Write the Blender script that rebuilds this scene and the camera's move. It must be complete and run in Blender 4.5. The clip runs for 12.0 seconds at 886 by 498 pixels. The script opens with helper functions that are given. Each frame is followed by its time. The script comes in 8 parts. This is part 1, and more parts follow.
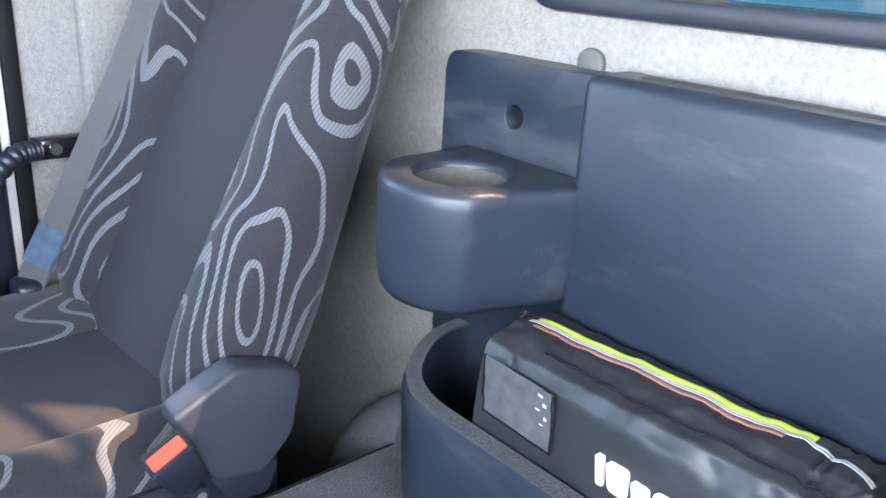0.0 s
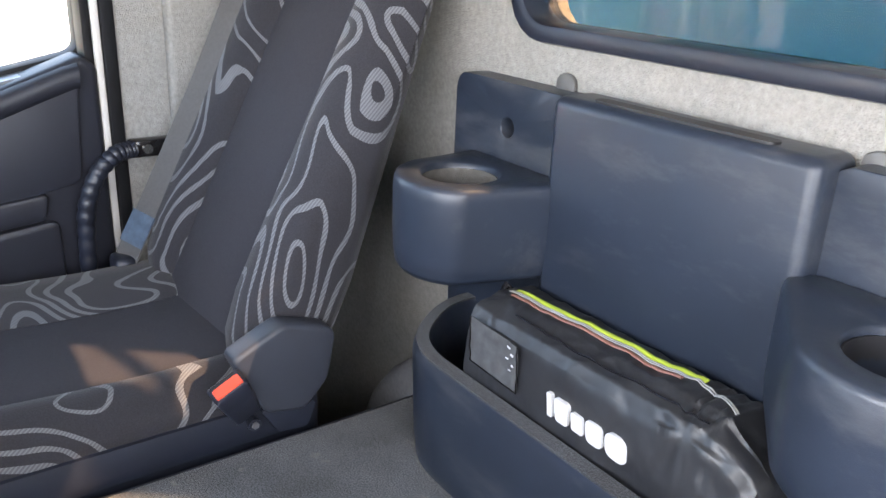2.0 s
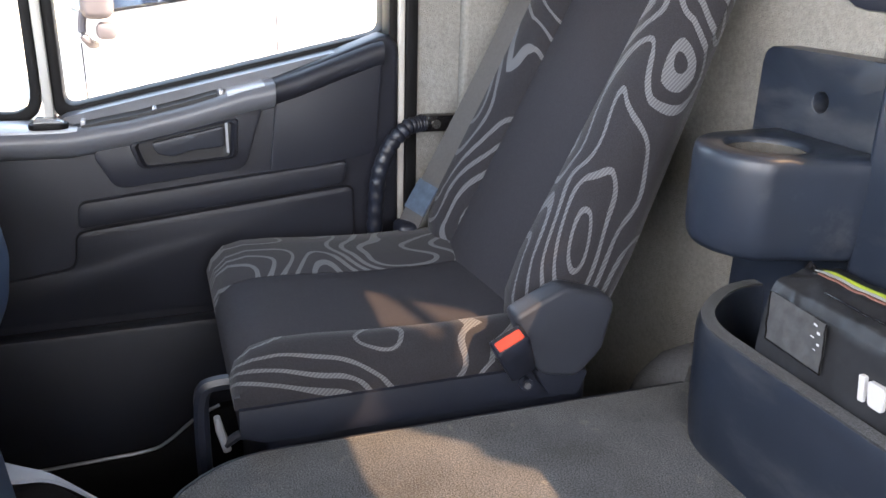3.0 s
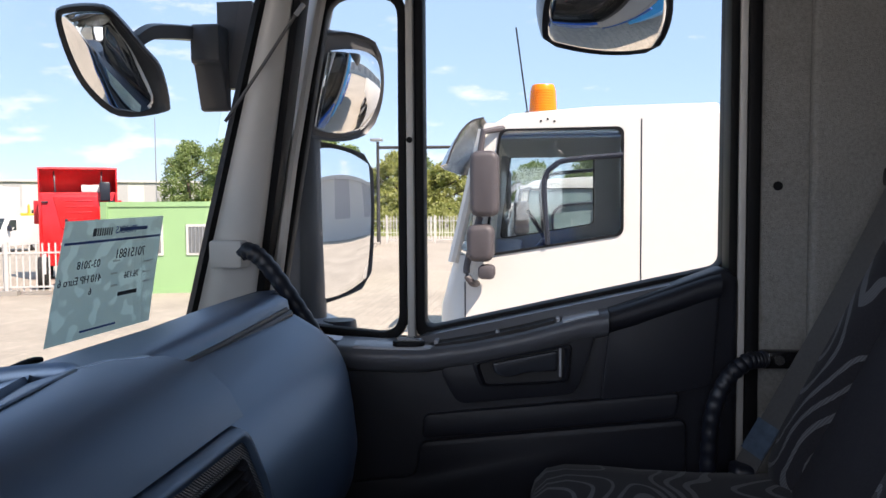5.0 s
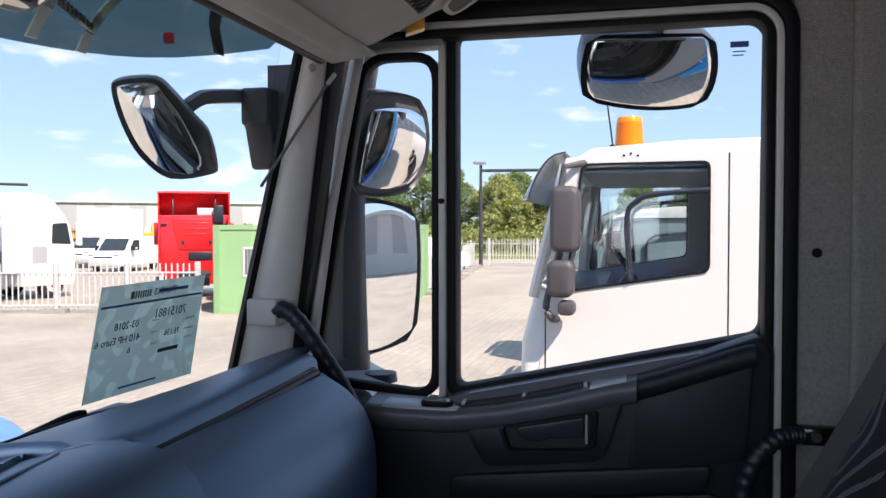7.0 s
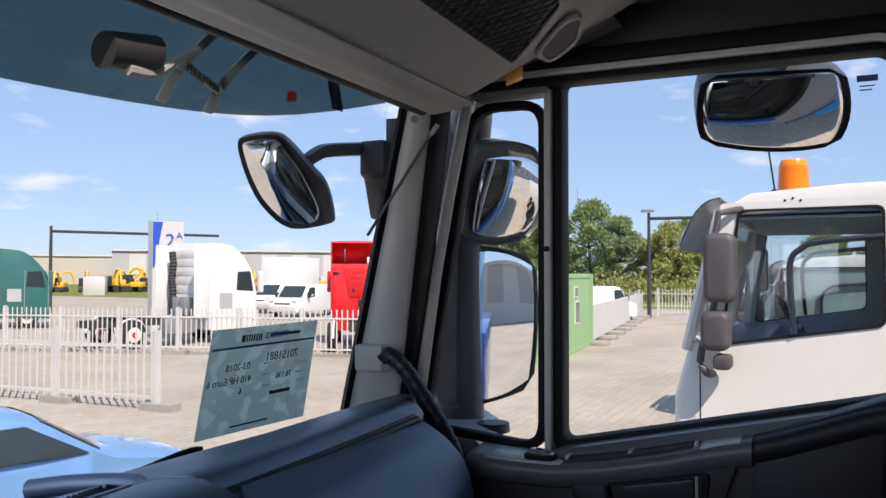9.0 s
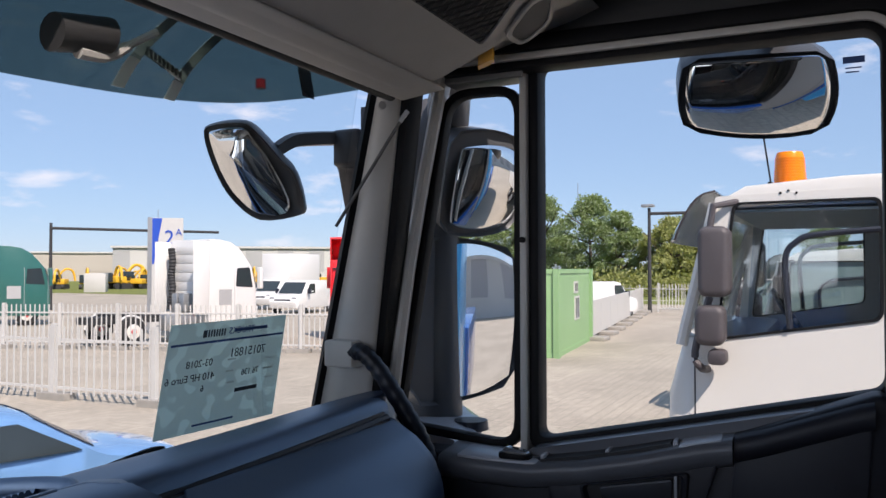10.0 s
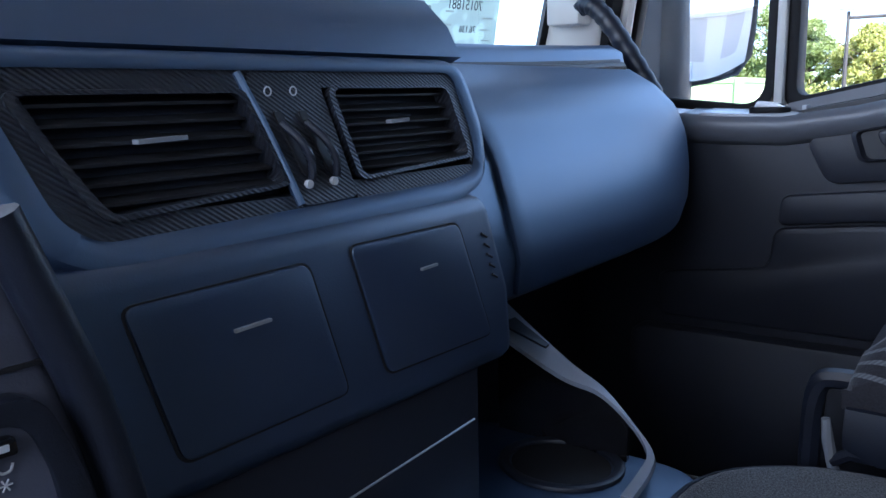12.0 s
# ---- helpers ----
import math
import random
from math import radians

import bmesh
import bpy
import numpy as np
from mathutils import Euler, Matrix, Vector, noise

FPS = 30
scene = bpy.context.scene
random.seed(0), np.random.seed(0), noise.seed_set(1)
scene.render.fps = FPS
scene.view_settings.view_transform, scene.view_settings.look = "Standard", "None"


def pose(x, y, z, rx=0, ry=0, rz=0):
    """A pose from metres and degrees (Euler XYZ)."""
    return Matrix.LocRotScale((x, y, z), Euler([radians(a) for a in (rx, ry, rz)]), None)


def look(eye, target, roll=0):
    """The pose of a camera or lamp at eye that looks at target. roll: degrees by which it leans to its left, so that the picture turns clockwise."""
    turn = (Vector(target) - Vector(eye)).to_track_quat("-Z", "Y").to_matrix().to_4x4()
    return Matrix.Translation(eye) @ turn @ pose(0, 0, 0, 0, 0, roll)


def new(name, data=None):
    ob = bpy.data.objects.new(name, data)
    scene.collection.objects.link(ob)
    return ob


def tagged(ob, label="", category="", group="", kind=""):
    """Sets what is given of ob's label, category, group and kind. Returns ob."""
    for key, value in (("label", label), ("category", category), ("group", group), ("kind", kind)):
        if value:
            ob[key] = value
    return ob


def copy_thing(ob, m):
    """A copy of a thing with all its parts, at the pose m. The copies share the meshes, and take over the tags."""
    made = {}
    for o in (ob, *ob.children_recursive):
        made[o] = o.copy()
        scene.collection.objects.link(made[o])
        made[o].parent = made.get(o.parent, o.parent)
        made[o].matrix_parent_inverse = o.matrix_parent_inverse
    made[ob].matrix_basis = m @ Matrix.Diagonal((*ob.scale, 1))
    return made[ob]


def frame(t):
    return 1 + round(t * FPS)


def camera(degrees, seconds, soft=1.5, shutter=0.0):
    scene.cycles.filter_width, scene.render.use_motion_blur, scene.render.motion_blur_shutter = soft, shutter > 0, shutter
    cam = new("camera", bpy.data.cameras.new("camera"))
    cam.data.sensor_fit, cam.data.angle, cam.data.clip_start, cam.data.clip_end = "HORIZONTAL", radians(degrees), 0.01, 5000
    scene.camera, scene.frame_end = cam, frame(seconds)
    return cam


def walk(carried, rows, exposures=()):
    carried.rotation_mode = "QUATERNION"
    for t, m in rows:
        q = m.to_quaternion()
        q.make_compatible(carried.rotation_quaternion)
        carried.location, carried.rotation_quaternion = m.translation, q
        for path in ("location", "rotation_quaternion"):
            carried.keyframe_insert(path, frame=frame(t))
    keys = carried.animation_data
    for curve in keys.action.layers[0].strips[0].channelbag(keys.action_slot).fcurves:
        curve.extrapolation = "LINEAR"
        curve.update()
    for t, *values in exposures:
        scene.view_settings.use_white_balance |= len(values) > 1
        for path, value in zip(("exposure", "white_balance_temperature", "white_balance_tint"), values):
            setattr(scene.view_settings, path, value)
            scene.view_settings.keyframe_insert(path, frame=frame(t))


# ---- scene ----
cam = camera(57.0, 12.0)
PATH = [
    (0, (-0.283, 0.897, 2.507), (1.115, -0.356, 1.819), 3.4),
    (0.5, (-0.355, 0.858, 2.532), (0.93, -0.34, 1.576), 3.1),
    (1, (-0.404, 0.892, 2.563), (0.867, -0.338, 1.628), 3.0),
    (1.5, (-0.445, 0.891, 2.565), (0.908, -0.39, 1.836), 3.0),
    (2, (-0.494, 0.96, 2.574), (1.011, -0.148, 1.863), 2.5),
    (2.5, (-0.509, 1.041, 2.54), (1.176, 0.227, 1.833), 2.0),
    (3, (-0.489, 1.051, 2.506), (1.281, 0.417, 1.824), 1.6),
    (3.2, (-0.503, 1.05, 2.517), (1.313, 0.511, 1.875), 0.9),
    (3.5, (-0.507, 1.022, 2.517), (1.389, 0.702, 1.968), 0.3),
    (3.7, (-0.524, 1.022, 2.476), (1.421, 0.844, 2.044), -0.4),
    (5.3, (-0.529, 0.952, 2.492), (1.446, 1.258, 2.41), 0.1),
    (5.5, (-0.525, 0.909, 2.515), (1.436, 1.3, 2.451), 0.1),
    (6, (-0.523, 0.836, 2.569), (1.418, 1.316, 2.526), 0.2),
    (6.5, (-0.53, 0.835, 2.561), (1.409, 1.321, 2.499), 0.0),
    (7, (-0.514, 0.838, 2.562), (1.428, 1.31, 2.502), -0.1),
    (7.5, (-0.499, 0.829, 2.559), (1.441, 1.315, 2.514), -0.1),
    (7.7, (-0.498, 0.793, 2.559), (1.408, 1.398, 2.524), -0.1),
    (9.3, (-0.44, 0.706, 2.56), (1.364, 1.568, 2.62), -0.1),
    (9.5, (-0.41, 0.693, 2.56), (1.395, 1.554, 2.619), -0.4),
    (10, (-0.388, 0.699, 2.553), (1.418, 1.556, 2.603), -0.1),
    (10.5, (-0.391, 0.715, 2.53), (1.414, 1.576, 2.577), -0.4),
    (11, (-0.357, 0.748, 2.481), (1.434, 1.639, 2.484), -0.4),
    (11.2, (-0.333, 0.771, 2.44), (1.446, 1.681, 2.34), -0.1),
    (11.5, (-0.323, 0.773, 2.361), (1.399, 1.74, 2.046), -0.5),
    (11.8, (-0.335, 0.811, 2.29), (1.308, 1.891, 1.925), -0.8),
    (12, (-0.354, 0.849, 2.246), (1.216, 2.031, 1.875), -1.2),
]
EXPOSURES = [(0.0, 5.55, 6800, 17), (0.5, 5.95, 6900, 17), (1.0, 5.6, 7000, 17), (1.5, 5.35, 7250, 18), (2.5, 4.75, 7900, 20), (3.7, 4.75, 8000, 20), (4.4, 2.9, 7500, 21), (5.3, 2.0, 6950, 21), (7.7, 1.87, 6700, 21), (9.5, 1.5, 6700, 21), (11.0, 1.46, 6600, 20), (11.5, 1.8, 6250, 21), (12.0, 3.65, 6000, 19)]
walk(cam, [(t, look(eye, target, roll)) for t, eye, target, roll in PATH], EXPOSURES)

# world, sun, exposure
SUN = Vector((-0.80, -1.00, 1.40)).normalized()   # towards the sun
world = bpy.data.worlds.new("sky_world")
scene.world = world
world.use_nodes = True
wn, wl = world.node_tree.nodes, world.node_tree.links
wn.clear()
sky = wn.new("ShaderNodeTexSky")
sky.sky_type, sky.sun_disc = "NISHITA", False
sky.sun_elevation = math.asin(SUN.z)
sky.sun_rotation = math.atan2(SUN.x, SUN.y)
sky.altitude = 200
sky.air_density, sky.dust_density, sky.ozone_density = 0.9, 0.1, 2.4
tc = wn.new("ShaderNodeTexCoord")
mp = wn.new("ShaderNodeMapping")
mp.inputs["Scale"].default_value = (5.2, 5.2, 17.0)
cn = wn.new("ShaderNodeTexNoise")
cn.inputs["Scale"].default_value, cn.inputs["Detail"].default_value, cn.inputs["Roughness"].default_value = 1.5, 7.0, 0.58
cr = wn.new("ShaderNodeValToRGB")
cr.color_ramp.elements[0].position, cr.color_ramp.elements[1].position = 0.57, 0.82
cm = wn.new("ShaderNodeMixRGB")
cm.inputs["Color2"].default_value = (7.6, 7.5, 7.6, 1)
bg = wn.new("ShaderNodeBackground")
bg.inputs["Strength"].default_value = 0.054
wo = wn.new("ShaderNodeOutputWorld")
wl.new(tc.outputs["Generated"], mp.inputs["Vector"])
wl.new(mp.outputs["Vector"], cn.inputs["Vector"])
wl.new(cn.outputs["Fac"], cr.inputs["Fac"])
wl.new(cr.outputs["Color"], cm.inputs["Fac"])
veil = wn.new("ShaderNodeMixRGB")
veil.inputs["Fac"].default_value = 0.7
veil.inputs["Color2"].default_value = (2.5, 4.0, 6.0, 1)
wl.new(sky.outputs["Color"], veil.inputs["Color1"])
wl.new(veil.outputs["Color"], cm.inputs["Color1"])
wl.new(cm.outputs["Color"], bg.inputs["Color"])
wl.new(bg.outputs["Background"], wo.inputs["Surface"])
sun = new("sun", bpy.data.lights.new("sun", "SUN"))
sun.data.energy, sun.data.angle, sun.data.color = 2.4, radians(0.55), (1.0, 0.93, 0.83)
sun.matrix_basis = look(SUN * 50, (0, 0, 0))



def sky_lamp(name, eye, target, w, h, watts):
    """Sky light entering by a window opening."""
    lamp = new(name, bpy.data.lights.new(name, "AREA"))
    lamp.data.shape, lamp.data.size, lamp.data.size_y, lamp.data.energy, lamp.data.color = "RECTANGLE", w, h, watts, (0.80, 0.90, 1.0)
    lamp.matrix_basis = look(eye, target)


sky_lamp("sky_by_driver_window", (-1.09, 0.92, 2.58), (0.0, 0.92, 2.45), 0.60, 0.66, 0.7)
sky_lamp("sky_by_screen", (-0.46, 1.62, 2.58), (-0.2, 0.6, 2.35), 1.05, 0.5, 1.2)

# ------------------------------------------------------------------ helpers


def rounded(u0, u1, v0, v1, r, n=5):
    """Outline of a rectangle with rounded corners."""
    out = []
    for cu, cv, a in ((u1 - r, v1 - r, 0), (u0 + r, v1 - r, 90), (u0 + r, v0 + r, 180), (u1 - r, v0 + r, 270)):
        for k in range(n + 1):
            b = radians(a + 90 * k / n)
            out.append((cu + r * math.cos(b), cv + r * math.sin(b)))
    return out


def round_poly(pts, r, n=5):
    """Outline of a polygon with its corners rounded."""
    out, m = [], len(pts)
    for i in range(m):
        p, a, b = Vector(pts[i]), Vector(pts[i - 1]), Vector(pts[(i + 1) % m])
        da, db = (a - p), (b - p)
        ra = min(r, da.length * 0.45)
        rb = min(r, db.length * 0.45)
        q0, q1 = p + da.normalized() * ra, p + db.normalized() * rb
        for k in range(n + 1):
            f = k / n
            out.append(tuple((1 - f) ** 2 * q0 + 2 * f * (1 - f) * p + f * f * q1))
    return out


def lift(axis, u, v, w):
    return {"x": (w, u, v), "y": (u, w, v), "z": (u, v, w)}[axis]


def prism(bm, pts, axis, a, b):
    """Extrudes an outline from a to b along an axis."""
    lo = [bm.verts.new(lift(axis, u, v, a)) for u, v in pts]
    hi = [bm.verts.new(lift(axis, u, v, b)) for u, v in pts]
    n = len(pts)
    bm.faces.new(lo)
    bm.faces.new(hi[::-1])
    for i in range(n):
        bm.faces.new((lo[i], lo[(i + 1) % n], hi[(i + 1) % n], hi[i]))


def ring(bm, outer, inner, axis, a, b):
    """Extrudes the band between two outlines with the same number of points."""
    n = len(outer)
    vs = [[bm.verts.new(lift(axis, u, v, w)) for u, v in pts] for w in (a, b) for pts in (outer, inner)]
    ol, il, oh, ih = vs
    for i in range(n):
        j = (i + 1) % n
        for q in ((ol[i], ol[j], il[j], il[i]), (oh[j], oh[i], ih[i], ih[j]),
                  (ol[j], ol[i], oh[i], oh[j]), (il[i], il[j], ih[j], ih[i])):
            bm.faces.new(q)


def box(bm, x0, x1, y0, y1, z0, z1):
    prism(bm, [(x0, y0), (x1, y0), (x1, y1), (x0, y1)], "z", z0, z1)


def loft(bm, rows, closed=True, caps=True):
    """Skins rows of points."""
    vs = [[bm.verts.new(p) for p in row] for row in rows]
    n = len(vs[0])
    for a, b in zip(vs, vs[1:]):
        for i in range(n if closed else n - 1):
            bm.faces.new((a[i], a[(i + 1) % n], b[(i + 1) % n], b[i]))
    if closed and caps:
        bm.faces.new(vs[0][::-1])
        bm.faces.new(vs[-1])


def tube(bm, path, r, n=10, flat=1.0):
    """A round bar along a path; r may be a list."""
    path = [Vector(p) for p in path]
    rows, up = [], Vector((0.13, 0.21, 0.97))
    for i, p in enumerate(path):
        d = (path[min(i + 1, len(path) - 1)] - path[max(i - 1, 0)]).normalized()
        s = d.cross(up).normalized()
        t = s.cross(d).normalized()
        rr = r[i] if isinstance(r, (list, tuple)) else r
        rows.append([p + s * rr * math.cos(2 * math.pi * k / n) + t * rr * flat * math.sin(2 * math.pi * k / n) for k in range(n)])
    loft(bm, rows)


def curve_pts(pts, n=8):
    """Catmull-Rom points through the given ones."""
    pts = [Vector(p) for p in pts]
    out = []
    for i in range(len(pts) - 1):
        p0, p1, p2, p3 = pts[max(i - 1, 0)], pts[i], pts[i + 1], pts[min(i + 2, len(pts) - 1)]
        for k in range(n):
            t = k / n
            out.append(0.5 * (2 * p1 + (p2 - p0) * t + (2 * p0 - 5 * p1 + 4 * p2 - p3) * t * t + (3 * p1 - p0 - 3 * p2 + p3) * t ** 3))
    out.append(pts[-1])
    return out


def sheet(bm, fn, nu, nv, thick):
    """A curved panel fn(u, v) with a thickness vector or length along z-independent normal."""
    top = [[Vector(fn(i / nu, j / nv)) for j in range(nv + 1)] for i in range(nu + 1)]
    low = []
    for i in range(nu + 1):
        row = []
        for j in range(nv + 1):
            du = top[min(i + 1, nu)][j] - top[max(i - 1, 0)][j]
            dv = top[i][min(j + 1, nv)] - top[i][max(j - 1, 0)]
            row.append(top[i][j] - du.cross(dv).normalized() * thick)
        low.append(row)
    a = [[bm.verts.new(p) for p in r] for r in top]
    b = [[bm.verts.new(p) for p in r] for r in low]
    for i in range(nu):
        for j in range(nv):
            bm.faces.new((a[i][j], a[i + 1][j], a[i + 1][j + 1], a[i][j + 1]))
            bm.faces.new((b[i][j], b[i][j + 1], b[i + 1][j + 1], b[i + 1][j]))
    for i in range(nu):
        bm.faces.new((a[i][0], b[i][0], b[i + 1][0], a[i + 1][0]))
        bm.faces.new((a[i][nv], a[i + 1][nv], b[i + 1][nv], b[i][nv]))
    for j in range(nv):
        bm.faces.new((a[0][j], a[0][j + 1], b[0][j + 1], b[0][j]))
        bm.faces.new((a[nu][j], b[nu][j], b[nu][j + 1], a[nu][j + 1]))


def soften(bm, w, seg=2, angle=30):
    """Rounds the sharp edges."""
    bmesh.ops.recalc_face_normals(bm, faces=bm.faces)
    es = [e for e in bm.edges if len(e.link_faces) == 2 and e.calc_face_angle(0) > radians(angle)]
    if es:
        bmesh.ops.bevel(bm, geom=es, offset=w, segments=seg, profile=0.5, affect="EDGES", clamp_overlap=True)


def mesh_of(name, bm, material, smooth=38):
    bmesh.ops.recalc_face_normals(bm, faces=bm.faces)
    me = bpy.data.meshes.new(name)
    bm.to_mesh(me)
    bm.free()
    for mm in material if isinstance(material, (list, tuple)) else (material,):
        me.materials.append(mm)
    me.polygons.foreach_set("use_smooth", [True] * len(me.polygons))
    me.set_sharp_from_angle(angle=radians(smooth))
    return me


def part(name, bm, material, parent, label="", smooth=38):
    """Links a bmesh as one mesh under a thing or a part."""
    ob = new(name, mesh_of(name, bm, material, smooth))
    ob.parent = parent
    if parent.parent is None:
        ob.matrix_parent_inverse = parent.matrix_basis.inverted()
    return tagged(ob, label)


def thing(name, label, category, base=(0, 0, 0), group="", kind=""):
    """An empty at the base of a thing, which holds its parts."""
    ob = new(name)
    ob.empty_display_size = 0.05
    ob.matrix_basis = Matrix.Translation(base)
    return tagged(ob, label, category, group, kind)


def solid(name, bm, material, label, category, group="", kind="", smooth=38):
    """A thing of a single mesh."""
    return tagged(new(name, mesh_of(name, bm, material, smooth)), label, category, group, kind)


def B():
    return bmesh.new()


def boxed(x0, x1, y0, y1, z0, z1, w=0.0, seg=2):
    bm = B()
    box(bm, x0, x1, y0, y1, z0, z1)
    if w:
        soften(bm, w, seg)
    return bm


# ---------------------------------------------------------------- materials


def mat(name, col, rough=0.5, metal=0.0, var=0.18, scale=30.0, bump=0.15, bscale=350.0, spec=0.5, coat=0.0, dist=0.002, stain=0.12, random_tone=0.0, scuff=0.0, stretch=(9.0, 9.0, 3.0), ior=1.5, tint=(1.0, 1.0, 1.0)):
    """A surface with grain and stains at two scales."""
    m = bpy.data.materials.new(name)
    m.use_nodes = True
    n, l = m.node_tree.nodes, m.node_tree.links
    p = n["Principled BSDF"]
    p.inputs["Metallic"].default_value = metal
    p.inputs["Specular IOR Level"].default_value = spec
    p.inputs["Coat Weight"].default_value = coat
    p.inputs["IOR"].default_value = ior
    p.inputs["Specular Tint"].default_value = (*tint, 1)
    p.inputs["Coat Roughness"].default_value = 0.05
    t = n.new("ShaderNodeTexCoord")
    a = n.new("ShaderNodeTexNoise")
    a.inputs["Scale"].default_value, a.inputs["Detail"].default_value = scale, 5
    b = n.new("ShaderNodeTexNoise")
    b.inputs["Scale"].default_value, b.inputs["Detail"].default_value = scale / 9, 4
    for q in (a, b):
        l.new(t.outputs["Object"], q.inputs["Vector"])
    add = n.new("ShaderNodeMath")
    add.operation = "MULTIPLY_ADD"
    l.new(a.outputs["Fac"], add.inputs[0])
    add.inputs[1].default_value, add.inputs[2].default_value = 2 * var, 1 - var
    add2 = n.new("ShaderNodeMath")
    add2.operation = "MULTIPLY_ADD"
    l.new(b.outputs["Fac"], add2.inputs[0])
    add2.inputs[1].default_value, add2.inputs[2].default_value = 2 * stain, 1 - stain
    mul = n.new("ShaderNodeMath")
    mul.operation = "MULTIPLY"
    l.new(add.outputs[0], mul.inputs[0])
    l.new(add2.outputs[0], mul.inputs[1])
    tone = mul
    if random_tone:
        oi = n.new("ShaderNodeObjectInfo")
        ra = n.new("ShaderNodeMath")
        ra.operation = "MULTIPLY_ADD"
        l.new(oi.outputs["Random"], ra.inputs[0])
        ra.inputs[1].default_value, ra.inputs[2].default_value = 2 * random_tone, 1 - random_tone
        tone = n.new("ShaderNodeMath")
        tone.operation = "MULTIPLY"
        l.new(mul.outputs[0], tone.inputs[0])
        l.new(ra.outputs[0], tone.inputs[1])
    mix = n.new("ShaderNodeVectorMath")
    mix.operation = "SCALE"
    mix.inputs[0].default_value = col[:3]
    l.new(tone.outputs[0], mix.inputs["Scale"])
    if scuff:
        sm_ = n.new("ShaderNodeMapping")
        sm_.inputs["Scale"].default_value = stretch
        sm_.inputs["Rotation"].default_value = (0.4, 0.7, 0.5)
        l.new(t.outputs["Object"], sm_.inputs["Vector"])
        sn = n.new("ShaderNodeTexNoise")
        sn.inputs["Scale"].default_value, sn.inputs["Detail"].default_value, sn.inputs["Roughness"].default_value = 1.6, 9, 0.68
        l.new(sm_.outputs[0], sn.inputs["Vector"])
        sr = n.new("ShaderNodeValToRGB")
        sr.color_ramp.elements[0].position, sr.color_ramp.elements[1].position = 0.52, 0.74
        l.new(sn.outputs["Fac"], sr.inputs["Fac"])
        sf = n.new("ShaderNodeMath")
        sf.operation = "MULTIPLY"
        sf.inputs[1].default_value = scuff
        l.new(sr.outputs["Color"], sf.inputs[0])
        sx = n.new("ShaderNodeMixRGB")
        sx.inputs["Color2"].default_value = (0.30, 0.29, 0.27, 1)
        l.new(sf.outputs[0], sx.inputs["Fac"])
        l.new(mix.outputs[0], sx.inputs["Color1"])
        l.new(sx.outputs[0], p.inputs["Base Color"])
    else:
        l.new(mix.outputs[0], p.inputs["Base Color"])
    ro = n.new("ShaderNodeMath")
    ro.operation = "MULTIPLY_ADD"
    ro.use_clamp = True
    l.new(b.outputs["Fac"], ro.inputs[0])
    ro.inputs[1].default_value, ro.inputs[2].default_value = 0.25 * rough, rough * 0.87
    l.new(ro.outputs[0], p.inputs["Roughness"])
    if bump:
        f = n.new("ShaderNodeTexNoise")
        f.inputs["Scale"].default_value, f.inputs["Detail"].default_value = bscale, 3
        l.new(t.outputs["Object"], f.inputs["Vector"])
        bu = n.new("ShaderNodeBump")
        bu.inputs["Strength"].default_value, bu.inputs["Distance"].default_value = bump, dist
        l.new(f.outputs["Fac"], bu.inputs["Height"])
        l.new(bu.outputs["Normal"], p.inputs["Normal"])
    return m


def glass_mat(name, tint, gloss=1.0, least=0.022):
    m = bpy.data.materials.new(name)
    m.use_nodes = True
    n, l = m.node_tree.nodes, m.node_tree.links
    n.clear()
    o = n.new("ShaderNodeOutputMaterial")
    t = n.new("ShaderNodeBsdfTransparent")
    t.inputs["Color"].default_value = (*tint, 1)
    g = n.new("ShaderNodeBsdfGlossy")
    g.inputs["Roughness"].default_value = 0.0
    g.inputs["Color"].default_value = (gloss, gloss, gloss, 1)
    lw = n.new("ShaderNodeLayerWeight")
    lw.inputs["Blend"].default_value = 0.5
    po = n.new("ShaderNodeMath")
    po.operation = "POWER"
    po.inputs[1].default_value = 4.0
    l.new(lw.outputs["Facing"], po.inputs[0])
    f = n.new("ShaderNodeMath")
    f.operation = "MULTIPLY_ADD"
    f.inputs[1].default_value, f.inputs[2].default_value = 0.8, least
    l.new(po.outputs[0], f.inputs[0])
    x = n.new("ShaderNodeMixShader")
    l.new(f.outputs[0], x.inputs[0])
    l.new(t.outputs[0], x.inputs[1])
    l.new(g.outputs[0], x.inputs[2])
    l.new(x.outputs[0], o.inputs["Surface"])
    return m


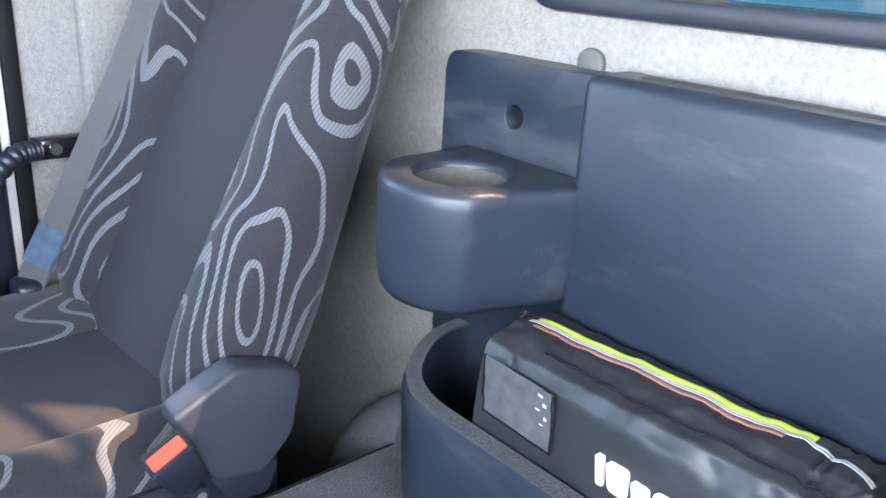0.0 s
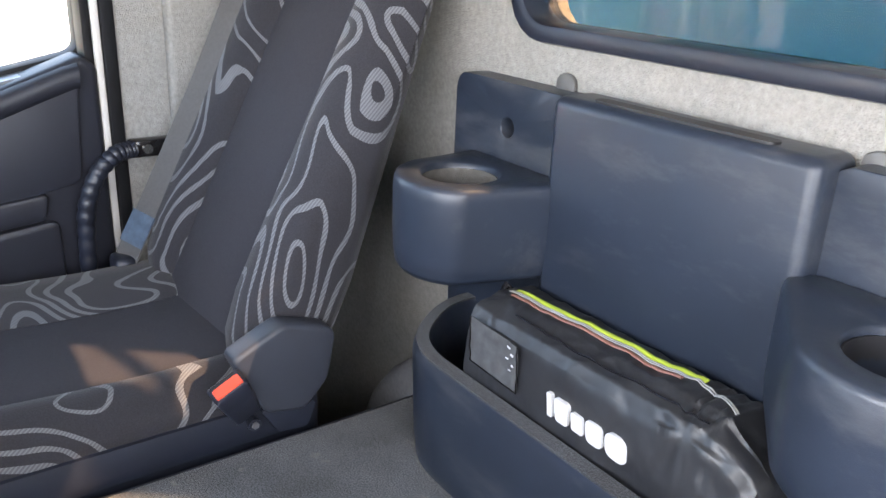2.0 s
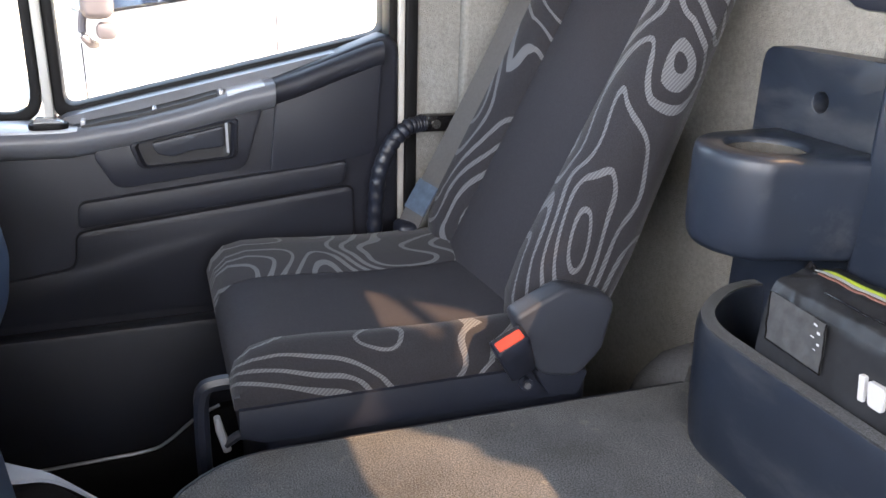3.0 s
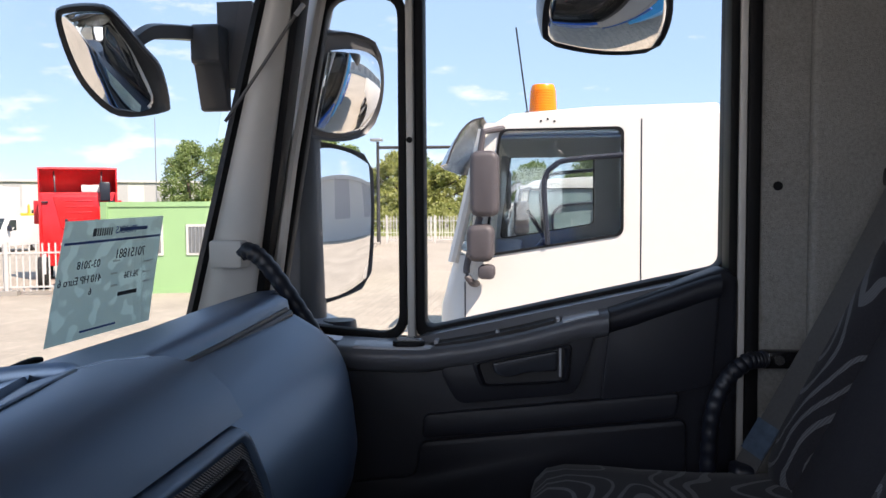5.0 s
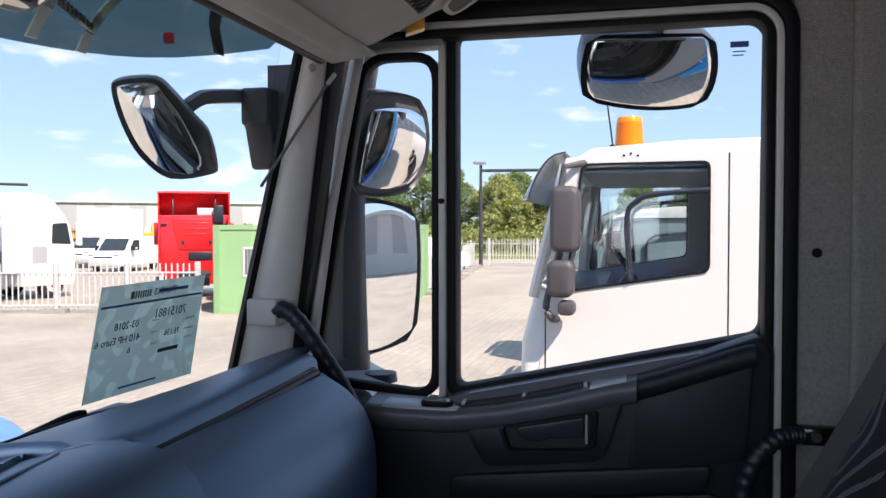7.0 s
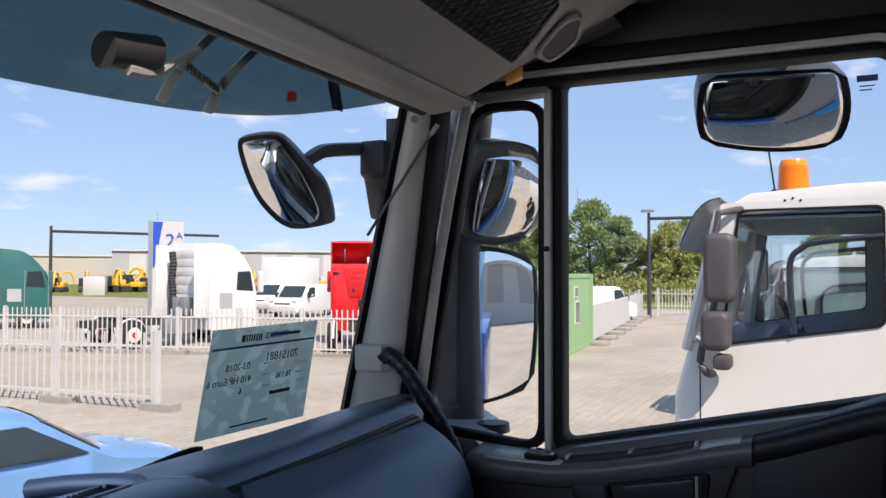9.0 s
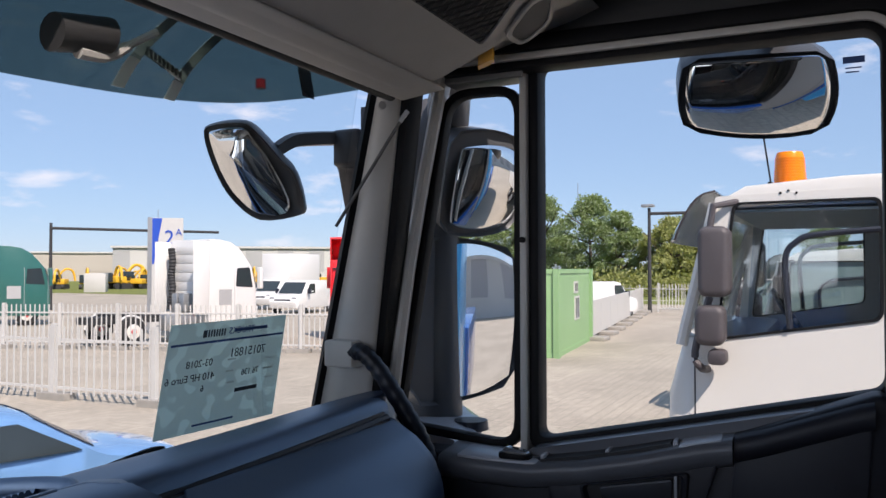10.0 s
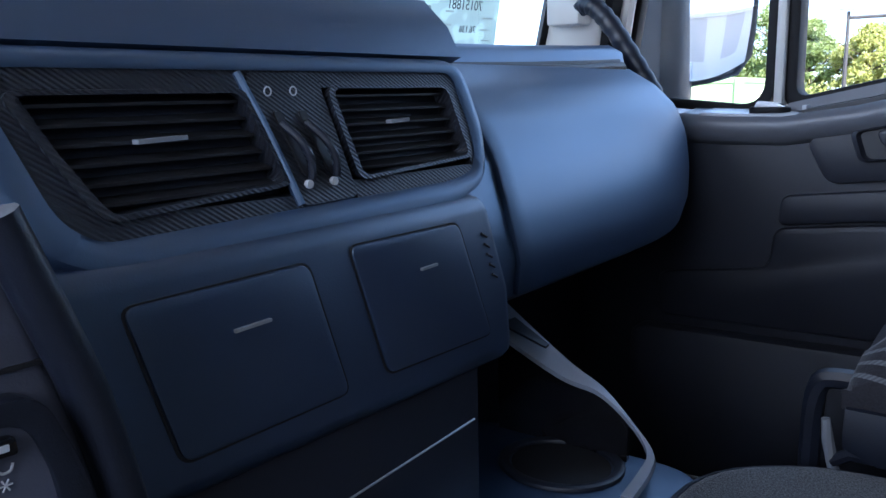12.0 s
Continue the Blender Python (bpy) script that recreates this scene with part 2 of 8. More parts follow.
def contour_mat(name, dark, light, scale=7.0, offset=(0, 0, 0), hill=(9, 9, 9), lines=9.0, stretch=(1.0, 1.0, 0.7)):
    """Woven upholstery with looping contour lines."""
    m = bpy.data.materials.new(name)
    m.use_nodes = True
    n, l = m.node_tree.nodes, m.node_tree.links
    p = n["Principled BSDF"]
    p.inputs["Roughness"].default_value = 0.85
    p.inputs["Specular IOR Level"].default_value = 0.25
    p.inputs["Sheen Weight"].default_value = 0.1
    t = n.new("ShaderNodeTexCoord")
    mp_ = n.new("ShaderNodeMapping")
    mp_.inputs["Location"].default_value = offset
    l.new(t.outputs["Object"], mp_.inputs["Vector"])
    mp_.inputs["Scale"].default_value = stretch

    def math_node(op, a, b=None, c=None):
        q = n.new("ShaderNodeMath")
        q.operation = op
        for sock, val in zip(q.inputs, (a, b, c)):
            if val is None:
                continue
            if isinstance(val, (int, float)):
                sock.default_value = val
            else:
                l.new(val, sock)
        return q.outputs[0]

    def relief(off):
        """The hill map whose height lines are woven in, sampled beside the point."""
        ad = n.new("ShaderNodeVectorMath")
        ad.operation = "ADD"
        ad.inputs[1].default_value = off
        l.new(mp_.outputs[0], ad.inputs[0])
        a = n.new("ShaderNodeTexNoise")
        a.inputs["Scale"].default_value, a.inputs["Detail"].default_value, a.inputs["Distortion"].default_value = scale, 0.0, 0.5
        l.new(ad.outputs[0], a.inputs["Vector"])
        d = n.new("ShaderNodeVectorMath")
        d.operation = "DISTANCE"
        d.inputs[1].default_value = [(p + o) * k for p, o, k in zip(hill, offset, stretch)]
        l.new(ad.outputs[0], d.inputs[0])
        q = math_node("DIVIDE", d.outputs["Value"], 0.075)
        q = math_node("POWER", 2.718, math_node("MULTIPLY", math_node("MULTIPLY", q, q), -1.0))
        return math_node("MULTIPLY", math_node("MULTIPLY_ADD", q, 0.34, a.outputs["Fac"]), lines)

    step = 0.003
    h0 = relief((0, 0, 0))
    slope = None
    for off in ((step, 0, 0), (0, step, 0), (0, 0, step)):
        df = math_node("SUBTRACT", relief(off), h0)
        sq = math_node("MULTIPLY", df, df)
        slope = sq if slope is None else math_node("ADD", slope, sq)
    slope = math_node("DIVIDE", math_node("SQRT", slope), step)
    w = n.new("ShaderNodeTexNoise")
    w.inputs["Scale"].default_value = 9
    l.new(t.outputs["Object"], w.inputs["Vector"])
    wid = math_node("MULTIPLY_ADD", w.outputs["Fac"], 0.0060, 0.0)
    away = math_node("DIVIDE", math_node("PINGPONG", h0, 0.5), math_node("MAXIMUM", slope, 2.0))
    lt = math_node("LESS_THAN", away, wid)
    tw = n.new("ShaderNodeTexWave")
    tw.inputs["Scale"].default_value, tw.inputs["Distortion"].default_value = 95, 0.4
    tw.bands_direction = "DIAGONAL"
    l.new(t.outputs["Object"], tw.inputs["Vector"])
    tf = n.new("ShaderNodeMath")
    tf.operation = "MULTIPLY_ADD"
    l.new(tw.outputs["Fac"], tf.inputs[0])
    tf.inputs[1].default_value, tf.inputs[2].default_value = 0.45, 0.42
    ml = n.new("ShaderNodeMath")
    ml.operation = "MULTIPLY"
    l.new(lt, ml.inputs[0])
    l.new(tf.outputs[0], ml.inputs[1])
    g = n.new("ShaderNodeTexNoise")
    g.inputs["Scale"].default_value, g.inputs["Detail"].default_value = 500, 2
    l.new(t.outputs["Object"], g.inputs["Vector"])
    dk = n.new("ShaderNodeMixRGB")
    dk.inputs["Color1"].default_value = (*[c * 0.6 for c in dark], 1)
    dk.inputs["Color2"].default_value = (*[c * 1.4 for c in dark], 1)
    l.new(g.outputs["Fac"], dk.inputs["Fac"])
    mx = n.new("ShaderNodeMixRGB")
    l.new(ml.outputs[0], mx.inputs["Fac"])
    l.new(dk.outputs[0], mx.inputs["Color1"])
    mx.inputs["Color2"].default_value = (*light, 1)
    l.new(mx.outputs[0], p.inputs["Base Color"])
    bu = n.new("ShaderNodeBump")
    bu.inputs["Strength"].default_value, bu.inputs["Distance"].default_value = 0.35, 0.0012
    l.new(g.outputs["Fac"], bu.inputs["Height"])
    l.new(bu.outputs["Normal"], p.inputs["Normal"])
    return m


def speckle_mat(name, dark, light, size=620.0, bump=0.8, worn=0.0):
    """Short-pile felt: fine salt-and-pepper fibres, faint traffic wear."""
    m = bpy.data.materials.new(name)
    m.use_nodes = True
    n, l = m.node_tree.nodes, m.node_tree.links
    p = n["Principled BSDF"]
    p.inputs["Roughness"].default_value = 0.95
    p.inputs["Specular IOR Level"].default_value = 0.15
    p.inputs["Sheen Weight"].default_value = 0.15
    t = n.new("ShaderNodeTexCoord")
    g = n.new("ShaderNodeTexNoise")
    g.inputs["Scale"].default_value, g.inputs["Detail"].default_value, g.inputs["Roughness"].default_value = size, 3, 0.7
    r = n.new("ShaderNodeValToRGB")
    r.color_ramp.elements[0].position, r.color_ramp.elements[1].position = 0.40, 0.64
    r.color_ramp.elements[0].color, r.color_ramp.elements[1].color = (*dark, 1), (*light, 1)
    w = n.new("ShaderNodeTexNoise")
    w.inputs["Scale"].default_value, w.inputs["Detail"].default_value, w.inputs["Roughness"].default_value = 9, 6, 0.62
    wr = n.new("ShaderNodeMapRange")
    wr.inputs["From Min"].default_value, wr.inputs["From Max"].default_value = 0.32, 0.70
    wr.inputs["To Min"].default_value, wr.inputs["To Max"].default_value = 0.72, 1.30
    for q in (g, w):
        l.new(t.outputs["Object"], q.inputs["Vector"])
    l.new(g.outputs["Fac"], r.inputs["Fac"])
    l.new(w.outputs["Fac"], wr.inputs["Value"])
    k = n.new("ShaderNodeVectorMath")
    k.operation = "SCALE"
    l.new(r.outputs["Color"], k.inputs[0])
    l.new(wr.outputs[0], k.inputs["Scale"])
    d = n.new("ShaderNodeTexNoise")
    d.inputs["Scale"].default_value, d.inputs["Detail"].default_value, d.inputs["Roughness"].default_value = 22, 9, 0.7
    l.new(t.outputs["Object"], d.inputs["Vector"])
    dr = n.new("ShaderNodeMapRange")
    dr.inputs["From Min"].default_value, dr.inputs["From Max"].default_value = 0.60, 0.78
    dr.inputs["To Max"].default_value = worn
    l.new(d.outputs["Fac"], dr.inputs["Value"])
    x = n.new("ShaderNodeMixRGB")
    x.inputs["Color2"].default_value = (0.26, 0.24, 0.21, 1)
    l.new(dr.outputs[0], x.inputs["Fac"])
    l.new(k.outputs[0], x.inputs["Color1"])
    l.new(x.outputs[0], p.inputs["Base Color"])
    b = n.new("ShaderNodeBump")
    b.inputs["Strength"].default_value, b.inputs["Distance"].default_value = bump, 0.0015
    l.new(g.outputs["Fac"], b.inputs["Height"])
    l.new(b.outputs["Normal"], p.inputs["Normal"])
    return m


def glow_mat(name, col, strength):
    m = bpy.data.materials.new(name)
    m.use_nodes = True
    p = m.node_tree.nodes["Principled BSDF"]
    p.inputs["Base Color"].default_value = (*col, 1)
    p.inputs["Emission Color"].default_value = (*col, 1)
    p.inputs["Emission Strength"].default_value = strength
    return m


def weave_mat(name, col, rough, size):
    """Moulded plastic with a fine woven relief."""
    m = mat(name, col, rough, bump=0)
    n, l = m.node_tree.nodes, m.node_tree.links
    t = n.new("ShaderNodeTexCoord")
    w = n.new("ShaderNodeTexChecker")
    w.inputs["Scale"].default_value = size
    wv = n.new("ShaderNodeTexWave")
    wv.inputs["Scale"].default_value = size * 0.35
    wv.bands_direction = "DIAGONAL"
    for q in (w, wv):
        l.new(t.outputs["Object"], q.inputs["Vector"])
    mu = n.new("ShaderNodeMath")
    mu.operation = "ADD"
    l.new(w.outputs["Fac"], mu.inputs[0])
    l.new(wv.outputs["Fac"], mu.inputs[1])
    bu = n.new("ShaderNodeBump")
    bu.inputs["Strength"].default_value, bu.inputs["Distance"].default_value = 0.55, 0.001
    l.new(mu.outputs[0], bu.inputs["Height"])
    l.new(bu.outputs["Normal"], n["Principled BSDF"].inputs["Normal"])
    return m


def paving_mat(name, c1, c2):
    m = bpy.data.materials.new(name)
    m.use_nodes = True
    n, l = m.node_tree.nodes, m.node_tree.links
    p = n["Principled BSDF"]
    p.inputs["Roughness"].default_value = 0.9
    t = n.new("ShaderNodeTexCoord")
    br = n.new("ShaderNodeTexBrick")
    br.inputs["Scale"].default_value = 1.0
    br.inputs["Brick Width"].default_value, br.inputs["Row Height"].default_value = 0.42, 0.21
    br.inputs["Mortar Size"].default_value = 0.012
    br.inputs["Color1"].default_value, br.inputs["Color2"].default_value = (*c1, 1), (*c2, 1)
    br.inputs["Mortar"].default_value = (*[c * 0.86 for c in c1], 1)
    a = n.new("ShaderNodeTexNoise")
    a.inputs["Scale"].default_value, a.inputs["Detail"].default_value = 0.35, 7
    b = n.new("ShaderNodeTexNoise")
    b.inputs["Scale"].default_value, b.inputs["Detail"].default_value = 9, 4
    for q in (br, a, b):
        l.new(t.outputs["Object"], q.inputs["Vector"])
    s = n.new("ShaderNodeMath")
    s.operation = "ADD"
    l.new(a.outputs["Fac"], s.inputs[0])
    l.new(b.outputs["Fac"], s.inputs[1])
    k = n.new("ShaderNodeMath")
    k.operation = "MULTIPLY_ADD"
    l.new(s.outputs[0], k.inputs[0])
    k.inputs[1].default_value, k.inputs[2].default_value = 0.75, 0.27
    sc = n.new("ShaderNodeVectorMath")
    sc.operation = "SCALE"
    l.new(br.outputs["Color"], sc.inputs[0])
    l.new(k.outputs[0], sc.inputs["Scale"])
    l.new(sc.outputs[0], p.inputs["Base Color"])
    bu = n.new("ShaderNodeBump")
    bu.inputs["Strength"].default_value, bu.inputs["Distance"].default_value = 0.25, 0.01
    l.new(br.outputs["Fac"], bu.inputs["Height"])
    bu.invert = True
    l.new(bu.outputs["Normal"], p.inputs["Normal"])
    return m


M = {}
# Blue of the reflected sky is put into base colour and specular tint.
M["dash"] = mat("sky_tinted_dark_plastic", (0.011, 0.025, 0.060), 0.43, var=0.1, scale=20, bump=0.2, bscale=900, dist=0.0005, spec=1.0, stain=0.2, ior=1.88, tint=(0.59, 0.78, 1.0))
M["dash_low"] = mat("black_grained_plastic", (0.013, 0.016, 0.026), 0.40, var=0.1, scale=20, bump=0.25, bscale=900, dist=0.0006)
# Darker copy of the dash plastic; the stack's weaker sheen is in its colour.
M["console"] = mat("darkened_dash_plastic", (0.008, 0.017, 0.044), 0.46, var=0.1, scale=20, bump=0.2, bscale=900, dist=0.0005, stain=0.2, spec=1.0, ior=1.7, tint=(0.66, 0.82, 1.0))
M["plastic"] = mat("charcoal_moulded_plastic", (0.016, 0.022, 0.034), 0.36, var=0.16, scale=22, bump=0.22, bscale=800, dist=0.0006, stain=0.3, spec=0.42, scuff=0.13, stretch=(3.0, 9.0, 9.0))
M["door_card"] = mat("charcoal_door_plastic", (0.0165, 0.018, 0.0255), 0.48, spec=0.4, var=0.1, scale=22, bump=0.3, bscale=900, dist=0.0006)
M["door_top"] = mat("grey_door_plastic", (0.115, 0.12, 0.135), 0.34, var=0.1, scale=25, bump=0.2, bscale=900, dist=0.0005)
# Grey lifted further to paint the sky's sheen on the armrest plates.
M["plate"] = mat("sheen_lifted_grey_plastic", (0.42, 0.43, 0.46), 0.25, var=0.1, scale=25, bump=0.2, bscale=900, dist=0.0005)
M["black"] = mat("black_rubber", (0.006, 0.006, 0.007), 0.6, var=0.1, bump=0.1, spec=0.2)
M["gloss_black"] = mat("glossy_black_plastic", (0.01, 0.01, 0.012), 0.12, var=0.05, bump=0)
M["carpet"] = speckle_mat("grey_felt_carpet", (0.018, 0.020, 0.023), (0.132, 0.138, 0.150), 500, 0.5, 0.7)
M["hump_grey"] = mat("mid_grey_felt", (0.12, 0.122, 0.13), 0.95, var=0.3, scale=160, bump=0.8, bscale=420, dist=0.003, spec=0.1)
M["rim_felt"] = speckle_mat("black_flocked_felt", (0.008, 0.009, 0.011), (0.060, 0.063, 0.070), 520, 0.6, 0.0)
M["seat_low"] = mat("dark_navy_seat_plastic", (0.009, 0.012, 0.021), 0.55, var=0.1, bump=0.25, bscale=800, dist=0.0006, spec=0.35)
M["carpet_worn"] = mat("dusty_felt", (0.10, 0.094, 0.085), 0.95, var=0.4, scale=70, bump=0.8, bscale=500, spec=0.1)
M["wall"] = mat("light_grey_felt_lining", (0.25, 0.24, 0.222), 0.95, var=0.3, scale=160, bump=0.8, bscale=420, dist=0.003, spec=0.1, stain=0.1)
M["wall_side"] = mat("grey_felt_side_lining", (0.26, 0.25, 0.235), 0.95, var=0.35, scale=160, bump=0.8, bscale=420, dist=0.003, spec=0.1, stain=0.1)
M["clip"] = mat("grey_clip_plastic", (0.085, 0.083, 0.080), 0.5, bump=0)
M["rear_blue"] = mat("cyan_blue_paint", (0.04, 0.40, 0.75), 0.3, var=0.15, scale=6, bump=0, coat=0.4, stain=0.3)
M["trim"] = mat("light_grey_painted_trim", (0.56, 0.54, 0.505), 0.45, var=0.06, scale=25, bump=0.15, bscale=700, dist=0.0005)
M["header"] = mat("warm_grey_overhead_plastic", (0.38, 0.365, 0.345), 0.55, var=0.07, scale=25, bump=0.3, bscale=800, dist=0.0006)
M["header_dark"] = mat("dark_overhead_plastic", (0.028, 0.028, 0.029), 0.55, spec=0.3, var=0.07, bump=0.2, bscale=800, dist=0.0005)
M["ceiling"] = mat("grey_headliner_felt", (0.30, 0.29, 0.28), 0.95, var=0.2, scale=120, bump=0.5, bscale=500, spec=0.1)
M["seat_plain"] = mat("plain_charcoal_seat_cloth", (0.032, 0.0305, 0.036), 0.9, var=0.25, scale=300, bump=0.5, bscale=700, dist=0.001, spec=0.2)
M["seat_pattern"] = contour_mat("contour_line_seat_cloth", (0.021, 0.020, 0.0245), (0.150, 0.155, 0.168), 6.0, (0, 0, 0), (0.47, 0.50, 2.13), 9.5)
M["seat_cushion_pattern"] = contour_mat("contour_line_cushion_cloth", (0.021, 0.020, 0.0245), (0.150, 0.155, 0.165), 6.4, (0.3, 0.7, 0.2), (0.47, 0.70, 1.98), 9.5, (1.0, 0.8, 1.0))
M["seat_base"] = mat("slate_seat_plastic", (0.026, 0.030, 0.040), 0.45, var=0.1, bump=0.25, bscale=800, dist=0.0006)
M["belt"] = mat("grey_belt_webbing", (0.070, 0.067, 0.066), 0.75, var=0.2, scale=200, bump=0.6, bscale=900, dist=0.0006)
M["red"] = glow_mat("red_buckle_button", (0.75, 0.07, 0.035), 0.0)
M["blue_label"] = mat("faded_blue_label", (0.05, 0.075, 0.11), 0.4, var=0.6, scale=70, bump=0)
M["chrome"] = mat("satin_metal", (0.62, 0.62, 0.62), 0.25, 1.0, var=0.1, bump=0)
M["silver"] = mat("silver_trim", (0.42, 0.44, 0.47), 0.35, 0.5, var=0.08, bump=0)
M["mirror"] = mat("mirror_glass", (0.86, 0.87, 0.88), 0.01, 1.0, var=0.02, bump=0, stain=0.02)
M["mirror_case"] = mat("mirror_housing_plastic", (0.045, 0.046, 0.050), 0.36, var=0.12, bump=0.25, bscale=500)
# Lighter copy of the mirror plastic; the sky's reflection is in its tone.
M["mirror_grey"] = mat("sky_lit_grey_housing", (0.10, 0.102, 0.108), 0.42, var=0.12, bump=0.2, bscale=500)
M["frame_grey"] = mat("dark_grey_frame_paint", (0.17, 0.165, 0.155), 0.45, var=0.06, bump=0)
M["glass"] = glass_mat("clear_glass", (0.965, 0.98, 0.98), 0.12)
M["glass_tint"] = glass_mat("tinted_glass", (0.93, 0.96, 0.965), 0.9, 0.07)
# Warm tint added to make the sun patches inside dimmer and warmer.
M["glass_dimmed"] = glass_mat("sun_dimming_rear_glass", (0.46, 0.40, 0.33), 0.5)
M["visor"] = glass_mat("smoked_green_acrylic", (0.29, 0.345, 0.335), 0.8)
# Pale tone carries the sky reflected along the console edge.
M["satin_edge"] = mat("sky_lit_satin_edge", (0.25, 0.27, 0.31), 0.25, var=0.1, bump=0)
# Slate tone raised to carry the sunlight falling on the switch pod.
M["slate_panel"] = mat("sunlit_slate_plastic", (0.10, 0.105, 0.138), 0.5, var=0.1, bump=0.2, bscale=800, dist=0.0006)
M["visor_stay"] = mat("pale_grey_stay_metal", (0.62, 0.64, 0.60), 0.4, var=0.1, bump=0)
# Black of the slats; also paints the shade inside slots and recesses.
M["vent"] = mat("matt_black_slat_shade", (0.014, 0.014, 0.016), 0.5, var=0.05, bump=0)
M["weave"] = weave_mat("carbon_look_plastic", (0.016, 0.018, 0.024), 0.35, 380)
M["bag"] = mat("black_vinyl_coated_cloth", (0.019, 0.020, 0.023), 0.40, var=0.25, scale=25, bump=0.55, bscale=16, dist=0.006, stain=0.3, scuff=0.06, stretch=(6.0, 14.0, 14.0))
M["pouch"] = mat("crinkled_clear_vinyl", (0.075, 0.078, 0.082), 0.10, var=0.4, scale=60, bump=0.6, bscale=70, dist=0.003, coat=0.6)
M["yellow"] = mat("lime_reflective_piping", (0.36, 0.46, 0.05), 0.4, var=0.1, bump=0)
M["grey_zip"] = mat("silver_reflective_piping", (0.30, 0.30, 0.29), 0.55, 0.2, var=0.1, bump=0)
M["white_print"] = mat("white_print", (0.52, 0.52, 0.53), 0.5, var=0.05, bump=0)
M["orange"] = mat("orange_beacon_plastic", (0.95, 0.24, 0.0), 0.25, var=0.1, bump=0)
M["blue_paint"] = mat("blue_vehicle_paint", (0.03, 0.13, 0.42), 0.25, var=0.05, bump=0, coat=0.6)
M["light_blue_paint"] = mat("metallic_blue_paint", (0.17, 0.34, 0.60), 0.2, 0.3, var=0.05, bump=0, coat=1.0)
M["white_paint"] = mat("cream_white_truck_paint", (0.67, 0.64, 0.59), 0.3, var=0.03, scale=4, bump=0, coat=0.3, stain=0.05)
M["bright_white"] = mat("bright_white_vehicle_paint", (0.70, 0.69, 0.67), 0.3, var=0.03, scale=4, bump=0, coat=0.3, stain=0.04)
M["red_paint"] = mat("red_vehicle_paint", (0.62, 0.012, 0.015), 0.3, var=0.05, bump=0, coat=0.4)
M["green_paint"] = mat("dark_green_vehicle_paint", (0.02, 0.11, 0.095), 0.3, var=0.05, bump=0, coat=0.4)
M["container"] = mat("mint_green_painted_steel", (0.24, 0.40, 0.19), 0.55, var=0.06, scale=3, bump=0.1, bscale=60, stain=0.12)
M["fence"] = mat("white_coated_steel", (0.52, 0.505, 0.48), 0.5, var=0.06, scale=12, bump=0)
M["concrete"] = mat("weathered_concrete", (0.30, 0.28, 0.25), 0.9, var=0.3, scale=12, bump=0.5, bscale=60)
M["paving"] = paving_mat("buff_paving", (0.325, 0.285, 0.23), (0.375, 0.325, 0.262))
M["tyre"] = mat("tyre_rubber", (0.018, 0.018, 0.018), 0.85, var=0.2, bump=0.3, bscale=60)
M["chassis"] = mat("dusty_black_chassis", (0.03, 0.03, 0.032), 0.7, var=0.3, scale=8, bump=0.2, bscale=50)
M["steel"] = mat("galvanised_steel", (0.33, 0.34, 0.35), 0.45, 0.6, var=0.15, scale=12, bump=0)
M["hall"] = mat("warm_grey_cladding", (0.42, 0.38, 0.33), 0.7, var=0.08, scale=1.5, bump=0, stain=0.1)
M["hall_light"] = mat("pale_grey_cladding", (0.50, 0.49, 0.47), 0.7, var=0.05, scale=1.5, bump=0)
M["hall_dark"] = mat("mid_grey_cladding", (0.36, 0.36, 0.36), 0.7, var=0.05, scale=1.5, bump=0)
M["machine"] = mat("yellow_machine_paint", (0.75, 0.42, 0.03), 0.45, var=0.1, scale=4, bump=0)


def leaf_mat(name, col):
    """Leaves that let light through."""
    m = mat(name, col, 0.6, var=0.45, scale=2.2, bump=0, stain=0.3, spec=0.3)
    n, l = m.node_tree.nodes, m.node_tree.links
    o, p = n["Material Output"], n["Principled BSDF"]
    t = n.new("ShaderNodeBsdfTranslucent")
    t.inputs["Color"].default_value = (col[0] * 1.3, col[1] * 1.35, col[2] * 0.8, 1)
    x = n.new("ShaderNodeMixShader")
    x.inputs[0].default_value = 0.4
    l.new(p.outputs[0], x.inputs[1])
    l.new(t.outputs[0], x.inputs[2])
    l.new(x.outputs[0], o.inputs["Surface"])
    return m


M["leaf"] = leaf_mat("green_leaves", (0.21, 0.27, 0.115))
M["leaf2"] = leaf_mat("yellow_green_leaves", (0.31, 0.32, 0.12))
M["bark"] = mat("bark", (0.09, 0.07, 0.05), 0.9, var=0.3, scale=12, bump=0.6, bscale=40)
M["grass"] = mat("dry_grass", (0.16, 0.18, 0.055), 0.95, var=0.4, scale=1.2, bump=0.6, bscale=15, dist=0.05, spec=0.1)
M["ink"] = mat("print_ink", (0.06, 0.07, 0.08), 0.6, var=0.1, bump=0)
M["ink_blue"] = mat("blue_print_ink", (0.05, 0.11, 0.32), 0.6, var=0.1, bump=0)
M["patch"] = mat("dried_glue_patch", (0.55, 0.60, 0.57), 0.6, var=0.1, bump=0)
M["sign_blue"] = mat("blue_sign_panel", (0.015, 0.07, 0.42), 0.4, var=0.05, bump=0)
M["lamp_lens"] = mat("amber_lens", (0.85, 0.45, 0.08), 0.25, var=0.1, bump=0)
M["floor"] = mat("black_rubber_mat", (0.03, 0.029, 0.028), 0.75, var=0.2, bump=0.4, bscale=200)

# ------------------------------------------------------------ cab: structure
FLOOR_Z, ROOF_Z, GROUND_Z = 1.42, 3.06, -0.10

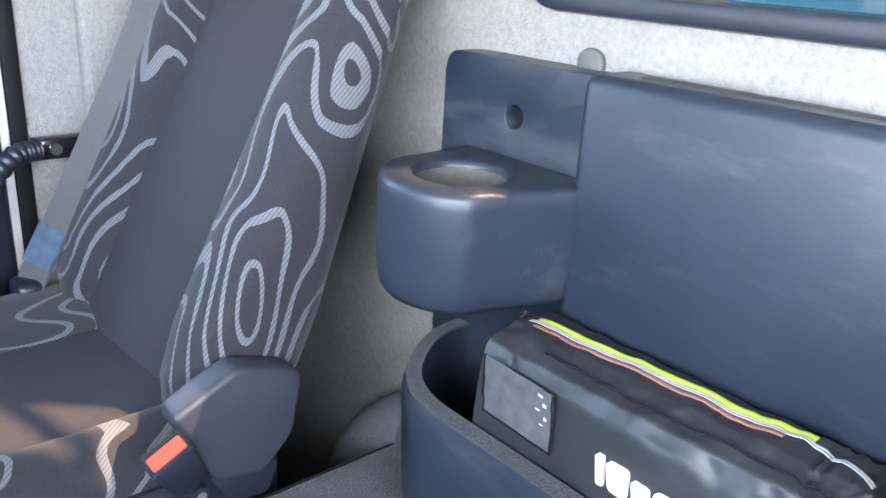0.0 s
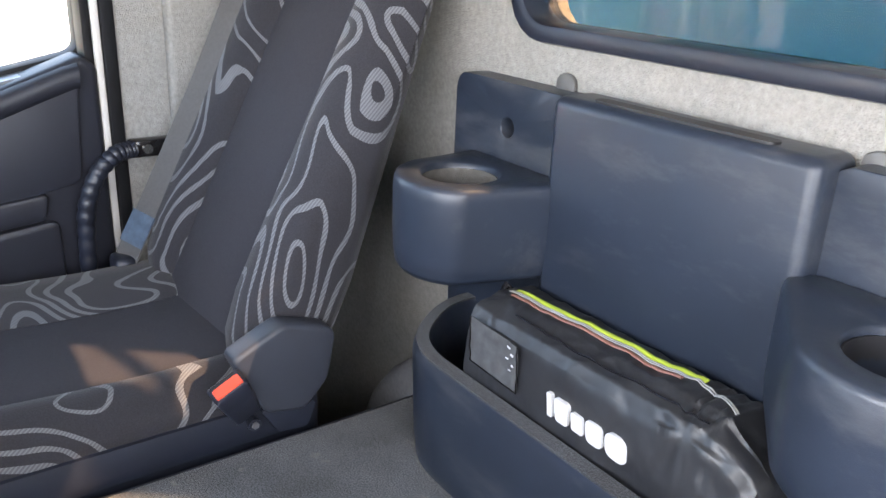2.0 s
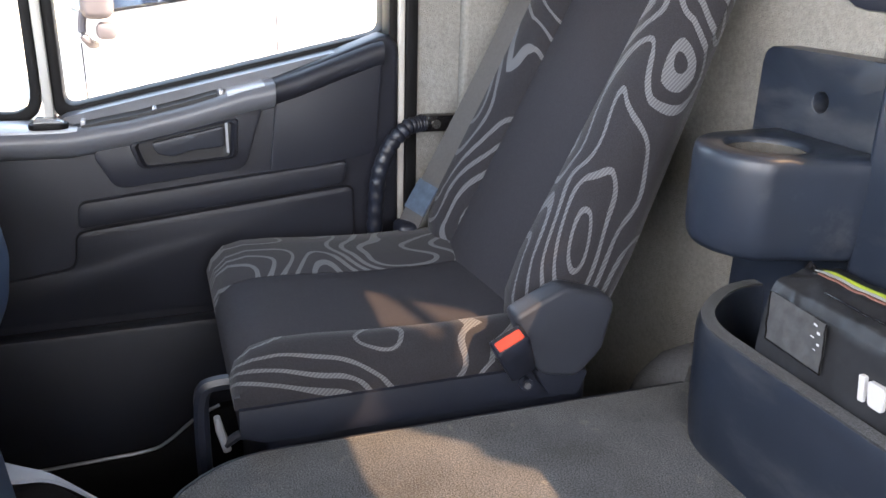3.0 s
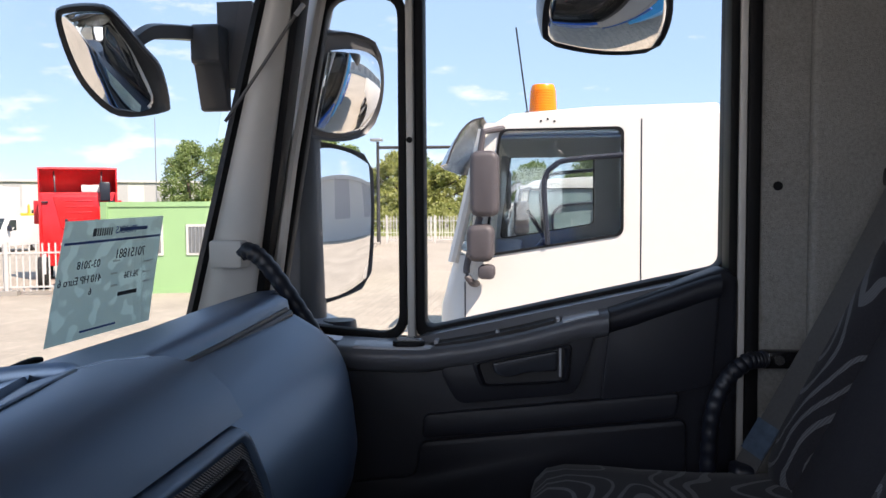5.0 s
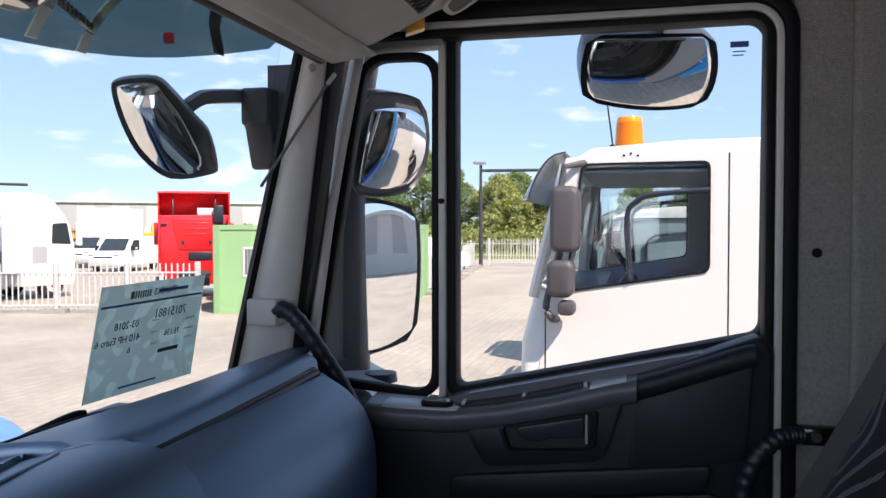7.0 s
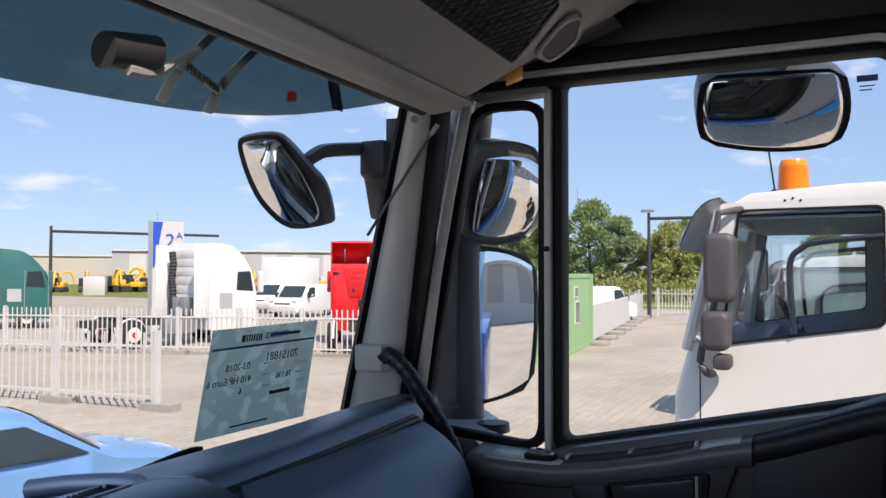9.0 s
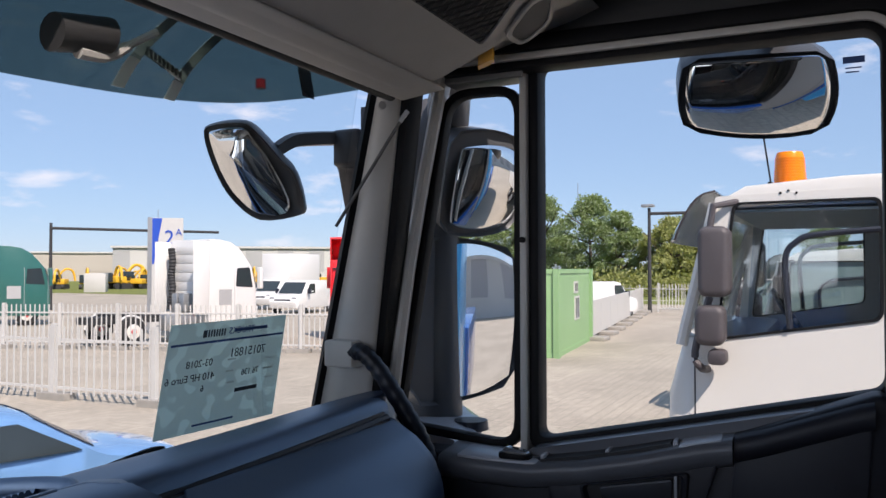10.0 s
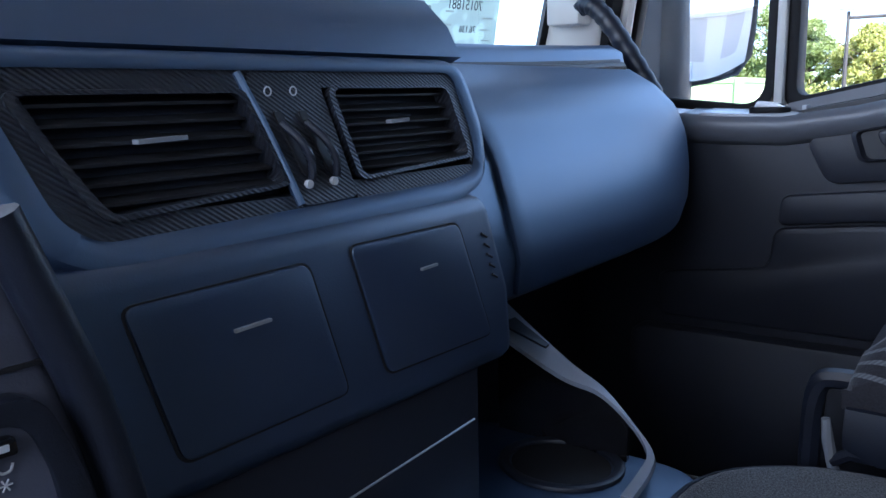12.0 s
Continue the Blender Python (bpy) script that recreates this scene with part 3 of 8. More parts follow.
solid("floor", boxed(-1.12, 1.12, 0.14, 1.95, FLOOR_Z - 0.05, FLOOR_Z), M["floor"], "black rubber cab floor mat", "floor", kind="structure")
solid("ceiling", boxed(-1.12, 1.12, 0.12, 1.60, ROOF_Z, ROOF_Z + 0.05, 0.01), M["ceiling"], "grey felt headliner of the cab", "ceiling", kind="structure")

# rear wall with the window opening
REAR_Y = 0.215
bm = B()
ring(bm, rounded(-1.12, 1.12, FLOOR_Z, ROOF_Z, 0.01), rounded(-0.30, 0.365, 2.465, 2.90, 0.055), "y", 0.135, REAR_Y)
solid("wall_rear", bm, M["wall"], "light grey felt-lined rear cab wall", "wall", kind="structure")
win = thing("window_1", "dark-framed rear cab window with rounded corners", "window", (0.03, 0.2, 2.465), kind="structure")
bm = B()
ring(bm, rounded(-0.312, 0.377, 2.453, 2.912, 0.065), rounded(-0.288, 0.353, 2.477, 2.888, 0.048), "y", 0.165, REAR_Y + 0.014)
soften(bm, 0.006, 2)
part("window_frame", bm, M["dash_low"], win, "black rubber frame")
bm = B()
prism(bm, rounded(-0.289, 0.354, 2.476, 2.889, 0.048), "y", 0.178, 0.184)
part("pane", bm, M["glass_dimmed"], win, "warm-tinted rear pane that dims the sun")


def wall_clip(x, z):
    bm = B()
    prism(bm, [(x + 0.017 * math.cos(a), z + 0.013 * math.sin(a)) for a in [math.pi * k / 8 for k in range(9)]] + [(x - 0.017, z - 0.03), (x + 0.017, z - 0.03)], "y", REAR_Y, REAR_Y + 0.008)
    soften(bm, 0.003)
    return solid("wall_clip", bm, M["clip"], "grey plastic clip on the rear wall above the storage panel", "clip", "storage panel clips")


wall_clip(0.262, 2.408)
wall_clip(-0.146, 2.399)

# side walls behind the doors
for sgn, nm in ((1, "right"), (-1, "left")):
    bm = B()
    xs = sorted((sgn * 1.035, sgn * 1.12))
    box(bm, xs[0], xs[1], 0.215, 0.583, FLOOR_Z, ROOF_Z)
    soften(bm, 0.012)
    solid("wall_" + nm, bm, M["wall_side"], "light grey felt lining beside the seat", "wall", kind="structure")
    bm = B()
    xs = sorted((sgn * 1.00, sgn * 1.034))
    box(bm, xs[0], xs[1], 0.218, 0.487, 2.2, ROOF_Z)
    soften(bm, 0.012, 3)
    solid("trim_panel_" + nm, bm, M["wall_side"], "grey felt trim panel beside the seat belt", "wall", kind="structure")
    bm = B()
    xs = sorted((sgn * 1.04, sgn * 1.16))
    box(bm, xs[0], xs[1], 0.583, 1.42, 2.985, ROOF_Z + 0.04)
    soften(bm, 0.01)
    solid("roof_rail_" + nm, bm, M["header_dark"], "dark roof rail above the door", "trim", kind="structure")
    for nm_, y_, z_, wy, wz, r_, xa, xb, m_, lab, cat in (("door_seal_", 0.6065, 2.9425, 0.016, 0.014, 0.045, 1.040, 1.097, "black", "black rubber door seal", "seal"),
                                                       ("door_jamb_", 0.5925, 2.9565, 0.0135, 0.0135, 0.060, 1.036, 1.09, "trim", "pale painted door jamb", "trim"),
                                                       ("door_edging_", 0.569, 2.986, 0.023, 0.029, 0.080, 1.029, 1.086, "black", "black rubber edging round the door opening", "seal")):
        arc = [(math.cos(a), math.sin(a)) for a in [math.pi - math.pi / 2 * k / 8 for k in range(9)]]
        ri = r_ - wy
        outer = [(y_, FLOOR_Z)] + [(y_ + r_ + r_ * c, z_ - r_ + r_ * q) for c, q in arc] + [(1.38, z_)]
        inner = [(y_ + wy, FLOOR_Z)] + [(y_ + r_ + ri * c, z_ - wz - ri + ri * q) for c, q in arc] + [(1.38, z_ - wz)]
        bm = B()
        loft(bm, [[lift("x", a[0], a[1], sgn * xa), lift("x", a[0], a[1], sgn * xb), lift("x", b[0], b[1], sgn * xb), lift("x", b[0], b[1], sgn * xa)] for a, b in zip(outer, inner)])
        soften(bm, 0.003)
        solid(nm_ + nm, bm, M[m_], lab, cat, kind="structure")
# outer skin and front bulkhead
bm = B()
box(bm, -1.10, 1.10, 1.95, 1.99, 1.2, 2.16)
solid("bulkhead", bm, M["dash_low"], "dark lower bulkhead ahead of the pedals", "wall", kind="structure")
solid("cab_skin_roof", boxed(-1.14, 1.14, 0.10, 1.60, ROOF_Z + 0.06, ROOF_Z + 0.10, 0.02), M["blue_paint"], "blue painted cab roof", "roof", kind="structure")
solid("cab_skin_rear", boxed(-1.14, 1.14, 0.095, 0.13, 1.2, 2.44), M["blue_paint"], "blue painted outer rear panel of the cab", "wall", kind="structure")

bm = B()
box(bm, -1.10, 1.10, 1.994, 2.03, 0.55, 2.15)
soften(bm, 0.012)
solid("cab_skin_front", bm, M["blue_paint"], "blue painted front panel of the cab", "wall", kind="structure")
# small hole in the side trim; a black disc paints its dark inside
bm = B()
tube(bm, [(1.036, 0.538, 2.511), (1.032, 0.538, 2.511)], 0.0085, 14)
solid("trim_hole", bm, M["black"], "small round hole in the felt trim, painted as a black disc", "plug")


# ------------------------------------------------------------------- A pillar
def pillar_point(z, edge):
    """Points up the windscreen pillar: the glass edge and the inner edge."""
    if edge == "glass":
        f = (z - 2.27) / 0.615
        return Vector((1.03 - 0.10 * f, 1.655 - 0.195 * f, z))
    f = (z - 2.37) / 0.49
    return Vector((1.02 - 0.07 * f, 1.519 - 0.096 * f, z))


def build_pillar(sgn, nm):
    bm = B()
    rows = []
    for k in range(13):
        z = 2.02 + k * (3.0 - 2.02) / 12
        g, i = pillar_point(z, "glass"), pillar_point(z, "in")
        mid = g.lerp(i, 0.55) + Vector((-0.018, 0.0, 0))
        back = Vector((0.075, 0.05, 0))
        row = [g + Vector((0.004, 0.012, 0)), g, g.lerp(mid, 0.5) + Vector((-0.006, -0.002, 0)), mid, i.lerp(mid, 0.25) + Vector((-0.004, -0.004, 0)), i, i + Vector((0.03, 0.005, 0)), g + back]
        rows.append([(sgn * p.x, p.y, p.z) for p in row])
    loft(bm, rows)
    solid("pillar_" + nm, bm, M["trim"], "light grey plastic windscreen pillar trim", "trim", kind="structure", smooth=50)
    bm = B()
    rows = []
    for k in range(2):
        z = (2.02, 3.0)[k]
        i = pillar_point(z, "in")
        row = [i + Vector((0.004, 0.004, 0)), i + Vector((0.010, -0.012, 0)), i + Vector((0.030, -0.018, 0)), i + Vector((0.07, -0.01, 0)), i + Vector((0.06, 0.03, 0))]
        rows.append([(sgn * p.x, p.y, p.z) for p in row])
    loft(bm, rows)
    solid("pillar_seal_" + nm, bm, M["black"], "black rubber seal along the windscreen pillar", "seal", kind="structure")
    bm = B()
    rows = []
    for k in range(2):
        z = (2.15, 3.0)[k]
        g = pillar_point(z, "glass")
        row = [g + Vector((-0.014, 0.004, 0)), g + Vector((0.0, -0.003, 0)), g + Vector((0.012, 0.016, 0)), g + Vector((0.0, 0.02, 0))]
        rows.append([(sgn * p.x, p.y, p.z) for p in row])
    loft(bm, rows)
    solid("screen_seal_" + nm, bm, M["black"], "black rubber edge of the windscreen", "seal", kind="structure")


build_pillar(1, "right")
build_pillar(-1, "left")
bc_ = thing("blind_cord", "thin dark cord of the roller blind along the pillar", "cord", (0.9, 1.5, 2.6))
bm = B()
tube(bm, [(0.934, 1.405, 2.838), (0.925, 1.47, 2.74), (0.922, 1.545, 2.635)], 0.0032, 8)
part("cord", bm, M["clip"], bc_)
bm = B()
tube(bm, [(0.935, 1.398, 2.845), (0.930, 1.412, 2.825)], 0.0045, 10)
part("cord_end", bm, M["silver"], bc_)
bm = B()
tube(bm, [(0.8855, 1.4255, 2.848), (0.8825, 1.4215, 2.848)], 0.0075, 16)
solid("pillar_cap", bm, M["header"], "round pale screw cap on the pillar trim", "cap")


def screen_y(x, z):
    return 1.792 - 0.24 * (z - 2.2) - 0.10 * (abs(x) / 1.03) ** 6


bm = B()
sheet(bm, lambda u, v: (1.04 * (2 * u - 1) * (1 - 0.09 * v), screen_y(1.04 * (2 * u - 1), 2.19 + 0.80 * v), 2.19 + 0.80 * v), 28, 6, 0.006)
ws = solid("windscreen", bm, M["glass"], "curved clear windscreen", "windscreen", kind="structure")
ws.visible_shadow = False
bm = B()
sheet(bm, lambda u, v: (1.12 * (2 * u - 1), screen_y(1.0 * (2 * u - 1), 2.9) + 0.035 - 0.10 * v, 2.975 + 0.13 * v), 20, 3, 0.02)
solid("windscreen_header", bm, M["header_dark"], "dark panel above the windscreen", "trim", kind="structure")
bm = B()
sheet(bm, lambda u, v: (1.08 * (2 * u - 1), screen_y(1.08 * (2 * u - 1) * 0.95, 2.19) - 0.005 + 0.09 * v, 2.205 - 0.05 * v), 20, 2, 0.02)
solid("wiper_cowl", bm, M["chassis"], "black cowl below the windscreen", "trim", kind="structure")
bm = B()
sheet(bm, lambda u, v: (1.13 * (2 * u - 1), screen_y(1.08 * (2 * u - 1) * 0.95, 2.19) + 0.100 + 0.03 * math.sin(math.pi * v), 2.148 - 1.15 * v), 20, 8, 0.02)
solid("cab_front", bm, M["light_blue_paint"], "glossy blue front panel of the cab", "panel", kind="structure")


# ------------------------------------------------------------------------ door
def build_door(sgn, detail):
    """A cab door with its window, quarter light and inner panel."""
    S = lambda a, b: sorted((sgn * a, sgn * b))
    d = thing("door_1" if sgn > 0 else "door_2", "closed cab door with charcoal plastic inner panel and framed window" if sgn > 0 else "closed driver's door with framed window", "door", (sgn * 1.1, 1.0, FLOOR_Z), kind="structure")
    glass = [(0.620, 2.358), (1.203, 2.230), (1.203, 2.946), (0.617, 2.946)]
    quarter = [(1.258, 2.216), (1.510, 2.240), (1.394, 2.901), (1.256, 2.899)]

    def grown(pts, k):
        c = Vector((sum(p[0] for p in pts) / 4, sum(p[1] for p in pts) / 4))
        out = []
        for i, p in enumerate(pts):
            v = Vector(p)
            a = (Vector(pts[i - 1]) - v).normalized()
            b = (Vector(pts[(i + 1) % 4]) - v).normalized()
            cr_ = abs(a.x * b.y - a.y * b.x)
            out.append(tuple(v - (a + b) * (k / cr_)))
        return out

    for nm, pts, r in (("window", glass, 0.022), ("quarter_window", quarter, 0.045)):
        bm = B()
        ring(bm, round_poly(grown(pts, 0.020 if nm == "window" else 0.017), r + 0.012), round_poly(pts, r), "x", *(S(1.098, 1.150) if nm == "window" else S(1.108, 1.138)))
        soften(bm, 0.004, 2)
        w = part(nm, bm, M["black"], d, "black rubber window seal")
        bm = B()
        prism(bm, round_poly(grown(pts, 0.004), r), "x", *S(1.128, 1.133))
        pn = part("pane", bm, M["glass"], w)
        pn.visible_shadow = False
    if detail:
        for y0_, y1_, z0_, z1_ in ((0.643, 0.676, 2.896, 2.907), (0.648, 0.672, 2.887, 2.889), (0.652, 0.672, 2.880, 2.882)):
            part("glass_mark", boxed(1.1262, 1.1278, y0_, y1_, z0_, z1_), M["ink_blue"], d, "plain dark mark on the glass")
    # frame bars
    bm = B()
    box(bm, *S(1.085, 1.158), 1.2215, 1.237, 2.15, 2.985)
    soften(bm, 0.005, 2)
    part("divider_bar", bm, M["trim"], d, "pale painted bar between the window and the quarter light")
    bm = B()
    tube(bm, [(sgn * 1.084, 1.229, 2.609), (sgn * 1.079, 1.229, 2.609)], 0.006, 12)
    part("screw", bm, M["black"], d)
    bm = B()
    rows = []
    for z, y in ((2.12, 1.516), (2.254, 1.498), (2.40, 1.477), (2.565, 1.452), (2.73, 1.421), (2.888, 1.388), (2.985, 1.367)):
        rows.append([(sgn * 1.064, y, z), (sgn * 1.053, y + 0.005, z), (sgn * 1.050, y + 0.013, z), (sgn * 1.058, y + 0.022, z), (sgn * 1.15, y + 0.065, z), (sgn * 1.15, y + 0.032, z), (sgn * 1.10, y + 0.014, z)])
    loft(bm, rows)
    part("front_frame", bm, M["trim"], d, "pale painted front edge of the door frame")
    bm = B()
    prism(bm, [(0.602, 2.966), (1.236, 2.966), (1.241, 2.926), (1.392, 2.922), (1.392, 2.984), (0.602, 2.984)], "x", *S(1.075, 1.152))
    part("top_frame", bm, M["frame_grey"], d)
    bm = B()
    prism(bm, [(1.222, 2.918), (1.44, 2.918), (1.43, 2.984), (1.222, 2.984)], "x", *S(1.06, 1.075))
    soften(bm, 0.004)
    part("quarter_header", bm, M["frame_grey"], d)
    bm = B()
    box(bm, *S(1.08, 1.15), 0.583, 0.6, 2.33, 2.985)
    part("rear_frame", bm, M["black"], d)
    # outer skin
    bm = B()
    prism(bm, [(0.583, 1.25), (1.60, 1.25), (1.60, 2.10), (1.52, 2.12), (1.262, 2.10), (0.583, 2.24)], "x", *S(1.128, 1.165))
    part("outer_skin", bm, M["blue_paint"], d, "blue painted outer door panel")
    # inner panel
    bm = B()
    prism(bm, [(0.606, FLOOR_Z + 0.02), (1.62, FLOOR_Z + 0.02), (1.58, 2.185), (1.42, 2.206), (1.240, 2.204), (1.10, 2.218), (0.86, 2.275), (0.63, 2.362), (0.606, 2.340)], "x", *S(1.026, 1.10))
    soften(bm, 0.012, 3)
    card = part("inner_panel", bm, M["door_card"], d, "charcoal grained plastic inner panel")
    if not detail:
        return d
    # window sill rail with the switch plate
    bm = B()
    prism(bm, [(0.635, 2.345), (0.86, 2.272), (1.10, 2.219), (1.24, 2.199), (1.20, 2.222), (0.62, 2.349)], "x", 1.05, 1.128)
    part("sill", bm, M["door_top"], d, "grey window slot trim")
    rows = []
    bm = B()
    for y, z in ((0.845, 2.262), (0.90, 2.250), (1.0, 2.222), (1.10, 2.200), (1.20, 2.186), (1.30, 2.186), (1.37, 2.190)):
        wd = 0.062
        z += 0.012
        rows.append([(1.030, y, z - 0.045), (1.010, y, z - 0.036), (1.001, y, z - 0.022), (0.999, y, z - 0.008), (1.006, y, z + 0.003), (1.028, y, z + 0.006), (1.036 + wd, y, z + 0.012), (1.036 + wd, y, z - 0.045)])
    loft(bm, rows)
    part("armrest", bm, M["door_top"], d, "grey plastic armrest rail", smooth=50)
    # Black strip on the armrest surface paints the slot's shaded inside.
    bm = B()
    rows = []
    for y, z in ((0.945, 2.2455), (1.0, 2.2315), (1.08, 2.2130), (1.175, 2.1960)):
        rows.append([(1.022, y, z + 0.006), (1.022, y, z + 0.0150), (1.082, y, z + 0.0205), (1.082, y, z + 0.006)])
    loft(bm, rows)
    part("slot_shade", bm, M["vent"], d, "black strip painting the shade in the armrest slot")
    for yd, zd in ((1.0535, 2.226), (1.172, 2.206), (0.938, 2.252)):
        part("slot_divider", boxed(1.024, 1.078, yd - 0.004, yd + 0.004, zd, zd + 0.013, 0.002), M["plate"], d)
    bm = B()
    loft(bm, [[(1.010, y, z - 0.006), (1.010, y, z), (1.084, y, z + 0.006), (1.084, y, z - 0.006)] for y, z in ((1.180, 2.2065), (1.26, 2.2055), (1.335, 2.2085))])
    soften(bm, 0.003)
    part("switch_plate", bm, M["plate"], d, "pale grey plate on the armrest")
    bm = B()
    loft(bm, [[(1.006, y, z - 0.008), (1.006, y, z), (1.082, y, z + 0.006), (1.082, y, z - 0.008)] for y, z in ((0.862, 2.2765), (0.90, 2.2675), (0.930, 2.2605))])
    soften(bm, 0.003)
    part("end_plate", bm, M["plate"], d, "pale grey plate on the armrest")
    bm = B()
    prism(bm, rounded(1.195, 1.258, 1.016, 1.050, 0.015), "z", 0, 0.012)
    for v in bm.verts:
        v.co = Vector((v.co.y, v.co.x, 2.2045 + v.co.z))
    soften(bm, 0.003)
    part("lock_recess", bm, M["black"], d)
    bm = B()
    prism(bm, round_poly([(1.20, 2.2165), (1.25, 2.216), (1.245, 2.226), (1.215, 2.2235)], 0.004), "x", 1.026, 1.042)
    part("lock_lever", bm, M["chrome"], d)
    # raised upper rear field
    bm = B()
    prism(bm, round_poly([(0.640, 2.348), (0.840, 2.268), (0.86, 2.10), (0.655, 2.14)], 0.02), "x", 1.018, 1.03)
    soften(bm, 0.006, 2)
    part("rear_field", bm, M["door_card"], d)
    bm = B()
    loft(bm, [[(1.030, y, z - 0.042), (1.016, y, z - 0.036), (1.009, y, z - 0.024), (1.008, y, z - 0.010), (1.014, y, z + 0.001), (1.030, y, z + 0.006), (1.090, y, z + 0.010), (1.090, y, z - 0.042)] for y, z in ((0.640, 2.344), (0.660, 2.339), (0.74, 2.310), (0.80, 2.288), (0.843, 2.275))])
    part("rear_shoulder", bm, M["door_card"], d, "rounded shoulder below the window", smooth=50)
    # latch panel
    bm = B()
    prism(bm, round_poly([(0.866, 2.240), (1.165, 2.166), (1.130, 2.098), (0.905, 2.123)], 0.02), "x", 1.012, 1.03)
    soften(bm, 0.004, 2)
    lp = part("latch_panel", bm, M["door_card"], d)
    bm = B()
    mouth = round_poly([(0.920, 2.214), (1.094, 2.178), (1.080, 2.136), (0.926, 2.147)], 0.010)
    my, mz = 1.004, 2.169
    rows = []
    for sc, x in ((1.10, 1.014), (1.07, 1.004), (1.0, 1.002), (0.93, 1.0115)):
        rows.append([(x, my + (y - my) * sc, mz + (z - mz) * sc) for y, z in mouth])
    loft(bm, rows)
    part("latch_surround", bm, M["door_card"], lp, "bevelled surround of the latch", smooth=40)
    bm = B()
    prism(bm, [(my + (y - my) * 0.95, mz + (z - mz) * 0.95) for y, z in mouth], "x", 1.0105, 1.014)
    part("latch_recess", bm, M["vent"], lp, "dark recess behind the latch")
    bm = B()
    prism(bm, round_poly([(0.939, 2.206), (1.064, 2.180), (1.056, 2.160), (1.030, 2.154), (0.998, 2.164), (0.941, 2.168)], 0.008), "x", 0.999, 1.0108)
    soften(bm, 0.003)
    part("latch_handle", bm, M["seat_base"], lp, "dark plastic latch handle")
    part("latch_edge", boxed(1.003, 1.0125, 0.9325, 0.9370, 2.156, 2.210), M["silver"], lp)
    # long recesses
    bm = B()
    prism(bm, round_poly([(0.712, 2.128), (1.195, 2.076), (1.20, 2.028), (0.722, 2.080)], 0.014), "x", 1.008, 1.03)
    soften(bm, 0.006, 2)
    part("upper_moulding", bm, M["door_card"], d)
    bm = B()
    prism(bm, round_poly([(0.70, 2.078), (1.206, 2.022), (1.212, 1.955), (1.40, 1.930), (1.40, 1.85), (0.70, 1.86)], 0.02), "x", 1.012, 1.03)
    soften(bm, 0.008, 2)
    part("middle_moulding", bm, M["door_card"], d)
    bm = B()
    prism(bm, round_poly([(0.69, 1.845), (1.44, 1.835), (1.44, 1.55), (0.69, 1.55)], 0.03), "x", 0.985, 1.03)
    soften(bm, 0.01, 2)
    part("door_pocket", bm, M["door_card"], d, "black moulded door pocket")
    return d


build_door(1, True)
build_door(-1, False)


# ------------------------------------------------------------- overhead console
def console_profile(x):
    f = max(0.0, (abs(x) - 0.82) / 0.15)
    e = min(1.0, f) ** 2
    base = [(1.302, 2.872), (1.345, 2.858), (1.390, 2.862), (1.405, 2.885), (1.470, 2.925), (1.52, 2.99), (1.52, 3.055), (0.93, 3.055), (1.00, 3.012), (1.10, 2.968), (1.20, 2.918)]
    return [(y + (1.32 - y) * 0.35 * e, z + (3.0 - z) * 0.62 * e) for y, z in base]


con = thing("overhead_console", "warm grey overhead console with mesh pocket and lamp", "console", (0.0, 1.3, ROOF_Z))
bm = B()
xs = [-1.04, -0.97, -0.94, -0.91, -0.88, -0.85, -0.82, 0.0, 0.82, 0.85, 0.88, 0.91, 0.94, 0.97, 1.04]
loft(bm, [[(x, y, z) for y, z in console_profile(x)] for x in xs])
part("body", bm, M["header"], con, smooth=55)
bm = B()
prism(bm, round_poly([(1.300, 2.868), (1.392, 2.855), (1.410, 2.882), (1.330, 2.890)], 0.008), "x", -0.90, 0.895)
part("blind_housing", bm, M["header"], con, "roller blind housing")
bm = B()
tube(bm, [(-0.89, 1.408, 2.866), (0.89, 1.408, 2.866)], 0.011, 12)
part("blind_tube", bm, M["header_dark"], con, "dark roller blind tube")


def under(x, y, up=0.0):
    """A point on the sloping underside of the console."""
    z = 2.872 + (1.302 - y) * 0.46
    return Vector((x, y - 0.42 * -up * 0, z - up))


def under_frame(corners, w, drop, name, material, label=""):
    bm = B()
    pts = [Vector(c) for c in corners]
    c = sum(pts, Vector((0, 0))) / len(pts)
    inner = round_poly([tuple(p) for p in pts], 0.02)
    outer = round_poly([tuple(c + (p - c) * (1 + w / (p - c).length)) for p in pts], 0.025)
    rows = []
    for ln, dz in ((outer, 0.004), (outer, -drop), (inner, -drop), (inner, 0.004)):
        rows.append([under(x, y) + Vector((0, -0.4 * dz * -1, dz)) for x, y in ln])
    loft(bm, rows + [rows[0]], caps=False)
    return part(name, bm, material, con, label)


pocket = [(0.34, 1.200), (0.818, 1.203), (0.712, 1.085), (0.34, 1.085)]
under_frame(pocket, 0.02, 0.006, "pocket_frame", M["header"])
bm = B()
inner = round_poly(pocket, 0.02)
loft(bm, [[under(x, y) + Vector((0, 0, -0.0022)) for x, y in inner], [under(x, y) + Vector((0, 0, 0.01)) for x, y in inner]])
part("pocket_opening", bm, M["vent"], con, "dark pocket behind the net")
bm = B()
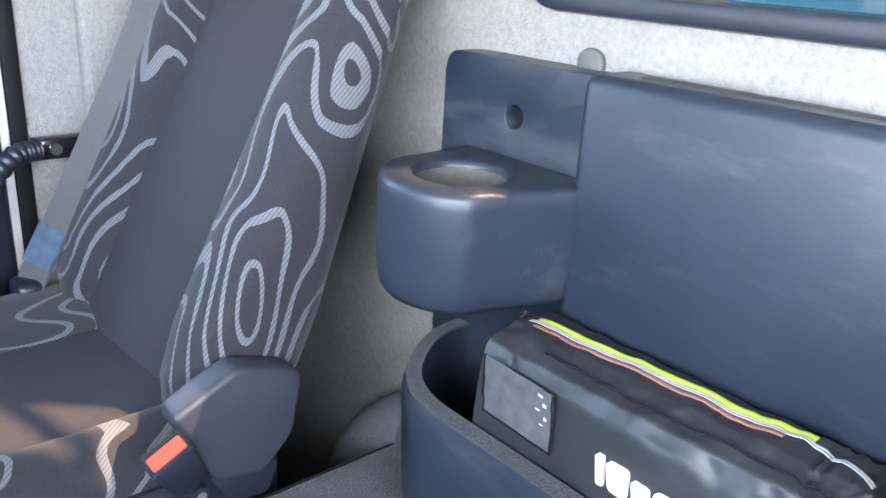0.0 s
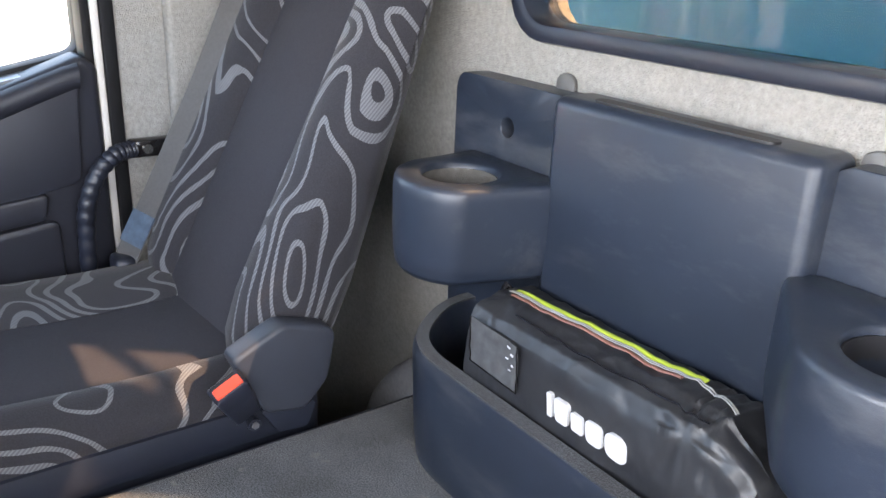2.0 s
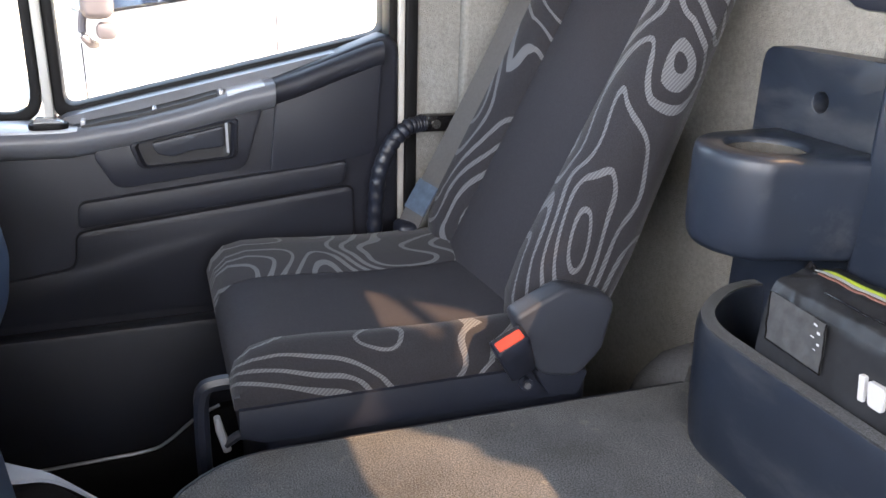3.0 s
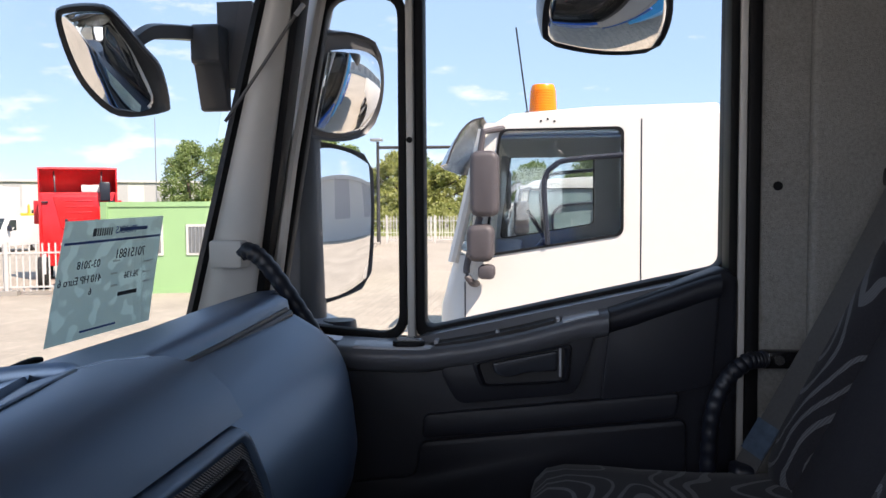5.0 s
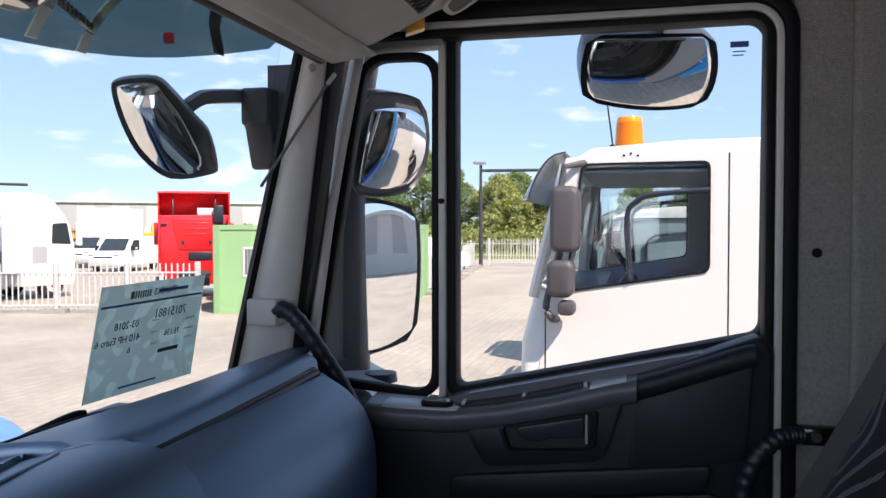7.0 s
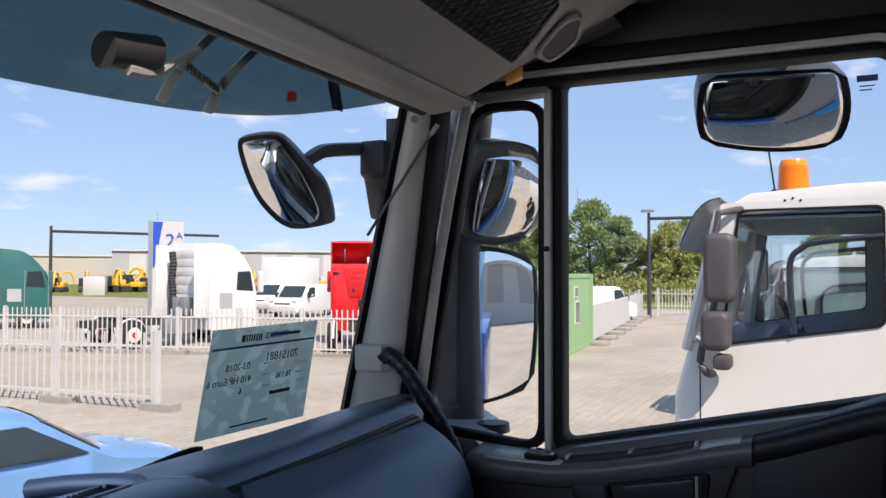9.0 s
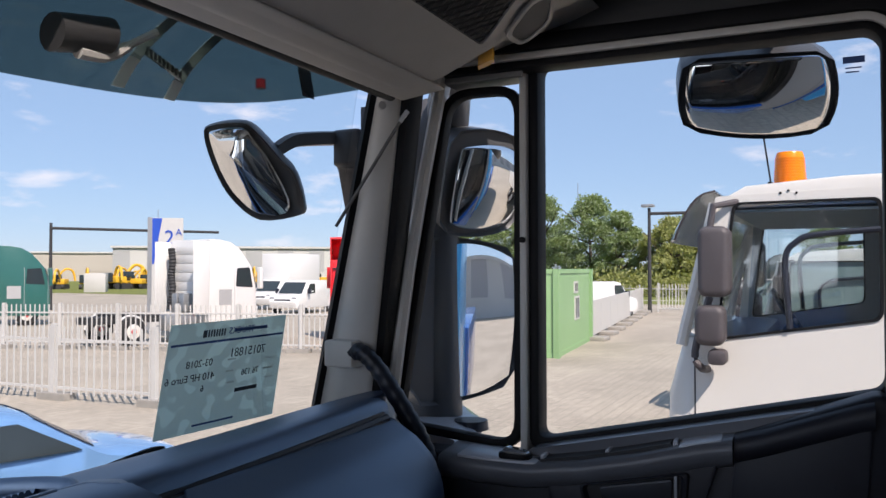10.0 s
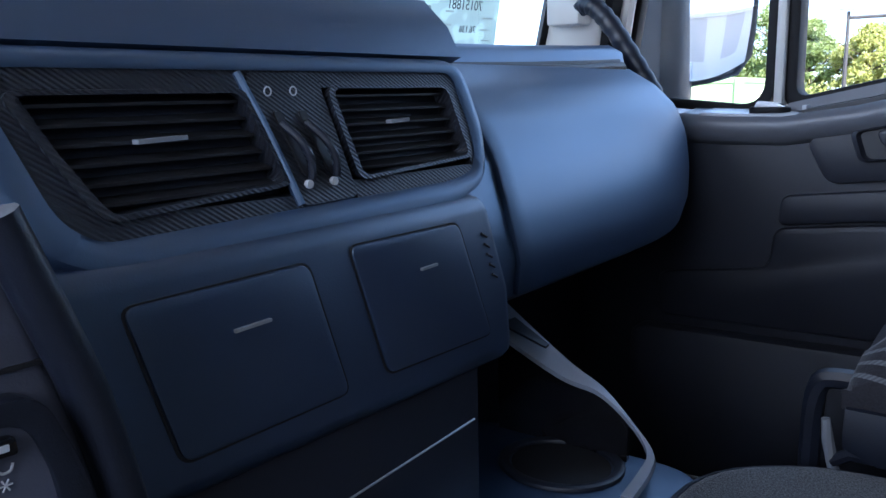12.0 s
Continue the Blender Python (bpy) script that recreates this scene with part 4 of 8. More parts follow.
for k in range(-12, 30):
    for s in (1, -1):
        x0 = 0.34 + k * 0.020
        a = Vector((x0, 1.198))
        b = Vector((x0 + s * 0.075, 1.087))
        pts = []
        for j in range(9):
            p = a.lerp(b, j / 8)
            if 0.345 < p.x < 0.812 - (1.2 - p.y) * 0.9:
                pts.append(under(p.x, p.y) + Vector((0, 0, -0.006 - 0.0012 * (s > 0))))
        if len(pts) > 1:
            tube(bm, [pts[0], pts[-1]], 0.0016, 4)
net = part("net", bm, M["header_dark"], con, "diamond mesh net")
grille = [(0.838, 1.163), (0.900, 1.161), (0.880, 1.112), (0.800, 1.080), (0.785, 1.105)]
under_frame(grille, 0.010, 0.005, "speaker_frame", M["header"])
bm = B()
inner = round_poly(grille, 0.015)
loft(bm, [[under(x, y) + Vector((0, 0, -0.003)) for x, y in inner], [under(x, y) + Vector((0, 0, 0.01)) for x, y in inner]])
part("speaker_grille", bm, M["header_dark"], con, "fine dark speaker grille")
bm = B()
prism(bm, round_poly([(0.962, 1.268), (0.925, 1.222), (0.900, 1.214), (0.934, 1.258)], 0.005), "z", 2.912, 2.935)
part("courtesy_lamp", bm, M["lamp_lens"], con, "small amber courtesy lamp lens")

# -------------------------------------------------------------- grab handles


def grab_handle(label, path, pads, base, fat=0.0165, bead=0.06):
    h = thing("grab_handle", label, "grab handle", base)
    bm = B()
    pts = curve_pts(path, 12)
    tube(bm, pts, [fat * (1 + bead * (-1, 0.4, 1, 0.4)[i % 4]) for i in range(len(pts))], 14)
    part("grip", bm, M["dash_low"], h, "black ribbed rubber grip")
    for nm, material, b in pads:
        bm = B()
        box(bm, *b)
        soften(bm, 0.006)
        part(nm, bm, material, h)
    return h


grab_handle("black curved grab handle from the windscreen pillar to the door sill",
                 [(0.984, 1.552, 2.388), (0.972, 1.520, 2.394), (0.975, 1.487, 2.366), (0.992, 1.445, 2.298), (1.005, 1.410, 2.235), (1.010, 1.392, 2.185), (1.010, 1.386, 2.10), (1.012, 1.390, 2.02)],
                 [("bracket", M["trim"], (0.962, 1.03, 1.535, 1.600, 2.362, 2.415))], (1.0, 1.45, 2.1))
h2 = grab_handle("black ribbed grab handle beside the passenger seat",
                 [(0.992, 0.568, 2.197), (0.984, 0.585, 2.197), (0.975, 0.608, 2.192), (0.972, 0.640, 2.160), (0.975, 0.662, 2.10), (0.978, 0.668, 2.02), (0.980, 0.668, 1.93)],
                 [("bracket", M["gloss_black"], (0.985, 1.012, 0.480, 0.575, 2.180, 2.213))], (1.0, 0.6, 1.93), 0.015, 0.08)
for dy in (0.505, 0.545):
    bm = B()
    tube(bm, [(0.986, dy, 2.197), (0.979, dy, 2.197)], 0.009, 12)
    part("bolt", bm, M["chrome"], h2, "bright bolt head")

# -------------------------------------------------------------- engine tunnel
tun = thing("engine_tunnel", "dusty grey carpeted engine tunnel between the seats", "engine cover", (0.0, 0.6, FLOOR_Z))
bm = B()
prism(bm, round_poly([(-0.396, 0.222), (0.431, 0.222), (0.431, 0.997), (0.357, 1.086), (-0.357, 1.086), (-0.396, 0.997)], 0.06), "z", FLOOR_Z, 1.872)
part("side_carpet", bm, M["carpet"], tun)
bm = B()
prism(bm, round_poly([(-0.40, 0.22), (0.435, 0.22), (0.435, 1.00), (0.36, 1.09), (-0.36, 1.09), (-0.40, 1.0)], 0.06), "z", 1.868, 1.900)
soften(bm, 0.014, 3)
part("top_carpet", bm, M["carpet"], tun)
edge = round_poly([(-0.398, 0.224), (0.433, 0.224), (0.433, 0.998), (0.359, 1.088), (-0.359, 1.088), (-0.398, 0.998)], 0.06)
bm = B()
tube(bm, [(x, y, 1.8925) for x, y in edge] + [(edge[0][0], edge[0][1], 1.8925)], 0.0042, 6)
part("edge_piping", bm, M["dash_low"], tun, "dark piping sewn round the edge")
bm = B()
prism(bm, round_poly([(0.30, 1.0775), (0.345, 1.0775), (0.345, 1.092), (0.30, 1.092)], 0.004), "z", 1.84, 1.885)
part("catch", bm, M["dash_low"], tun, "black cover catch")

# felt-covered hump between the tunnel and the rear wall
bm = B()
rows = []
for y, k in ((0.2155, 0.0), (0.27, 0.0), (0.30, 0.006), (0.318, 0.022), (0.323, 0.05)):
    rows.append([(0.43, y, FLOOR_Z), (0.43, y, 1.945 - k), (0.48, y, 1.936 - k), (0.525, y, 1.905 - k), (0.562, y, 1.862 - k), (0.590, y, 1.80 - k), (0.605, y, 1.70 - k), (0.608, y, FLOOR_Z)])
loft(bm, rows)
solid("wall_hump", bm, M["hump_grey"], "grey felt-covered hump at the foot of the rear wall", "wall", kind="structure", smooth=60)

# door sill with a thin pale cable along its edge
bm = B()
prism(bm, round_poly([(0.90, FLOOR_Z), (1.42, FLOOR_Z), (1.42, 1.572), (1.20, 1.577), (1.10, 1.584), (1.03, 1.638), (0.98, 1.66), (0.90, 1.66)], 0.02), "x", 0.962, 1.032)
soften(bm, 0.005)
solid("door_sill", bm, M["black"], "black rubber-covered door sill", "sill", kind="structure")
bm = B()
tube(bm, curve_pts([(0.968, 1.41, 1.574), (0.968, 1.30, 1.578), (0.968, 1.20, 1.581), (0.968, 1.12, 1.5855), (0.968, 1.085, 1.600), (0.968, 1.03, 1.642), (0.968, 0.985, 1.663)], 6), 0.0035, 8)
solid("sill_cable", bm, M["silver"], "thin pale cable lying along the door sill", "cable")

# ------------------------------------------------------------ passenger seat
seat = thing("passenger_seat", "charcoal passenger seat with grey contour-line side bolsters", "seat", (0.70, 0.75, FLOOR_Z))
bm = B()
prism(bm, round_poly([(0.475, 0.46), (0.93, 0.46), (0.93, 0.95), (0.475, 0.95)], 0.03), "z", FLOOR_Z, 1.925)
soften(bm, 0.01)
part("pedestal", bm, M["dash_low"], seat, "black seat pedestal")
bm = B()
rows = []
for y, dz in ((0.505, 0.0), (0.55, 0.0), (0.80, 0.0), (0.955, 0.0), (0.985, 0.012)):
    rows.append([(0.448, y, 1.898 + dz), (0.442, y, 1.915 + dz), (0.450, y, 1.948), (0.50, y, 1.955), (0.92, y, 1.955), (0.965, y, 1.94), (0.965, y, 1.90 + dz)])
loft(bm, rows)
part("base_trim", bm, M["seat_low"], seat, "dark navy plastic base trim")


def cushion_rows(x0, x1, ys, puff):
    """Rows of a padded cushion section from rear to front."""
    rows = []
    for y, z in ys:
        m = 9
        up = []
        for i in range(m + 1):
            f = i / m
            up.append((x0 + (x1 - x0) * f, y, z + puff * math.sin(math.pi * f) ** 0.7))
        rows.append(up + [(x1, y, 1.945), (x0, y, 1.945)])
    return rows


prof = [(0.520, 2.006), (0.60, 2.002), (0.70, 2.000), (0.80, 2.003), (0.88, 2.008), (0.93, 2.008), (0.962, 2.000), (0.982, 1.982), (0.990, 1.960)]
bm = B()
loft(bm, cushion_rows(0.522, 0.756, prof, 0.007))
part("cushion_centre", bm, M["seat_plain"], seat, "plain charcoal cloth", smooth=60)
bm = B()
rows = []
for y, z in prof:
    s = min(1.0, (z - 1.94) / 0.06)
    rows.append([(0.523, y, z - 0.02), (0.523, y, z + 0.001), (0.512, y, z + 0.009 * s), (0.494, y, z + 0.008 * s), (0.476, y, z - 0.004), (0.462, y, z - 0.022 * s), (0.455, y, 1.965 + 0.0 * s), (0.456, y, 1.946), (0.523, y, 1.945)])
loft(bm, rows)
part("cushion_bolster", bm, M["seat_cushion_pattern"], seat, "contour-line cloth bolster", smooth=60)
bm = B()
rows = []
for y, z in prof:
    s = min(1.0, (z - 1.94) / 0.06)
    rows.append([(0.755, y, 1.945), (0.755, y, z + 0.001), (0.775, y, z + 0.006 * s), (0.82, y, z + 0.010 * s), (0.87, y, z + 0.013 * s), (0.915, y, z + 0.010 * s), (0.946, y, z - 0.006), (0.960, y, z - 0.03 * s), (0.962, y, 1.946)])
loft(bm, rows)
part("cushion_bolster", bm, M["seat_cushion_pattern"], seat, "contour-line cloth bolster", smooth=60)


def back_front(z):
    """Front of the near backrest bolster."""
    return 0.579 - (z - 2.079) * 0.497


def back_rear(z):
    return 0.404 - (z - 2.108) * 0.335


bzs = [2.00, 2.04, 2.10, 2.20, 2.30, 2.40, 2.50, 2.60, 2.68, 2.72, 2.74]
bm = B()
rows = []
for z in bzs:
    f, r = back_front(z) - 0.042, back_rear(z) + 0.01
    r = min(r, f - 0.05)
    e = 0.012 if z > 2.72 else 0
    m = 8
    rows.append([(0.560 + 0.26 * i / m, f + 0.010 * math.sin(math.pi * i / m) - e, z) for i in range(m + 1)] + [(0.82, r + e, z), (0.56, r + e, z)])
loft(bm, rows)
part("backrest_centre", bm, M["seat_plain"], seat, "plain charcoal cloth", smooth=60)
for side in (1, -1):
    bm = B()
    rows = []
    for k, z in enumerate(bzs):
        f, r = back_front(z), back_rear(z)
        r = min(r, f - 0.06)
        if z < 2.06:
            f, r = f - 0.03 * (2.06 - z) / 0.06, r + 0.02 * (2.06 - z) / 0.06
        t = max(0.0, (z - 2.60) / 0.14) ** 2
        f, r = f - 0.03 * t, r + 0.02 * t
        xi, xo = (0.566, 0.452) if side > 0 else (0.814, 0.945)
        d = xo - xi
        xo = xo - d * 0.15 * t
        d = xo - xi
        sec = [(xi, f - 0.050), (xi + d * 0.10, f - 0.018), (xi + d * 0.30, f - 0.002), (xi + d * 0.55, f), (xi + d * 0.80, f - 0.010), (xi + d * 0.96, f - 0.034), (xo, f - 0.07),
               (xo, (f + r) / 2 - 0.02), (xo - d * 0.02, r + 0.035), (xo - d * 0.12, r + 0.012), (xo - d * 0.35, r), (xi, r)]
        rows.append([(x, y, z) for x, y in sec])
    loft(bm, rows)
    part("backrest_bolster", bm, M["seat_pattern"], seat, "contour-line cloth bolster", smooth=60)
# recliner cover, buckle and adjuster
bm = B()
prism(bm, round_poly([(0.470, 2.054), (0.482, 2.066), (0.548, 2.086), (0.570, 2.077), (0.624, 2.051), (0.596, 1.990), (0.578, 1.957), (0.520, 1.946), (0.483, 1.984)], 0.012), "x", 0.412, 0.452)
soften(bm, 0.007, 3)
rc = part("recliner_cover", bm, M["seat_base"], seat, "slate plastic recliner cover")
bm = B()
prism(bm, round_poly([(0.500, 1.952), (0.585, 1.962), (0.560, 1.920), (0.515, 1.915)], 0.008), "x", 0.418, 0.450)
soften(bm, 0.005, 2)
part("lower_skirt", bm, M["seat_low"], rc)
bo = Vector((0.420, 0.6115, 1.979))
up_ = Vector((-0.35, 0.44, 0.83)).normalized()
si_ = Vector((0.0, -0.90, 0.43))
si_ = (si_ - up_ * si_.dot(up_)).normalized()
fr_ = up_.cross(si_).normalized()


def buckle_block(lo, hi, w0, w1, d0, d1, r):
    """A block along the buckle's axis, tapering from its foot to its head."""
    bm = B()
    rows = []
    for h, w, d in ((lo, w0, d0), (lo + (hi - lo) * 0.55, (w0 + 2 * w1) / 3, d1), (hi - 0.004, w1, d1), (hi, w1 - r, d1 - r)):
        q = rounded(-w, w, -d, d, min(r * 1.5, d * 0.6), 3)
        rows.append([bo + up_ * h + si_ * a + fr_ * b for a, b in q])
    loft(bm, rows)
    return bm


bk = part("buckle", buckle_block(-0.020, 0.058, 0.019, 0.0245, 0.011, 0.0150, 0.003), M["dash_low"], seat, "black seat belt buckle")
bm = B()
head = []
for h, k in ((0.0575, 0.0), (0.0600, 0.0012)):
    q = rounded(-0.0200 + k, 0.0200 - k, -0.0115 + k, 0.0060 - k, 0.002, 2)
    head.append([bo + up_ * h + si_ * a + fr_ * b for a, b in q])
loft(bm, head)
part("release_button", bm, M["red"], bk, "red release button")
bm = B()
q = rounded(-0.0175, 0.0175, 0.0075, 0.0115, 0.0015, 2)
loft(bm, [[bo + up_ * h + si_ * a + fr_ * b for a, b in q] for h in (0.0570, 0.0586)])
part("tongue_slot", bm, M["vent"], bk, "dark tongue slot")
bm = B()
tube(bm, [(0.446, 0.586, 1.930), (0.436, 0.586, 1.930)], 0.0095, 16)
bt = part("bolt", bm, M["dash_low"], seat)
bm = B()
tube(bm, [(0.4365, 0.586, 1.930), (0.4335, 0.586, 1.930)], 0.0055, 6)
part("bolt_head", bm, M["mirror_grey"], bt, "dull grey bolt head")
bm = B()
tube(bm, curve_pts([(0.53, 0.95, 1.948), (0.53, 1.005, 1.950), (0.53, 1.026, 1.938), (0.53, 1.030, 1.88), (0.53, 1.030, 1.80)], 5), 0.011, 8)
part("lever_bracket", bm, M["dash_low"], seat, "black adjuster bracket")
bm = B()
tube(bm, [(0.50, 1.011, 1.916), (0.50, 1.008, 1.895), (0.50, 1.000, 1.862)], [0.0045, 0.006, 0.006], 8)
part("adjuster_lever", bm, M["silver"], seat, "pale steel adjuster lever")
bm = B()
tube(bm, [(0.50, 1.002, 1.872), (0.498, 0.985, 1.884), (0.49, 0.96, 1.888)], 0.007, 8)
part("lever_rod", bm, M["dash_low"], seat, "dark lever rod")

# ------------------------------------------------------------------ seat belt
belt = thing("seat_belt", "grey webbing seat belt across the passenger backrest", "seat belt", (0.94, 0.58, 1.98))


def strap(bm, pts, width, across):
    rows = []
    for p in pts:
        p = Vector(p)
        a = Vector(across).normalized() * (width / 2)
        n_ = Vector((0, 0.0012, 0.0008))
        rows.append([p - a + n_, p + a + n_, p + a - n_, p - a - n_])
    loft(bm, rows)


bm = B()
strap(bm, curve_pts([(0.915, 0.372, 2.512), (0.902, 0.452, 2.35), (0.906, 0.514, 2.225), (0.914, 0.576, 2.10), (0.922, 0.606, 2.04), (0.928, 0.622, 2.00)], 6), 0.047, (0.84, 0.46, 0.23))
part("webbing", bm, M["belt"], belt)
bm = B()
strap(bm, [(0.9145, 0.5770, 2.098), (0.9215, 0.6045, 2.043)], 0.048, (0.84, 0.46, 0.23))
for v in bm.verts:
    v.co += Vector((-0.001, 0.003, 0.0015))
part("label", bm, M["blue_label"], belt, "faded blue and white label on the strap")
bm = B()
box(bm, 0.903, 0.958, 0.600, 0.640, 1.965, 2.024)
soften(bm, 0.012, 3)
part("anchor_cover", bm, M["dash_low"], belt, "black plastic anchor cover")
bm = B()
prism(bm, round_poly([(0.872, 2.498), (0.962, 2.510), (0.957, 2.540), (0.892, 2.532)], 0.01), "y", 0.345, 0.385)
soften(bm, 0.006)
part("belt_guide", bm, M["gloss_black"], belt, "black belt guide on the shoulder")

# ----------------------------------------------------------- rear storage unit
CX = 0.046
st = thing("storage_panel", "moulded charcoal storage panel with two cup holders and a tray", "storage unit", (CX, 0.25, 1.90))
bm = B()
prism(bm, [(-0.128, 1.92), (0.2195, 1.92), (0.2195, 2.406), (-0.128, 2.406)], "y", REAR_Y, 0.284)
soften(bm, 0.014, 4)
part("centre_panel", bm, M["plastic"], st)
bm = B()
prism(bm, rounded(-0.070, 0.165, 0.252, 0.272, 0.008), "z", 2.404, 2.4085)
part("slot", bm, M["vent"], st, "long dark slot in the top edge")
for s in (1, -1):
    X = lambda x: CX + s * (x - CX)
    bm = B()
    rim = round_poly([(X(0.215), 2.00), (X(0.448), 2.00), (X(0.448), 2.400), (X(0.215), 2.400)], 0.022)
    rim = [Vector(rim[i]).lerp(Vector(rim[(i + 1) % len(rim)]), j / 12) for i in range(len(rim)) for j in range(12)]
    hub = Vector((X(0.332), 2.340))
    spokes = [Vector((math.cos(a), math.sin(a))) for a in [2 * math.pi * k / 96 for k in range(96)]]
    ring(bm, [max(rim, key=lambda p: (p - hub).normalized().dot(d)) for d in spokes], [hub + d * 0.0135 for d in spokes], "y", REAR_Y, 0.254)
    soften(bm, 0.004, 3)
    part("wing_panel", bm, M["plastic"], st)
    # ledge with the cup holder
    bm = B()
    hx, hy, hr = X(0.310) - (0.045 if s < 0 else 0.0), 0.346, 0.050
    outer = []
    for k in range(25):
        a = radians(-25 + 190 * k / 24) if s > 0 else radians(205 - 190 * k / 24)
        outer.append((hx + 0.088 * math.cos(a), hy + 0.085 * math.sin(a)))
    line = [(X(0.404), 0.250)] + outer[2:22] + [(X(0.212), 0.300), (X(0.205), 0.284), (X(0.205), 0.250)]
    n = 48
    # resample the outline by angle around the hole
    dense = []
    for i in range(len(line)):
        a, b = Vector(line[i]), Vector(line[(i + 1) % len(line)])
        for j in range(8):
            dense.append(a.lerp(b, j / 8))
    out2, hole = [], []
    for k in range(n):
        a = 2 * math.pi * k / n
        d = Vector((math.cos(a), math.sin(a)))
        best = max(dense, key=lambda p: (p - Vector((hx, hy))).normalized().dot(d))
        out2.append(best)
        hole.append(Vector((hx, hy)) + d * hr)
    c0 = Vector((hx, hy))
    low = 2.168
    rows = []
    for (sc, z, line_) in ((0.86, 2.215, hole), (1.0, 2.285, hole), (1.02, 2.293, hole), (1.08, 2.2955, hole)):
        rows.append([(c0 + (p - c0) * sc).to_3d() + Vector((0, 0, z)) for p in line_])
    for sc, z in ((0.925, 2.2955), (0.965, 2.2935), (0.988, 2.288), (1.0, 2.277), (0.998, 2.222), (0.985, 2.196), (0.955, 2.178), (0.89, low + 0.002), (0.75, low)):
        rows.append([Vector((c0.x + (p.x - c0.x) * sc, max(c0.y + (p.y - c0.y) * sc, 0.245), z)) for p in out2])
    loft(bm, rows)
    part("cup_holder", bm, M["plastic"], st, "round cup holder with a worn rim", smooth=50)
    # Black lining paints one cup's shade; dusty beige carries sunlight in the other.
    bm = B()
    prism(bm, [(hx + 0.0455 * math.cos(a), hy + 0.0455 * math.sin(a)) for a in [2 * math.pi * k / 24 for k in range(24)]], "z", 2.2165, 2.222 if s < 0 else 2.240)
    part("cup_floor", bm, M["vent"] if s < 0 else M["carpet_worn"], st, "" if s < 0 else "dusty beige cup bottom with sunlight in its tone")
    bm = B()
    circ = [2 * math.pi * k / 32 for k in range(32)]
    ring(bm, [(hx + 0.0497 * math.cos(a), hy + 0.0497 * math.sin(a)) for a in circ], [(hx + 0.0482 * math.cos(a), hy + 0.0482 * math.sin(a)) for a in circ], "z", 2.222, 2.2875)
    part("cup_well", bm, M["vent"] if s < 0 else M["carpet_worn"], st, "" if s < 0 else "dusty beige inside of the cup holder with sunlight in its tone")
    bm = B()
    tube(bm, [(X(0.332), REAR_Y - 0.001, 2.340), (X(0.332), REAR_Y + 0.006, 2.340)], 0.0145, 20)
    sc_ = part("screw_recess", bm, M["vent"], st)
    bm = B()
    tube(bm, [(X(0.332), REAR_Y + 0.006, 2.340), (X(0.332), REAR_Y + 0.012, 2.340)], [0.0075, 0.006], 14)
    part("screw", bm, M["mirror_case"], sc_)
# tray
bm = B()
outl = round_poly([(CX - 0.36, 0.225), (CX + 0.36, 0.225), (CX + 0.35, 0.32), (CX + 0.262, 0.428), (CX - 0.262, 0.428), (CX - 0.35, 0.32)], 0.07, 8)
inl = round_poly([(CX - 0.337, 0.236), (CX + 0.337, 0.236), (CX + 0.328, 0.315), (CX + 0.252, 0.406), (CX - 0.252, 0.406), (CX - 0.328, 0.315)], 0.06, 8)
rows = []
for line_, z, sc in ((outl, 1.900, 0.97), (outl, 1.94, 0.985), (outl, 2.052, 1.0), (outl, 2.064, 0.995), (outl, 2.070, 0.985), (inl, 2.070, 1.0), (inl, 2.062, 0.99), (inl, 1.925, 0.96)):
    rows.append([(CX + (x - CX) * sc, 0.225 + (y - 0.225) * sc, z) for x, y in line_])
loft(bm, rows)
part("tray", bm, M["plastic"], st, "deep storage tray", smooth=50)
bm = B()
ring(bm, [(CX + (x - CX) * 0.985, 0.225 + (y - 0.225) * 0.985) for x, y in outl], inl, "z", 2.0702, 2.0735)
part("tray_rim_felt", bm, M["rim_felt"], st, "dark felt lining along the rim")

# ------------------------------------------------------------------------ bag
bag = thing("tool_bag", "black vinyl bag with lime piping and zip lying in the tray", "bag", (0.05, 0.335, 1.925))
bm = B()
rows = []
nb = 130


def bag_fold(x, y, z):
    """Creases of the vinyl, deepest towards the crumpled end."""
    f = (0.214 - x) / 0.400
    fold = 0.6 * noise.noise(Vector((x * 16, y * 24, z * 30 - x * 20))) + 0.9 * (0.35 - abs(noise.noise(Vector((x * 30 + z * 26, y * 22, z * 14 + 3)))))
    fold += 0.35 * (0.3 - abs(noise.noise(Vector((x * 62 - z * 45, y * 50 + 7, z * 30)))))
    out = fold * (0.0030 + 0.0058 * f ** 1.4)
    for cx, cz, seed_, deep in ((-0.105, 2.150, 0.0, 0.0075), (-0.150, 2.070, 4.0, 0.0085), (0.19, 2.17, 8.0, 0.0030)):
        dx, dz = x - cx, z - cz
        r = math.hypot(dx, dz)
        a = math.atan2(dz, dx)
        out += deep * (0.32 - abs(noise.noise(Vector((2.6 * math.cos(a) + seed_, 2.6 * math.sin(a), y * 8 + r * 9))))) * math.exp(-r / 0.065) * min(1.0, r / 0.02) * 2.0
    return out


